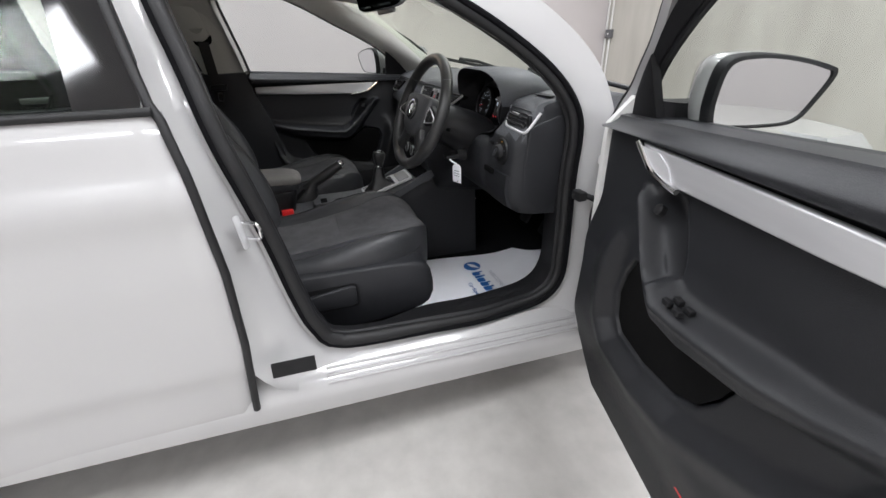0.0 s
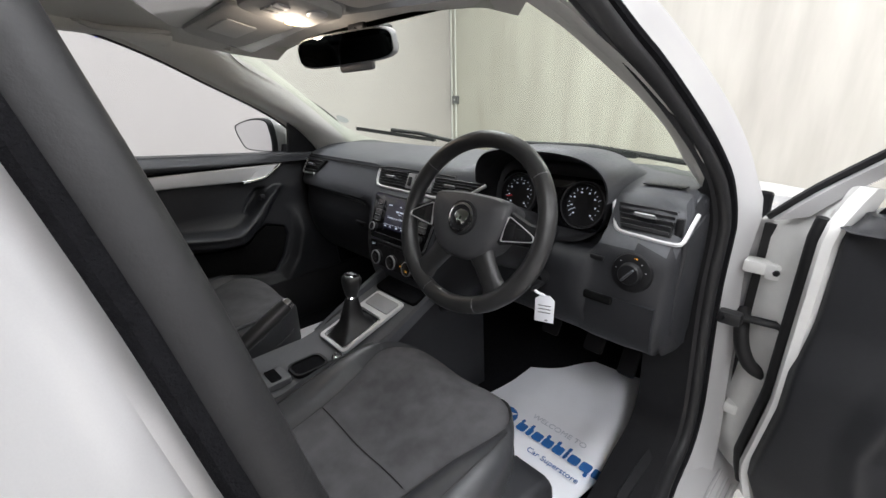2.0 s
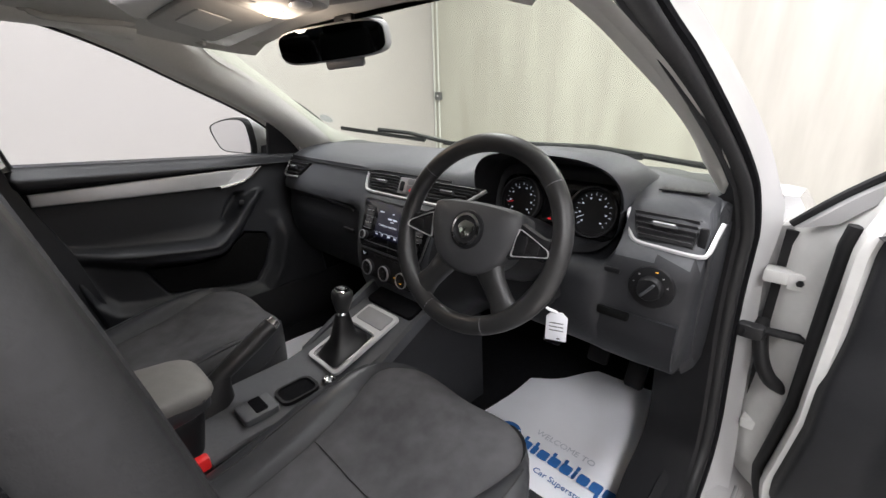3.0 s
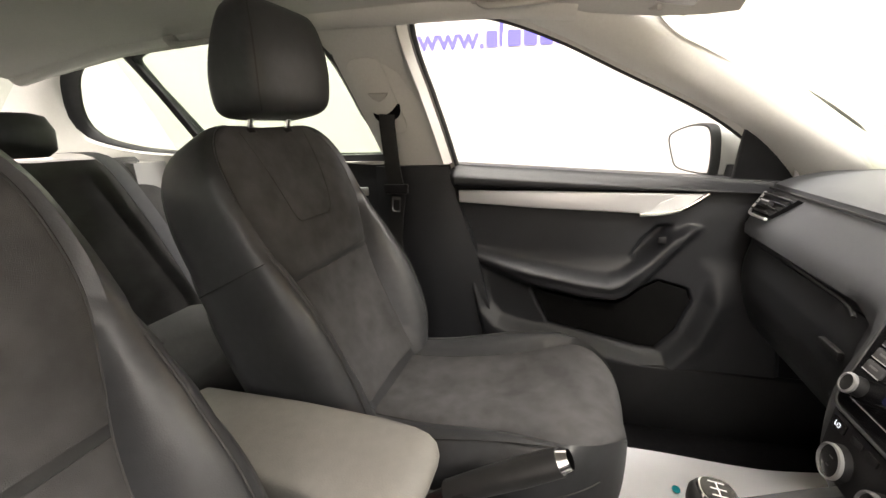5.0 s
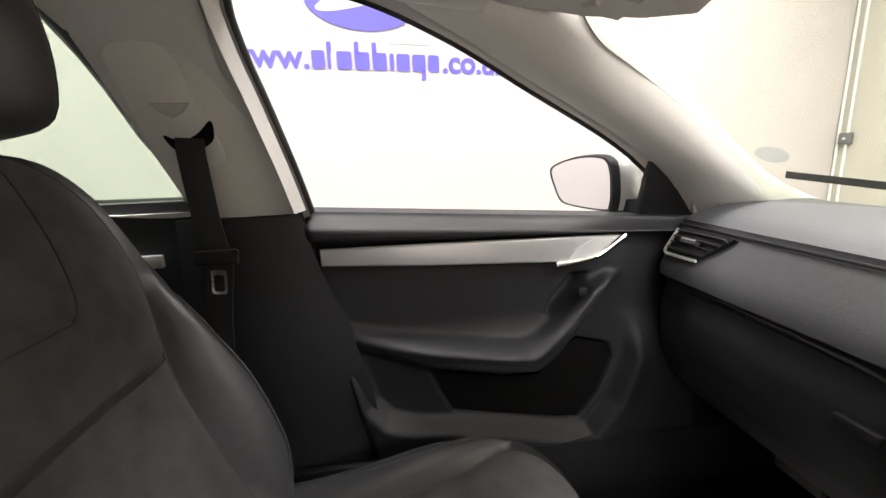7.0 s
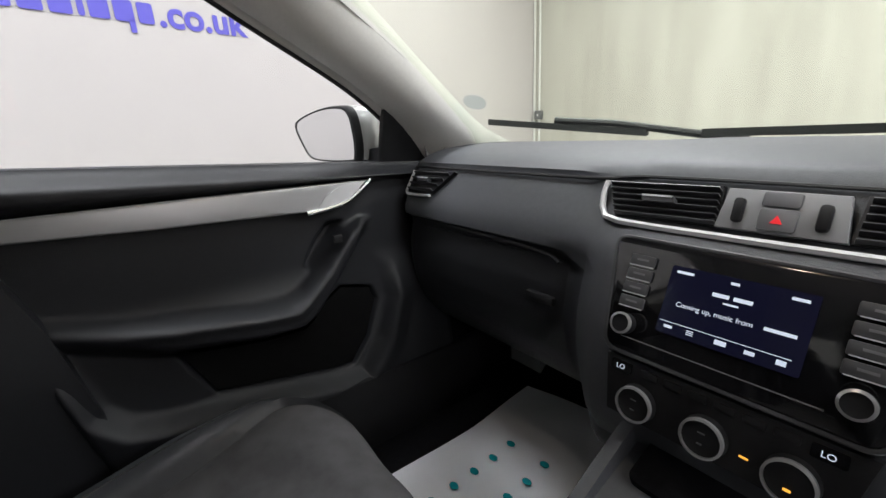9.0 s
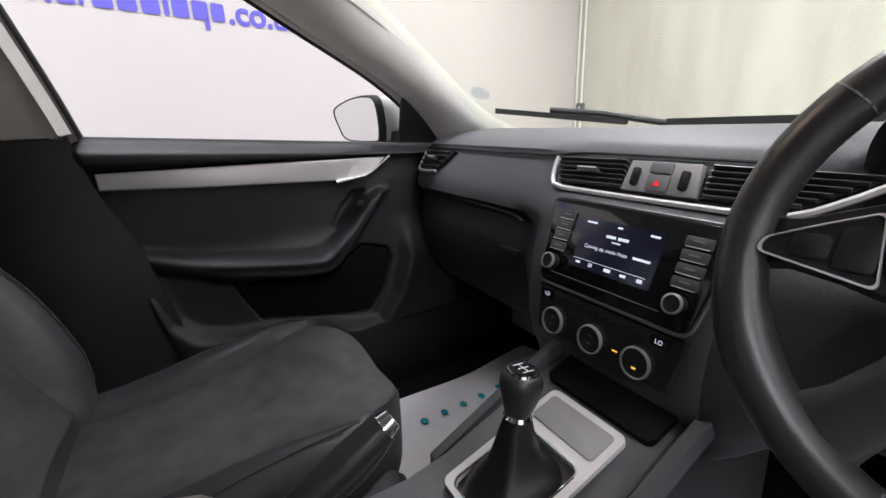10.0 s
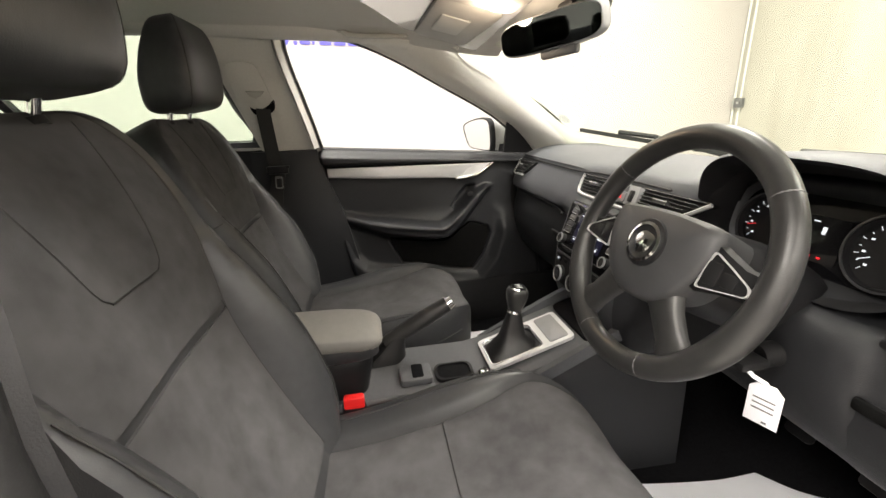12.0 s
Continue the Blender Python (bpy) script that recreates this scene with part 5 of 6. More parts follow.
    kn = part("radio_knob", lathe([(0.0125, 0), (0.0125, 0.012), (0.0115, 0.016)], RM @ pose(sx * 0.104, -0.033, 0.012), 24), M_BLACKTRIM, radio, "black knob with silver ring")
    part("ring", lathe([(0.0112, 0), (0.0130, 0.0), (0.0130, 0.003), (0.0105, 0.004)], RM @ pose(sx * 0.104, -0.033, 0.0262), 24, None, True), M_RING, kn)
part("disc_slot_line", bars([(-0.105, -0.043, 0.19, 0.0012)], RM @ pose(0, -0.006, 0.0146), 0.0005), M_GREYTRIM, radio)

CM = frame_at((-0.004, 0.737, 0.708), (1, 0, 0), (0, 0.18, 1))
clim = part("climate_panel", slab([(-0.123, 0.036), (0.126, 0.036), (0.112, -0.038), (-0.112, -0.038)], 0.012, CM, 0.004), M_BLACKTRIM, dash, "black climate control panel")
for k, x in enumerate((-0.074, 0.0, 0.074)):
    kn = part("climate_dial", lathe([(0.0225, 0), (0.0215, 0.010), (0.019, 0.012)], CM @ pose(x, -0.012, 0.010), 28), M_BLACKTRIM, clim, "black dial with silver ring")
    part("ring", lathe([(0.0192, 0), (0.0215, 0.0), (0.0215, 0.004), (0.0190, 0.005)], CM @ pose(x, -0.012, 0.0205), 28, None, True), M_RING, kn)
    part("mark", bars([(x - 0.003, -0.021, 0.006, 0.0024)] if k == 2 else [(x - 0.004, -0.007, 0.007, 0.0016), (x - 0.003, -0.019, 0.005, 0.0016)], CM @ pose(0, 0, 0.0228), 0.0004), M_AMBER if k == 2 else M_GREYTRIM, kn)
for x in (-0.100, 0.094):
    lcd = part("temperature_display", slab(rounded(0.026, 0.013, 0.002, 2, x, 0.024), 0.002, CM @ pose(0, 0, 0.012), 0), M_PIANO, clim, "small lit temperature display")
    part("digits", words("LO", 0.0085, CM @ pose(x - 0.006, 0.0210, 0.0145), 0.0003), M_WHITEINK, lcd)
for k in range(6):
    part("climate_button", slab(rounded(0.020, 0.009, 0.002, 2, -0.066 + 0.026 * k, 0.025), 0.003, CM @ pose(0, 0, 0.011), 0.001), M_BLACKTRIM, clim)
for x in (0.036,):
    part("amber_light", bars([(x - 0.004, -0.016, 0.008, 0.002)], CM @ pose(0, 0, 0.0125), 0.0005), M_AMBER, clim)

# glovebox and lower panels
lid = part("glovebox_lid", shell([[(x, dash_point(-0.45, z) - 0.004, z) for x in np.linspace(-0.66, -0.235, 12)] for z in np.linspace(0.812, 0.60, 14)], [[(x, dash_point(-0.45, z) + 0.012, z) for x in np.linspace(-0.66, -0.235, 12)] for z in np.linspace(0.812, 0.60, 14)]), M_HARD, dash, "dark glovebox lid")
part("glovebox_catch", box(-0.30, dash_point(-0.45, 0.742) - 0.008, 0.742, 0.06, 0.012, 0.016, 0.004), M_BLACKTRIM, lid)
part("edge_gap", tube(spline([(-0.715, 0.822, 0.828), (-0.5, 0.814, 0.826), (-0.30, 0.812, 0.821), (-0.262, 0.806, 0.812)], 30), 0.0035, 6), M_SEAL, dash)
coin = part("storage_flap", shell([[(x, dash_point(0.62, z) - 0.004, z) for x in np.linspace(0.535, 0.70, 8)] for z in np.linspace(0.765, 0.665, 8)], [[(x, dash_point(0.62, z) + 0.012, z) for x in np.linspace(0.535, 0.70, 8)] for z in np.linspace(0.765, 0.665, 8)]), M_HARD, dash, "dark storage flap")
# near-black box in place of the shaded finger recess
part("flap_pull", box(0.588, dash_point(0.6, 0.758) - 0.006, 0.758, 0.062, 0.01, 0.018, 0.006), M_RECESS_SHADE, coin)
LM = frame_at((0.646, dash_point(0.646, 0.825) - 0.001, 0.825), (1, 0, 0), (0, 0.06, 1))
ls = part("light_switch", lathe([(0.040, 0), (0.038, 0.006), (0.030, 0.008)], LM, 32), M_BLACKTRIM, dash, "round black light switch")
part("knob", lathe([(0.023, 0), (0.021, 0.012), (0.019, 0.014)], LM @ pose(0, 0, 0.007), 28), M_BLACKTRIM, ls)
part("grip", box(0, 0, 0.024, 0.005, 0.032, 0.008, 0.002, LM @ pose(0, 0, 0, 0, 0, -38)), M_DASH, ls)
part("marks", bars([(-0.030 * math.cos(a) - 0.002, 0.030 * math.sin(a) - 0.0008, 0.0025, 0.0016) for a in (0.2, 0.8, 2.3, 2.9)], LM @ pose(0, 0, 0.0085), 0.0004), M_SATIN, ls)
part("amber_mark", bars([(0.004, 0.030, 0.005, 0.0018)], LM @ pose(0, 0, 0.0075), 0.0006), M_AMBER, ls)
part("level_switch", box(0.572, dash_point(0.572, 0.838) - 0.002, 0.838, 0.030, 0.006, 0.010, 0.002), M_BLACKTRIM, dash)
dv = part("demister_grille", slab([(-0.042, -0.010), (0.040, -0.014), (0.042, 0.006), (-0.036, 0.012)], 0.003, frame_at((0.636, 0.962, 0.9735), (1, 0.06, 0), (0, 1, 0.04)), 0.001), M_SEAL, dash, "black demister grille")
for k in range(5):
    part("slat", box(-0.028 + 0.014 * k, 0, 0.003, 0.003, 0.016, 0.002, 0.0005, frame_at((0.636, 0.962, 0.9735), (1, 0.06, 0), (0.2, 1, 0.04))), M_DASH, dv)
part("side_cover", slab([(0.845, 0.90), (0.93, 0.93), (1.02, 0.93), (1.03, 0.70), (0.90, 0.64), (0.835, 0.70), (0.835, 0.80)], 0.012, Matrix(((0, 0, 1, 0.709), (1, 0, 0, 0.025), (0, 1, 0, 0), (0, 0, 0, 1))), 0.006, 3), M_HARD, dash, "dark dash end cover")

# instrument cluster with its hood
hood_rings = []
for k in range(21):
    a = math.pi * k / 20
    cx, sx = math.cos(a), math.sin(a)
    x, z = 0.385 - 0.182 * math.copysign(abs(cx) ** 0.62, cx), 0.952 + 0.092 * sx ** 0.75
    hood_rings.append([(x, 0.862 - 0.02 * sx, z), (x, 0.856 - 0.02 * sx, z - 0.005), (x * 0.96 + 0.385 * 0.04, 0.862, z - 0.014), (x * 0.94 + 0.385 * 0.06, 0.955, z - 0.016 - 0.006 * sx), (x, 1.10, 0.968 + 0.012 * sx), (x, 0.98, 0.972 + (z - 0.952) * 0.72)])
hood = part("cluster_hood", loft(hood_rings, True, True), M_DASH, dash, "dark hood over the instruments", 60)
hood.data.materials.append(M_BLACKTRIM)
# inward faces go black to paint the shade under the hood
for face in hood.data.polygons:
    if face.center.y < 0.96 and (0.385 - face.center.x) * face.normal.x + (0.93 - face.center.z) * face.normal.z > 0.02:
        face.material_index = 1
tun = [[(x, 0.858 + 0.035 * step(0.93, 1.02, z) - 0.02 * step(0.90, 0.84, z), z) for x, z in superring(0.385, 0.938, 0.176, 0.094, 36, 3.4)],
       [(x, 0.925 + 0.25 * (z - 0.92), z) for x, z in superring(0.385, 0.925, 0.165, 0.080, 36, 3.4)]]
part("cluster_tunnel", loft(tun, True, False), M_BLACKTRIM, dash, "black instrument recess")
IM = frame_at((0.385, 0.938, 0.910), (1, 0, 0), (0, 0.25, 1))
clus = part("instrument_panel", slab(rounded(0.31, 0.125, 0.04), 0.012, IM @ pose(0, 0, -0.006), 0.003), M_PIANO, dash, "black instrument panel with two dials")
for sx in (-1, 1):
    gp = part("gauge", lathe([(0.055, 0), (0.055, 0.012), (0.050, 0.014), (0.048, 0.006), (0.01, 0.006)], IM @ pose(sx * 0.092, 0.0, 0.006), 36), M_BLACKTRIM, clus, "round gauge with white markings")
    part("gauge_rim", lathe([(0.0525, 0), (0.0555, 0), (0.0555, 0.003), (0.0525, 0.004)], IM @ pose(sx * 0.092, 0, 0.018), 36, None, True), M_GREYDARK, gp)
    ticks = bmesh.new()
    for k in range(17):
        a = radians(225 - 270 * k / 16)
        bars([(0.036, -0.0006, 0.006 if k % 2 == 0 else 0.003, 0.0009)], IM @ pose(sx * 0.092, 0, 0.0135, 0, 0, math.degrees(a)), 0.0004, ticks)
    part("ticks", ticks, M_WHITEINK, gp)
    num = bmesh.new()
    for k in range(8):
        a = radians(225 - 270 * k / 7)
        bars([(-0.0025, -0.0015, 0.0045, 0.003)], IM @ pose(sx * 0.092 + 0.030 * math.cos(a), 0.030 * math.sin(a), 0.0135), 0.0004, num)
    part("numerals", num, M_WHITEINK, gp)
    part("needle", box(0.028, 0, 0, 0.016, 0.0012, 0.0015, 0.0004, IM @ pose(sx * 0.092, 0, 0.016, 0, 0, 196 if sx < 0 else 206)), M_REDLIT if sx < 0 else M_WHITEINK, gp)
part("centre_display", slab(rounded(0.062, 0.072, 0.003), 0.002, IM @ pose(0, -0.004, 0.007), 0), M_PIANO, clus)
part("warning_light", bars([(-0.014, -0.034, 0.008, 0.004), (0.004, -0.034, 0.006, 0.003)], IM @ pose(0, 0, 0.0098), 0.0005), M_REDLIT, clus, "red warning light")
part("display_mark", bars([(-0.004, 0.004, 0.006, 0.012), (-0.022, 0.022, 0.010, 0.002)], IM @ pose(0, 0, 0.0098), 0.0004), M_WHITEINK, clus)

for n0, a0, b0 in (("windscreen_wiper", (-0.717, 1.085, 1.034), (-0.36, 1.222, 0.992)), ("windscreen_wiper", (-0.24, 1.205, 0.990), (0.46, 1.225, 0.992))):
    w = thing(n0, "black windscreen wiper lying at the foot of the windscreen", "wiper", "windscreen wipers")
    A0, B0 = Vector(a0), Vector(b0)
    part("blade", loft([[A0.lerp(B0, t) + Vector(o) for o in ((0, 0.0, -0.007), (0, 0.012, -0.004), (0, 0.012, 0.006), (0, 0.0, 0.008))] for t in (0, 0.25, 0.5, 0.75, 1)], True, True), M_SEAL, w)
    part("arm", tube([A0.lerp(B0, 0.45) + Vector((0, 0.01, 0.014)), A0.lerp(B0, 0.8) + Vector((0.0, 0.02, 0.015)), B0 + Vector((0.18, 0.05, -0.02))], 0.008, 8), M_BLACKTRIM, w)

# ---------- steering wheel ----------
wheel = thing("steering_wheel", "black leather three-spoke steering wheel with round badge", "steering wheel")
WM = frame_at((0.375, 0.652, 0.914), (1, 0.07, 0.0), (0, 0.38, 0.92))
rim_pts = [WM @ Vector((0.172 * math.cos(a), 0.172 * math.sin(a), 0)) for a in [2 * math.pi * k / 72 for k in range(72)]]
part("rim", tube(rim_pts, [0.0178 + 0.0022 * math.exp(-((((k * 5) % 360) - 330) / 18) ** 2) + 0.0022 * math.exp(-((((k * 5) % 360) - 210) / 18) ** 2) for k in range(72)], 14, True), M_GRIP, wheel, "stitched black leather rim")
for a in (38, 142, 248, 292):
    c = WM @ Vector((0.172 * math.cos(radians(a)), 0.172 * math.sin(radians(a)), 0))
    r = WM.to_3x3() @ Vector((math.cos(radians(a)), math.sin(radians(a)), 0))
    n = WM.to_3x3() @ Vector((0, 0, 1))
    part("seam", tube([c + r * (0.0172 * math.cos(q)) + n * (0.0172 * math.sin(q)) for q in [2 * math.pi * k / 14 for k in range(14)]], 0.0012, 5, True), M_GREYTRIM, wheel)
hub = [(-0.098, 0.036), (-0.085, 0.052), (0.0, 0.058), (0.085, 0.052), (0.098, 0.036), (0.095, 0.0), (0.070, -0.050), (0.035, -0.074), (0.0, -0.079), (-0.035, -0.074), (-0.070, -0.050), (-0.095, 0.0)]
hubl = spline(hub, 48, True)
kk = lambda f: [(p[0] * f, p[1] * f) for p in hubl]
M_HUB = mat("dark_wheel_plastic", (0.048, 0.0485, 0.051), 0.45, vary=0.1, bump=0.2, bump_scale=700, spec=0.45)
part("airbag_cover", loft([[WM @ Vector((x, y, z)) for x, y in o] for o, z in ((kk(0.9), -0.06), (kk(0.97), -0.02), (kk(1.0), 0.002), (kk(0.98), 0.014), (kk(0.90), 0.022), (kk(0.6), 0.027), (kk(0.2), 0.029))], True, True), M_HUB, wheel, "black airbag cover")
bd = part("badge", lathe([(0.0, 0.0), (0.036, 0), (0.035, 0.004), (0.030, 0.005)], WM @ pose(0, 0.003, 0.0275), 32), M_BLACKTRIM, wheel, "round chrome-rimmed badge")
part("badge_ring", lathe([(0.0255, 0), (0.0300, 0), (0.0300, 0.003), (0.0255, 0.004)], WM @ pose(0, 0.003, 0.0315), 32, None, True), M_CHROME, bd)
part("badge_shape", slab([(0.017 * math.cos(a) * (1 + 0.18 * math.cos(3 * a)), 0.017 * math.sin(a)) for a in [k * math.pi / 14 for k in range(28)]], 0.003, WM @ pose(0, 0.003, 0.0305, 0, 0, 30), 0.0012), M_CHROME, bd, "plain chrome shape")
for sx in (-1, 1):
    part("spoke", loft([[WM @ Vector((sx * x, y0, z - 0.012)), WM @ Vector((sx * x, y1, z - 0.012)), WM @ Vector((sx * x, y1 - 0.004, z)), WM @ Vector((sx * x, y0 + 0.004, z))] for x, y0, y1, z in ((0.075, -0.035, 0.045, 0.010), (0.11, -0.026, 0.030, 0.010), (0.14, -0.022, 0.018, 0.008), (0.168, -0.028, 0.016, 0.002))], True, True), M_BLACKTRIM, wheel)
    pad = [np.array(q) for q in soften([(0.090, -0.027), (0.160, -0.015), (0.158, -0.004), (0.128, 0.011), (0.097, 0.025)], 0.006, 7)]
    pm_ = np.array((0.120, -0.001))
    part("spoke_trim", ring_plate([(sx * p[0], p[1]) for p in pad][::sx], [(sx * (pm_ + (p - pm_) * 0.955)[0], (pm_ + (p - pm_) * 0.93)[1]) for p in pad][::sx], 0.005, WM @ pose(0, 0, 0.010)), M_SATIN, wheel, "satin silver spoke trim")
    part("button_pad", slab([(sx * (pm_ + (p - pm_) * 0.94)[0], (pm_ + (p - pm_) * 0.90)[1]) for p in pad][::sx], 0.004, WM @ pose(0, 0, 0.0085), 0), M_BLACKTRIM, wheel)
    for k in range(2):
        part("wheel_button", slab(rounded(0.022, 0.030 - 0.012 * k, 0.004, 3), 0.004, WM @ pose(sx * (0.105 + 0.0245 * k), -0.003 - 0.002 * k, 0.0105), 0.001), M_BLACKTRIM, wheel, "black wheel button")
    part("lower_spoke", loft([[WM @ Vector((sx * (x + k * w * 0.79), y + k * w * 0.61, z + h)) for k, h in ((-1, -0.012), (1, -0.012), (1.0, 0.0), (0.8, 0.006), (0.0, 0.009), (-0.8, 0.006), (-1.0, 0.0))] for x, y, z, w in ((0.040, -0.045, 0.006, 0.030), (0.062, -0.080, 0.003, 0.022), (0.082, -0.106, 0.0, 0.021), (0.098, -0.128, 0.0, 0.027), (0.108, -0.140, -0.002, 0.038))], True, True), M_GRIP, wheel, "dark grey lower spoke", 60)
part("column_shroud", loft([[WM @ Vector((w * math.cos(a), -0.01 + h * math.sin(a), z)) for a in [2 * math.pi * k / 20 for k in range(20)]] for z, w, h in ((-0.045, 0.060, 0.054), (-0.10, 0.088, 0.068), (-0.18, 0.098, 0.074), (-0.25, 0.095, 0.070))], True, True), M_BLACKTRIM, wheel, "black column shroud")
for sx, y in ((1, -0.022), (-1, -0.016)):
    part("stalk", tube([WM @ Vector((sx * 0.06, y, -0.085)), WM @ Vector((sx * 0.095, y + 0.002, -0.08)), WM @ Vector((sx * 0.118, y + 0.002, -0.078))], [0.008, 0.008, 0.010], 10, False, None, 0.7), M_BLACKTRIM, wheel, "black control stalk")

key = thing("car_key", "car key in the ignition with white paper tag", "key")
part("key_head", box(0.487, 0.718, 0.785, 0.036, 0.045, 0.014, 0.006), M_BLACKTRIM, key, "black key head")
part("ignition_lock", lathe([(0.018, 0), (0.018, 0.03)], pose(0.480, 0.770, 0.785, 90), 18), M_BLACKTRIM, key)
part("string_loop", tube([(0.497, 0.705, 0.785), (0.507, 0.712, 0.775), (0.515, 0.727, 0.765)], 0.003, 6), M_PAPER, key, "white string")
TM = frame_at((0.516, 0.728, 0.734), (0.93, 0.36, 0), (0.02, 0, 1))
tg = part("tag", slab([(-0.020, -0.030), (0.020, -0.030), (0.020, 0.022), (0.010, 0.032), (-0.010, 0.032), (-0.020, 0.022)], 0.0025, TM, 0.0008), M_PAPER, key, "white paper key tag")
part("tag_print", bars([(-0.013, 0.008 - 0.008 * k, 0.026, 0.002) for k in range(3)] + [(0.002, -0.026, 0.006, 0.003)], TM @ pose(0, 0, 0.003), 0.0004), M_GREYTRIM, tg)

# ---------- centre console ----------
con = thing("centre_console", "dark grey centre console between the front seats", "console")
rings = []
for y, x0, x1, z, zb in ((-0.25, -0.085, 0.105, 0.50, 0.24), (0.05, -0.085, 0.110, 0.515, 0.24), (0.25, -0.085, 0.118, 0.528, 0.24), (0.45, -0.085, 0.125, 0.528, 0.24), (0.52, -0.088, 0.130, 0.540, 0.24), (0.62, -0.095, 0.135, 0.572, 0.24), (0.72, -0.112, 0.135, 0.604, 0.24), (0.80, -0.125, 0.135, 0.628, 0.24), (0.95, -0.13, 0.14, 0.63, 0.24)):
    rings.append([(x0 - 0.012, y, zb), (x0 - 0.008, y, z - 0.05), (x0 - 0.004, y, z - 0.012), (x0 + 0.006, y, z), (x0 + 0.03, y, z + 0.001), ((x0 + x1) / 2, y, z + 0.002), (x1 - 0.03, y, z + 0.001), (x1 - 0.006, y, z), (x1 + 0.004, y, z - 0.012), (x1 + 0.010, y, z - 0.06), (x1 + 0.022, y, zb)])
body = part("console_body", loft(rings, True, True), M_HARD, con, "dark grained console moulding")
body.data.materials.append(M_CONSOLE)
# paler colour on upward faces paints in the light that falls on them
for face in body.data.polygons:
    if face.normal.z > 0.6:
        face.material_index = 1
GM = frame_at((0.027, 0.585, 0.570), (1, 0.0, 0), (0, 0.955, 0.30))
gf = part("gear_surround", ring_plate(rounded(0.130, 0.215, 0.012), rounded(0.102, 0.128, 0.012, 5, 0.0, -0.034), 0.008, GM), M_SATIN, con, "satin silver gear surround")
part("chrome_inlay", tube([GM @ Vector((x, y, 0.008)) for x, y in rounded(0.104, 0.130, 0.012, 5, 0.0, -0.034)], 0.0018, 6, True), M_CHROME, gf)
part("tray_lid", slab(rounded(0.108, 0.048, 0.006, 4, 0, 0.072), 0.004, GM @ pose(0, 0, 0.007), 0.001), M_LIGHTGREY, gf, "grey tray lid")
for sx in (-1, 1):
    part("side_rail", loft([[(0.022 + sx * 0.122 + o, y, z + q) for o, q in ((-0.010, -0.02), (0.010, -0.02), (0.008, 0.010), (-0.008, 0.010))] for y, z in ((0.50, 0.514), (0.62, 0.574), (0.72, 0.622), (0.765, 0.640), (0.81, 0.650), (0.88, 0.652))], True, True), M_DASH, con)
# no hollow here: a black slab paints the dark inside of the tray
part("tray_recess", slab(rounded(0.185, 0.085, 0.012), 0.012, frame_at((0.020, 0.742, 0.612), (1, 0, 0), (0, 0.95, 0.30)), 0.002), M_CARPET, con, "black slab standing in for the open tray's shade")
part("cup_holder", ring_plate(rounded(0.066, 0.090, 0.02, 5, 0, 0), rounded(0.056, 0.078, 0.018, 5, 0, 0), 0.010, pose(0.060, 0.398, 0.528)), M_BLACKTRIM, con, "black cup holder")
# flat black plate paints the shade inside the cup holder
part("cup_well", slab(rounded(0.056, 0.078, 0.018), 0.002, pose(0.060, 0.398, 0.5305), 0), M_CARPET, con)
part("slot_tray", slab(rounded(0.066, 0.074, 0.008), 0.018, pose(0.056, 0.308, 0.526), 0.004), M_CONSOLE, con)
# likewise a flat black plate for the slot's dark inside
part("slot", slab(rounded(0.052, 0.026, 0.005), 0.002, pose(0.054, 0.312, 0.5435), 0), M_CARPET, con)
part("power_socket", lathe([(0.014, 0), (0.016, 0.008), (0.012, 0.012), (0.010, 0.004)], pose(0.083, 0.467, 0.530), 20), M_CHROME, con, "chrome-ringed power socket")

arm = thing("armrest", "grey leather padded centre armrest on a dark box", "armrest")
rings = []
for y, w, z0, z1 in ((-0.208, 0.078, 0.638, 0.669), (-0.198, 0.088, 0.632, 0.681), (-0.008, 0.091, 0.630, 0.683), (0.142, 0.090, 0.629, 0.678), (0.192, 0.088, 0.628, 0.672), (0.214, 0.083, 0.629, 0.667), (0.228, 0.073, 0.632, 0.660), (0.236, 0.058, 0.636, 0.652), (0.239, 0.038, 0.639, 0.645)):
    rings.append([(0.020 + x, y, z) for x, z in superring(0, (z0 + z1) / 2, w * 0.89, (z1 - z0) / 2, 28, 4)])
M_ARM = mat("grey_leather", (0.175, 0.168, 0.157), 0.55, vary=0.08, bump=0.3, bump_scale=420, scale=60)
part("lid", loft(rings, True, True), M_ARM, arm, "grey leather padded lid", 50)
part("lid_base", loft([[(0.020 + x, y, z) for x, y in superring(0, yo, wx * 0.89, ly, 36, 6)] for z, yo, wx, ly in ((0.612, 0.006, 0.086, 0.216), (0.616, 0.008, 0.090, 0.222), (0.636, 0.010, 0.0895, 0.221), (0.646, 0.010, 0.087, 0.218))], True, True), M_LEATHER, arm, "dark leather lower half of the lid", 50)
part("box", loft([[(0.020 + x, y, z) for x, y in superring(0, yo, wx * 0.89, ly, 28, 6)] for z, yo, wx, ly in ((0.50, -0.01, 0.088, 0.205), (0.58, 0.0, 0.085, 0.212), (0.598, 0.002, 0.084, 0.214), (0.608, 0.002, 0.082, 0.212), (0.613, 0.0, 0.080, 0.210))], True, True), M_BLACKTRIM, arm, "black storage box")
part("lid_seam", tube(spline([(0.020 + 0.0815, -0.15, 0.645), (0.020 + 0.0823, 0.0, 0.645), (0.020 + 0.0815, 0.15, 0.643), (0.020 + 0.074, 0.214, 0.640), (0.0, 0.230, 0.640), (-0.045, 0.214, 0.640)], 24), 0.0012, 5), M_PIPING, arm)

gl = thing("gear_lever", "black leather gear lever with chrome-topped knob", "gear lever")
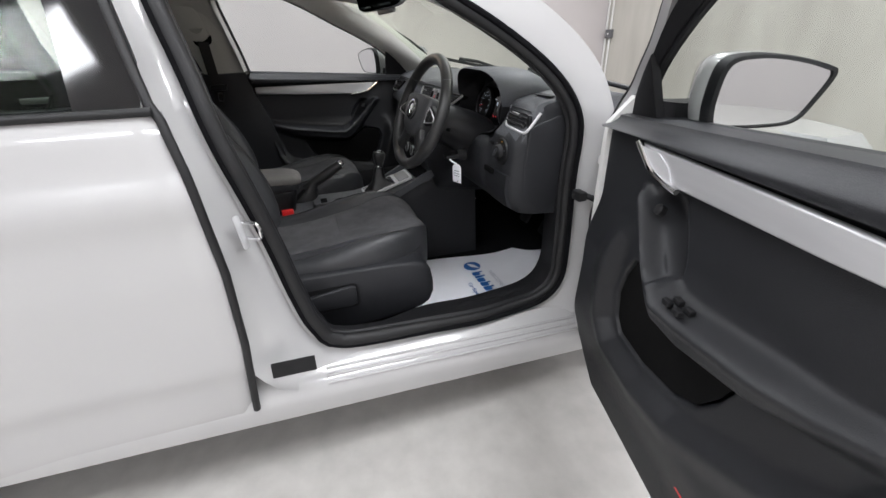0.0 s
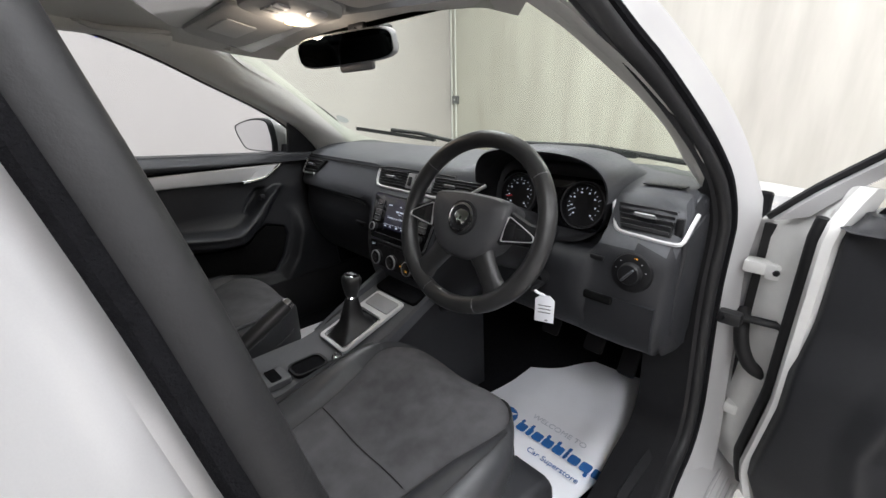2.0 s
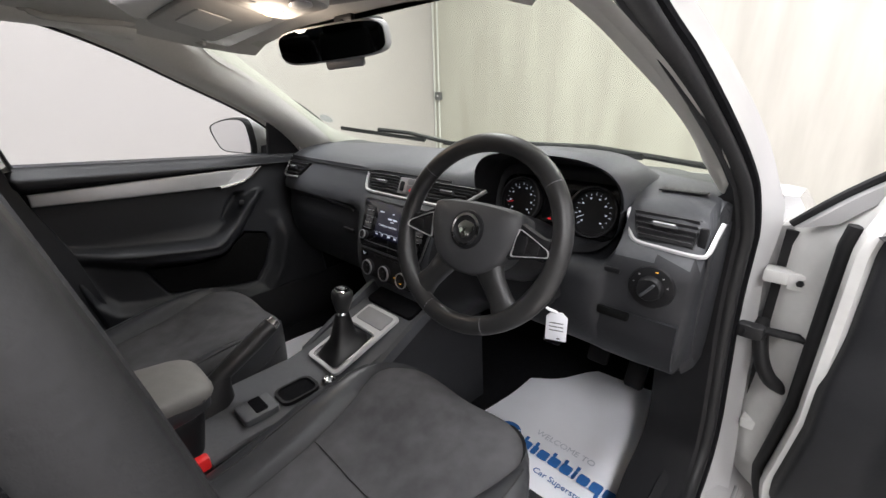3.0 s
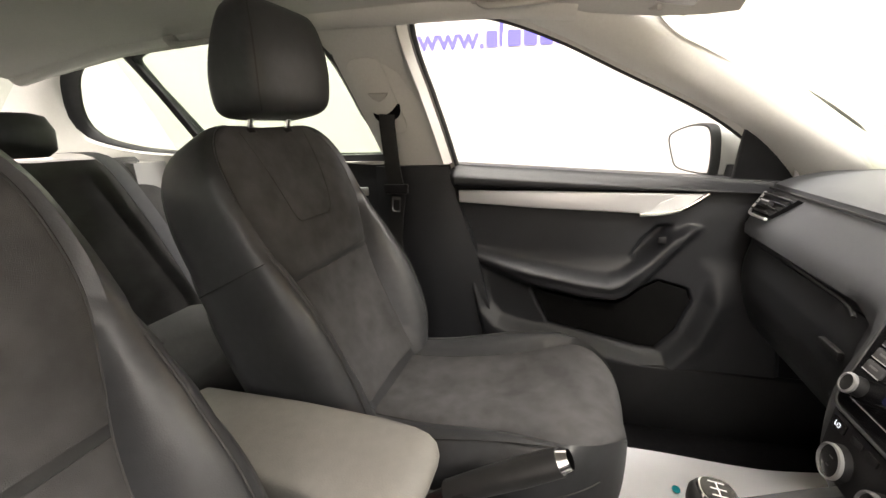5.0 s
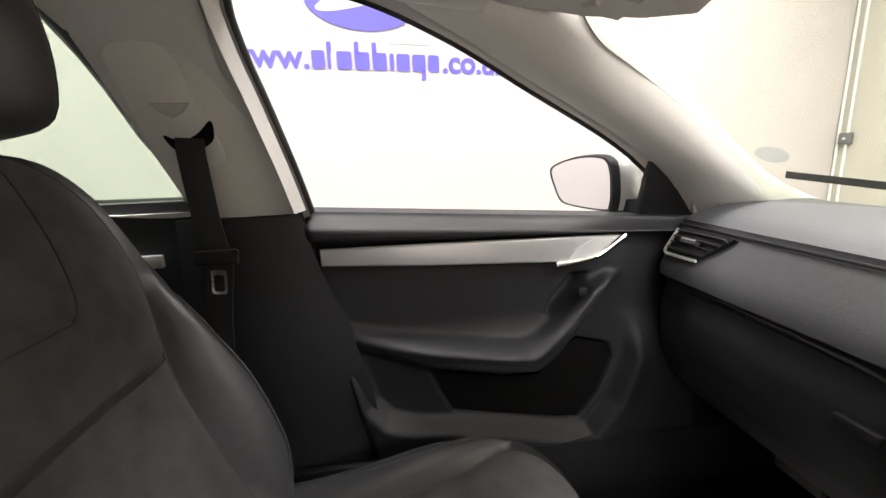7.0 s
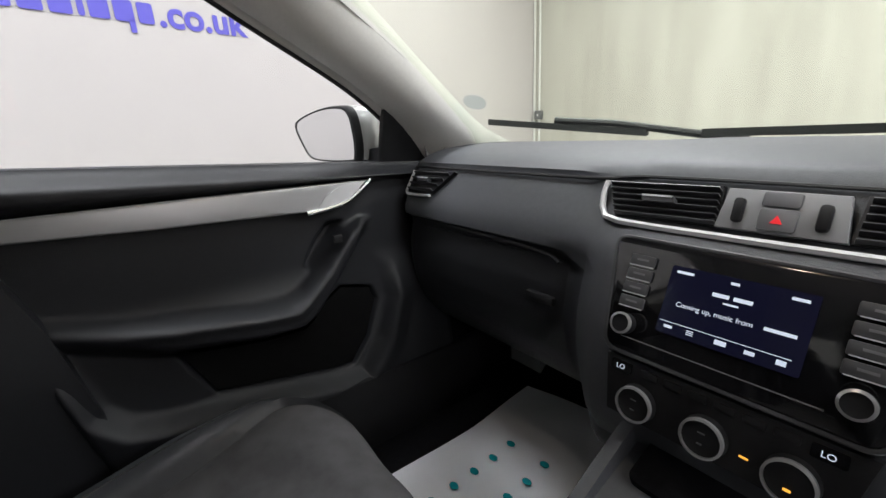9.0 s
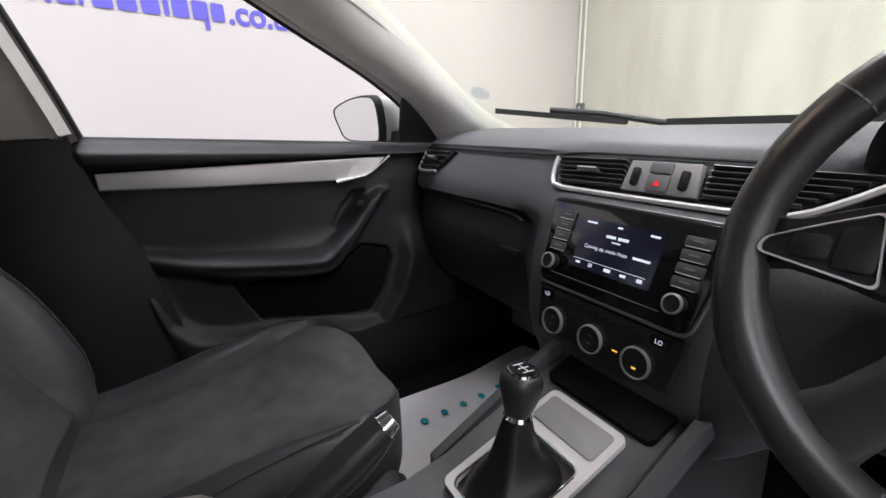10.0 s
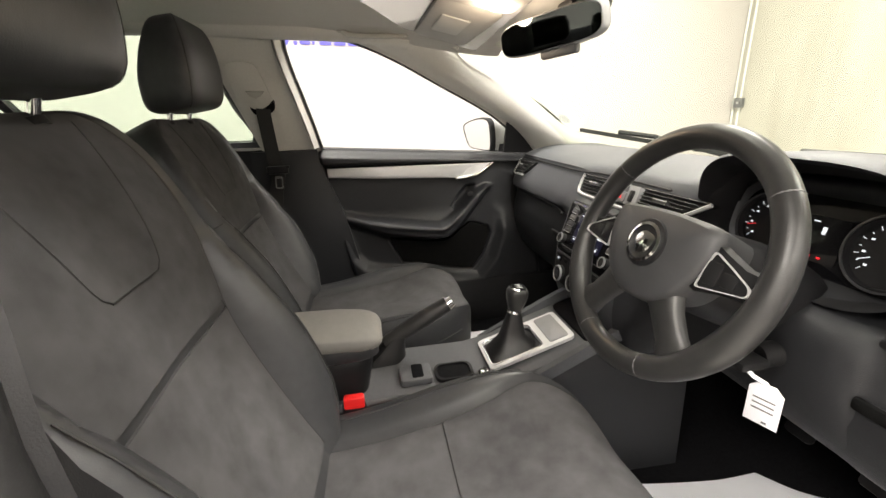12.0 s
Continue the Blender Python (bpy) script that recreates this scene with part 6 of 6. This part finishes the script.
base = Vector((0.024, 0.548, 0.556))
top = Vector((0.020, 0.566, 0.712))
boot = []
for t, w, h in ((0.0, 0.050, 0.061), (0.06, 0.048, 0.058), (0.14, 0.038, 0.044), (0.24, 0.028, 0.031), (0.38, 0.023, 0.025), (0.50, 0.019, 0.020), (0.62, 0.015, 0.016)):
    c = base.lerp(top, t)
    boot.append([(c.x + x * (1 + 0.05 * math.sin(7 * i)), c.y + y, c.z + 0.3 * y * (1 - t)) for i, (x, y) in enumerate(superring(0, 0, w, h, 24, 3.2))])
part("boot", loft(boot, True, True), M_BOOT, gl, "pleated black leather boot")
ax = (top - base).normalized()
KM = frame_at(base.lerp(top, 0.60), (1, 0, 0), ax.cross(Vector((1, 0, 0))))
part("collar", lathe([(0.016, 0), (0.018, 0.003), (0.016, 0.008)], KM, 20), M_CHROME, gl, "chrome collar")
kr = []
for h, w in ((0.006, 0.014), (0.016, 0.017), (0.03, 0.021), (0.045, 0.024), (0.056, 0.024), (0.064, 0.020), (0.066, 0.012)):
    kr.append([KM @ Vector((x, y * 1.05, h)) for x, y in superring(0, 0, w, w, 24, 2.6)])
part("knob", loft(kr, True, True), M_GRIP, gl, "black knob", 60)
part("knob_cap", loft([[KM @ Vector((x, y, h)) for x, y in superring(0, 0, w, w, 24, 2.6)] for h, w in ((0.0645, 0.0195), (0.0675, 0.018), (0.0680, 0.014))], True, True), M_CHROME, gl, "chrome shift pattern cap")
part("cap_inset", slab([(x, y) for x, y in superring(0, 0, 0.0165, 0.0165, 20, 2.6)], 0.001, KM @ pose(0, 0, 0.068), 0), M_PIANO, gl)
part("shift_pattern", bars([(-0.010, -0.0006, 0.020, 0.0012)] + [(x, -0.008, 0.0012, 0.016) for x in (-0.010, -0.0006, 0.0088)], KM @ pose(0, 0, 0.0693), 0.0004), M_SATIN, gl)

hb = thing("handbrake", "black leather handbrake lever with silver button, raised", "handbrake")
h0, h1 = Vector((-0.036, 0.245, 0.575)), Vector((-0.038, 0.405, 0.664))
part("lever", tube([h0, h0.lerp(h1, 0.3), h0.lerp(h1, 0.7), h1], [0.017, 0.0195, 0.021, 0.0195], 14), M_GRIP, hb, "black leather grip")
part("button", tube([h1, h1 + (h1 - h0).normalized() * 0.014], [0.0170, 0.0135], 12), M_CHROME, hb, "silver release button")
hr = []
for t, w, h in ((0, 0.034, 0.060), (0.3, 0.030, 0.045), (0.6, 0.024, 0.032), (1.0, 0.018, 0.020)):
    c = Vector((-0.036, 0.235, 0.528)).lerp(h0.lerp(h1, 0.22), t)
    hr.append([(c.x + x, c.y + y, c.z + 0.15 * y + 0.004 * math.sin(5 * i)) for i, (x, y) in enumerate(superring(0, 0, w, h, 20, 2.6))])
part("gaiter", loft(hr, True, True), M_BOOT, hb, "creased black leather gaiter")

# ---------- seats ----------
# rows of the cushion: y, half width, top, underside, bolster height, half width of the suede panel
CUSH = [(-0.12, 0.19, 0.533, 0.42, 0.0, 0.110), (-0.02, 0.226, 0.530, 0.40, 0.004, 0.120), (0.08, 0.240, 0.531, 0.39, 0.010, 0.127), (0.16, 0.246, 0.538, 0.385, 0.018, 0.134), (0.24, 0.248, 0.550, 0.385, 0.024, 0.143), (0.32, 0.243, 0.564, 0.385, 0.020, 0.160),
        (0.38, 0.230, 0.573, 0.39, 0.010, 0.182), (0.42, 0.212, 0.574, 0.395, 0.004, 0.188), (0.46, 0.184, 0.568, 0.40, 0.001, 0.172), (0.495, 0.146, 0.552, 0.405, 0.0, 0.136), (0.517, 0.104, 0.530, 0.42, 0.0, 0.096), (0.528, 0.062, 0.500, 0.44, 0.0, 0.055)]
# rows of the backrest: height along it, half width, front, back, bolster height, half width of the suede panel
BACK = [(0.0, 0.205, 0.020, 0.170, 0.008, 0.125), (0.08, 0.238, 0.012, 0.165, 0.052, 0.136), (0.20, 0.250, 0.008, 0.160, 0.068, 0.150), (0.30, 0.247, 0.014, 0.152, 0.050, 0.162), (0.38, 0.240, 0.030, 0.146, 0.016, 0.182), (0.45, 0.234, 0.042, 0.140, 0.002, 0.198),
        (0.52, 0.230, 0.044, 0.130, 0.0, 0.200), (0.585, 0.220, 0.038, 0.112, 0.0, 0.192), (0.63, 0.200, 0.028, 0.082, 0.0, 0.166), (0.655, 0.165, 0.015, 0.050, 0.0, 0.125), (0.665, 0.105, 0.004, 0.018, 0.0, 0.075)]
UPV, FWD = np.array((-0.43, 0.903)), np.array((0.903, 0.43))


def dense(table, n):
    v = [r[0] for r in table]
    cols = [spline([(a, r[k]) for a, r in zip(v, table)], n) for k in range(1, len(table[0]))]
    return [(cols[0][i][0], *[c[i][1] for c in cols]) for i in range(n)]


def flank(w, f, bol, hw, back, n=22):
    """Half of a padded section from the seam of the centre panel, over the bolster and round to the back: (x, height)."""
    g = w - hw
    drop = min(0.5 * (f + back), 0.035 + 0.2 * bol)
    pts = [(hw, f - 0.006), (hw + 0.10 * g, f + 0.002 + 0.30 * bol), (hw + 0.30 * g, f + 0.004 + 0.78 * bol), (hw + 0.58 * g, f + 0.001 + bol), (hw + 0.84 * g, f + 0.90 * bol - 0.10 * drop),
           (hw + 0.97 * g, f + 0.72 * bol - 0.55 * drop), (w, f + 0.5 * bol - 1.15 * drop), (w * 0.995, f - 0.55 * (f + back)), (w * 0.97, -0.86 * back + 0.1 * f), (w * 0.88, -0.97 * back), (w * 0.5, -back), (0.0, -back)]
    return [tuple(p) for p in spline(pts, n)]


def crown(x, f, hw):
    """The centre panel, hollowed a little and rolled in at its seams."""
    u = min(1.0, abs(x) / hw)
    return f - 0.008 * (1 - step(0.0, 0.8, u)) - 0.006 * step(0.93, 1.0, u)


def section(w, f, bol, hw, back):
    right = flank(w, f, bol, hw, back)
    mid = [(x, crown(x, f, hw) - 0.004) for x in np.linspace(-hw, hw, 15)[1:-1]]
    return mid + right + [(-x, d) for x, d in right[::-1][1:]]


def front_seat(cx, cy, cz, label, driver):
    seat = thing("front_seat", label, "seat", "front seats", (cx, cy, 0))
    B0 = np.array((0.015, 0.515))
    place = lambda s_, d, x: (x, B0[0] + UPV[0] * s_ + FWD[0] * d, B0[1] + UPV[1] * s_ + FWD[1] * d + cz)
    # cushion: leather body, suede panel that widens to the front edge and wraps over it
    rings = []
    for y, w, zt, zb, bol, hw in dense(CUSH, 34):
        mid = (zt + zb) / 2
        rings.append([(x, y, mid + d + cz) for x, d in section(w, zt - mid, bol, hw, mid - zb)])
    part("cushion", loft(rings, True, True), M_LEATHER, seat, "black leather seat cushion with raised side bolsters", 70)
    crow = dense(CUSH, 60)
    inner = crow[5:]
    rows = [[(x, y, crown(x, zt, hw) + cz + 0.002) for x in np.linspace(-hw, hw, 21)] for y, w, zt, zb, bol, hw in inner]
    part("cushion_insert", shell(rows, [[(x, y - 0.003, z - 0.012) for x, y, z in r] for r in rows]), M_FABRIC, seat, "charcoal suede-like centre panel", 60)
    for sx in (-1, 1):
        part("seam", tube([(sx * (r[5] + 0.001), r[0], r[2] + cz - 0.004) for r in inner], 0.0016, 5), M_PIPING, seat)
        part("bolster_seam", tube([(sx * (r[5] + 0.60 * (r[1] - r[5])), r[0], r[2] + r[4] + cz + 0.0015) for r in crow[8:44]], 0.0014, 5), M_PIPING, seat)
        part("side_seam", tube([(sx * (r[1] + 0.0005), r[0], (r[2] + r[3]) / 2 + cz + 0.020) for r in crow[6:50]], 0.0016, 5), M_PIPING, seat)
    nearc = lambda y: min(crow, key=lambda r: abs(r[0] - y))
    if driver:
        r = nearc(0.232)
        part("seam", tube([(x, 0.232, crown(x, r[2], r[5]) + cz + 0.0025) for x in np.linspace(-0.135, 0.135, 13)], 0.0013, 5), M_PIPING, seat)
    # backrest: leather body, two suede panels that meet at a cross seam
    rings = []
    for s_, w, f, b, bol, hw in dense(BACK, 44):
        rings.append([place(s_, d, x) for x, d in section(w, f, bol, hw, b)])
    part("backrest", loft(rings, True, True), M_LEATHER, seat, "black leather backrest with side bolsters", 70)
    brow = dense(BACK, 120)
    near = lambda s_: min(brow, key=lambda r: abs(r[0] - s_))
    front = lambda s_, x: crown(x, near(s_)[2], near(s_)[5])
    for lo, hi, name in ((0.03, 0.3325, "lower_insert"), (0.3335, 0.662, "upper_insert")):
        sel = [r for r in brow if lo <= r[0] <= hi]
        rows = []
        for r in sel:
            roll = 0.0025 * step(0.006, 0.0, min(r[0] - lo, hi - r[0]))
            rows.append([place(r[0], crown(x, r[2], r[5]) + 0.002 - roll, x) for x in np.linspace(-r[5], r[5], 23)])
        part(name, shell(rows, [[(x, y - 0.009, z - 0.004) for x, y, z in q] for q in rows]), M_FABRIC, seat, "charcoal suede-like back panel", 60)
    for sx in (-1, 1):
        part("seam", tube([place(r[0], r[2] - 0.004, sx * (r[5] + 0.001)) for r in brow[6:116]], 0.0016, 5), M_PIPING, seat)
        part("bolster_seam", tube([place(r[0], r[2] + r[4] + 0.0015, sx * (r[5] + 0.60 * (r[1] - r[5]))) for r in brow[8:66]], 0.0014, 5), M_PIPING, seat)
        vline = [(0.640, 0.105), (0.59, 0.098), (0.53, 0.088), (0.475, 0.076), (0.448, 0.066), (0.437, 0.052)]
        part("seam", tube([place(q, front(q, x) + 0.0022, sx * x) for q, x in spline(vline, 14)], 0.0014, 5), M_PIPING, seat)
        r = near(0.385)
        part("side_seam", tube([place(0.385, d + 0.0006 * (1 if d > 0 else 0), sx * (x + 0.0006)) for x, d in flank(r[1], r[2], r[4], r[5], r[3])[3:15]], 0.0015, 5), M_PIPING, seat)
    part("seam", tube([place(0.437, front(0.437, x) + 0.0022, x) for x in np.linspace(-0.054, 0.054, 9)], 0.0014, 5), M_PIPING, seat)
    # headrest: a deep block with a flat front face between two seams
    hrings = []
    shape = [(0.0, 0.098, 0.030, -0.038), (0.004, 0.112, 0.044, -0.052), (0.012, 0.122, 0.052, -0.060), (0.03, 0.131, 0.060, -0.066), (0.08, 0.134, 0.064, -0.066), (0.13, 0.130, 0.060, -0.054), (0.17, 0.122, 0.050, -0.038), (0.195, 0.112, 0.040, -0.026), (0.207, 0.098, 0.030, -0.016), (0.212, 0.080, 0.020, -0.006)]
    for t, w, fr, bk in dense(shape, 22):
        cyy, dd = -0.205 + (fr + bk) / 2, (fr - bk) / 2
        hrings.append([(x, cyy + y, 1.138 + t + cz + 0.16 * y) for x, y in superring(0, 0, w, dd, 44, 5.5)])
    head = part("headrest", loft(hrings, True, True), M_LEATHER, seat, "black leather headrest", 60)
    for sx in (-1, 1):
        part("post", tube([(sx * 0.062, -0.248, 1.075 + cz), (sx * 0.062, -0.225, 1.16 + cz)], 0.0065, 10), M_CHROME, head, "chrome headrest post")
        part("post_sleeve", lathe([(0.020, 0), (0.018, 0.010), (0.010, 0.012)], pose(sx * 0.062, -0.243, 1.103 + cz, 16), 16), M_BLACKTRIM, head)
        part("headrest_seam", tube([r[5 if sx > 0 else 17] for r in hrings[1:]], 0.0014, 5), M_PIPING, head)
    # base, side cover, levers
    part("seat_base", loft([[(x, y, z) for x, y in superring(0, 0.2, w, l, 24, 6)] for z, w, l in ((0.27, 0.20, 0.24), (0.36, 0.215, 0.27), (0.42, 0.22, 0.28))], True, True), M_BLACKTRIM, seat, "black seat base")
    for sx in (-1, 1):
        part("seat_rail", box(sx * 0.19, 0.2, 0.262, 0.04, 0.60, 0.03, 0.006), M_BLACKTRIM, seat)
        skirt = spline([(-0.10, 0.36), (-0.09, 0.46), (0.02, 0.485), (0.18, 0.482), (0.32, 0.478), (0.43, 0.470), (0.475, 0.45), (0.488, 0.40), (0.475, 0.352), (0.42, 0.330), (0.26, 0.312), (0.08, 0.318), (-0.06, 0.330)], 44, True)
        wide = 0.019 if driver and sx > 0 else 0.0
        skirt = [p + np.array((0.0, wide * 1.6 * step(0.40, 0.47, p[1]))) for p in skirt]
        c0 = np.mean(skirt, axis=0)
        cover = part("side_cover", loft([[(sx * x, *(c0 + (p - c0) * k)[:1], (c0 + (p - c0) * k)[1] + cz) for p in skirt] for x, k in ((0.190, 1.0), (0.236 + wide, 1.0), (0.247 + wide, 0.975), (0.251 + wide, 0.92))], True, True), M_HARD, seat, "black plastic seat side cover", 50)
        if driver and sx > 0:
            side = Matrix(((0, 0, 1, 0.270), (1, 0, 0, 0.03), (0, 1, 0, cz + 0.022), (0, 0, 0, 1)))
            # flat dark plate paints the shade of the recess round the lever
            part("lever_recess", slab(rounded(0.235, 0.082, 0.018, 4, 0.10, 0.408), 0.002, side, 0), M_BLACKTRIM, cover)
            part("height_lever", slab([(0.02, 0.386), (0.19, 0.378), (0.207, 0.386), (0.207, 0.440), (0.195, 0.447), (0.07, 0.432), (0.02, 0.424)], 0.014, side @ pose(0, 0, 0.002), 0.005, 3), M_HARD, cover, "dark height lever")
            part("recline_wheel", lathe([(0.035, 0), (0.033, 0.018), (0.028, 0.022)], pose(0.270, -0.03, 0.45, 0, 90), 24), M_BLACKTRIM, cover)
    return seat


front_seat(-0.36, 0.0, 0.0, "black leather and suede passenger seat beside the closed door", False)
front_seat(0.385, 0.105, 0.01, "black leather and suede driver's seat, worn side bolster", True)

# rear bench
M_BENCH = mat("dark_bench_fabric", (0.040, 0.039, 0.039), 0.9, spec=0.15, vary=0.4, bump=0.4, bump_scale=1200, scale=14, sheen=0.2, large=6)
M_BELTGREY = mat("grey_webbing", (0.10, 0.10, 0.11), 0.6, vary=0.1, bump=0.4, bump_scale=900)
bench = thing("bench_seat", "charcoal fabric and leather rear bench seat", "seat")
part("bench_cushion", loft([[(x, -0.66 + y, z + zz) for x, y in superring(0, 0, w, l, 36, 7)] for z, w, l, zz in ((0.30, 0.66, 0.25, 0), (0.45, 0.67, 0.27, 0), (0.52, 0.66, 0.26, 0), (0.545, 0.62, 0.22, 0))], True, True), M_BENCH, bench, "charcoal bench cushion", 60)
for x0, w in ((-0.445, 0.285), (0.0, 0.155), (0.445, 0.285)):
    part("bench_back", loft([[(x0 + x, -0.91 - 0.33 * (z - 0.5) + y, z) for x, y in superring(0, 0, w * k, t, 28, 5)] for z, k, t in ((0.48, 0.97, 0.07), (0.62, 1.0, 0.085), (0.85, 1.0, 0.075), (1.0, 0.96, 0.06), (1.05, 0.85, 0.035))], True, True), M_BENCH, bench, "charcoal bench backrest", 60)
    part("bench_headrest", loft([[(x0 * 0.78 + x, -1.10 + y, z - (0.0 if x0 else 0.035)) for x, y in superring(0, 0, w2 * 0.9, t, 28, 4)] for z, w2, t in ((1.065, 0.10, 0.03), (1.085, 0.125, 0.05), (1.14, 0.13, 0.055), (1.18, 0.115, 0.04), (1.19, 0.08, 0.02))], True, True), M_LEATHER, bench, "black leather rear headrest", 60)
for sx in (-1, 1):
    rb = thing("seat_belt", "grey rear seat belt lying over the bench backrest", "seat belt", "seat belts")
    rp = spline([(sx * 0.50, -1.13, 1.075), (sx * 0.52, -0.985, 1.055), (sx * 0.55, -0.895, 0.90), (sx * 0.59, -0.845, 0.72), (sx * 0.62, -0.81, 0.58)], 20)
    part("webbing", loft([[(p[0] - 0.024, p[1], p[2]), (p[0] + 0.024, p[1], p[2]), (p[0] + 0.024, p[1] - 0.002, p[2] - 0.001), (p[0] - 0.024, p[1] - 0.002, p[2] - 0.001)] for p in rp], True, True), M_BELTGREY, rb, "grey belt webbing")
solo("parcel_shelf", box(0, -1.45, 1.03, 1.34, 0.70, 0.02, 0.006), M_CARPET, "dark parcel shelf behind the rear seat", "shelf")

# ---------- belts ----------
def belt(s):
    b = thing("seat_belt", "black seat belt hanging from the pale centre pillar", "seat belt", "seat belts")
    pts = [(0.659, -0.088, 1.148), (0.652, -0.087, 1.135), (0.652, -0.084, 1.08), (0.652, -0.078, 1.0), (0.655, -0.070, 0.93), (0.690, -0.10, 0.80), (0.705, -0.12, 0.5), (0.735, -0.12, 0.32)]
    P = spline(pts, 30)
    part("webbing", loft([[(s * x, y - 0.023, z), (s * (x - 0.001), y + 0.023, z - 0.004), (s * (x + 0.0015), y + 0.023, z - 0.004), (s * (x + 0.0025), y - 0.023, z)] for x, y, z in P], True, True), M_BELT, b, "black belt webbing")
    part("tongue", box(s * 0.640, -0.066, 0.945, 0.014, 0.072, 0.028, 0.007), M_BLACKTRIM, b, "black belt tongue")
    fr = frame_at((s * 0.636, -0.066, 0.903), (0, 1, -0.08), (0, 0.05, 1))
    part("latch_plate", ring_plate(rounded(0.026, 0.044, 0.006), rounded(0.017, 0.030, 0.004, 5, 0, -0.002), 0.0025, fr), M_CHROME, b, "bright steel latch plate")
    part("belt_stop", lathe([(0.006, 0), (0.006, 0.006)], pose(s * 0.628, -0.03, 0.955, 0, -90 * s), 10), M_BLACKTRIM, b)
    return b


belt(-1)
belt(1)
for x, y in ((0.124, 0.168), (-0.125, 0.06)):
    bk = thing("belt_buckle", "black belt buckle with red release button beside console", "belt buckle", "belt buckles")
    part("stalk", box(x, y, 0.47, 0.028, 0.05, 0.12, 0.008), M_BLACKTRIM, bk)
    part("red_button", box(x + 0.001, y, 0.534, 0.022, 0.044, 0.034, 0.005), M_RED, bk, "red release button")

# ---------- mats, pedals ----------
def paper(name, cx0, cy0, w, l, lift, label, z=0.252, turn=0.0):
    nx, ny = 24, 30
    rows = []
    for j in range(ny):
        v = j / (ny - 1)
        row = []
        for i in range(nx):
            u = i / (nx - 1)
            zz = z + lift * step(0.62, 1.05, v) * (0.35 + 0.65 * u) + 0.003 * math.sin(9 * u + 5 * v) * math.sin(7 * v)
            p = Matrix.Rotation(radians(turn), 3, "Z") @ Vector(((u - 0.5) * w, (v - 0.5) * l, 0))
            row.append((cx0 + p.x, cy0 + p.y, zz))
        rows.append(row)
    t = thing(name, label, "paper mat", "floor mats")
    part("sheet", shell(rows, [[(x, y, z2 - 0.0015) for x, y, z2 in r] for r in rows]), M_PAPER, t, "white paper sheet", 60)
    return t


pm = paper("paper_mat", 0.425, 0.885, 0.41, 0.62, 0.125, "white paper floor mat with blue dealer print", 0.252, -8.0)
PM = pose(0.490, 0.874, 0.2580, 0, 0, 0)
part("print", words("WELCOME TO", 0.026, PM @ pose(-0.105, 0.034, 0), 0.0006), M_PALEINK, pm, "pale WELCOME TO print")
part("print", words("Car Superstore", 0.024, PM @ pose(-0.045, -0.080, 0), 0.0006), M_BLUE, pm, "blue Car Superstore print")
for x, y, w, h in ((-0.116, -0.035, 0.028, 0.045), (-0.083, -0.035, 0.015, 0.041), (-0.063, -0.035, 0.028, 0.031), (-0.030, -0.035, 0.028, 0.045), (0.003, -0.035, 0.028, 0.045), (0.036, -0.035, 0.009, 0.043), (0.050, -0.035, 0.028, 0.031), (0.083, -0.047, 0.028, 0.043), (0.116, -0.035, 0.026, 0.031)):
    part("letter_block", slab(rounded(w, min(h, 0.031), 0.006, 3, x + w / 2, y + 0.0155 + (0.012 if y < -0.04 else 0)), 0.0006, PM, 0), M_BLUE, pm)
    if h > 0.032:
        part("letter_stem", slab(rounded(0.009, 0.014, 0.002, 2, x + (0.0235 if y < -0.04 else 0.0045), y + (0.006 if y < -0.04 else 0.038)), 0.0006, PM, 0), M_BLUE, pm)
part("round_emblem", slab([(-0.168 + 0.036 * math.cos(a), -0.010 + 0.036 * math.sin(a)) for a in [k * math.pi / 16 for k in range(32)]], 0.0006, PM, 0), M_BLUE, pm, "round blue emblem")
part("emblem_stripe", slab([(-0.195, -0.025), (-0.161, -0.017), (-0.143, 0.009), (-0.141, 0.013), (-0.175, 0.001)], 0.0006, PM @ pose(0, 0, 0.0008), 0), M_PAPER, pm)
pp = paper("paper_mat", -0.405, 0.80, 0.385, 0.62, 0.10, "white paper floor mat with teal shoe-sole dots")
for r, count in ((0, 5), (1, 4)):
    for k in range(count):
        c = (-0.474 + 0.098 * r - 0.002 * k, 0.672 + 0.062 * k + 0.070 * r)
        lift = 0.10 * step(0.62, 1.05, (c[1] - 0.49) / 0.62) * (0.35 + 0.65 * (c[0] + 0.5975) / 0.385)
        part("sole_mark", slab([(c[0] + 0.012 * math.cos(a), c[1] + 0.009 * math.sin(a)) for a in [j * math.pi / 6 for j in range(12)]], 0.0006, pose(0, 0, 0.2575 + lift), 0), M_TEAL, pp, "teal printed mark")
for x, w in ((0.30, 0.06), (0.45, 0.06), (0.56, 0.05)):
    pd = thing("pedal", "black rubber car pedal", "pedal", "pedals")
    fm = frame_at((x, 1.13, 0.44), (1, 0, 0), (0, 0.5, 1))
    part("pad", slab(rounded(w, 0.055 if w > 0.055 else 0.11, 0.01), 0.014, fm, 0.004), M_SEAL, pd)
    part("pedal_arm", tube([fm @ Vector((0, 0, 0)), Vector((x, 1.21, 0.53)), Vector((x, 1.25, 0.66))], 0.009, 8), M_BLACKTRIM, pd)
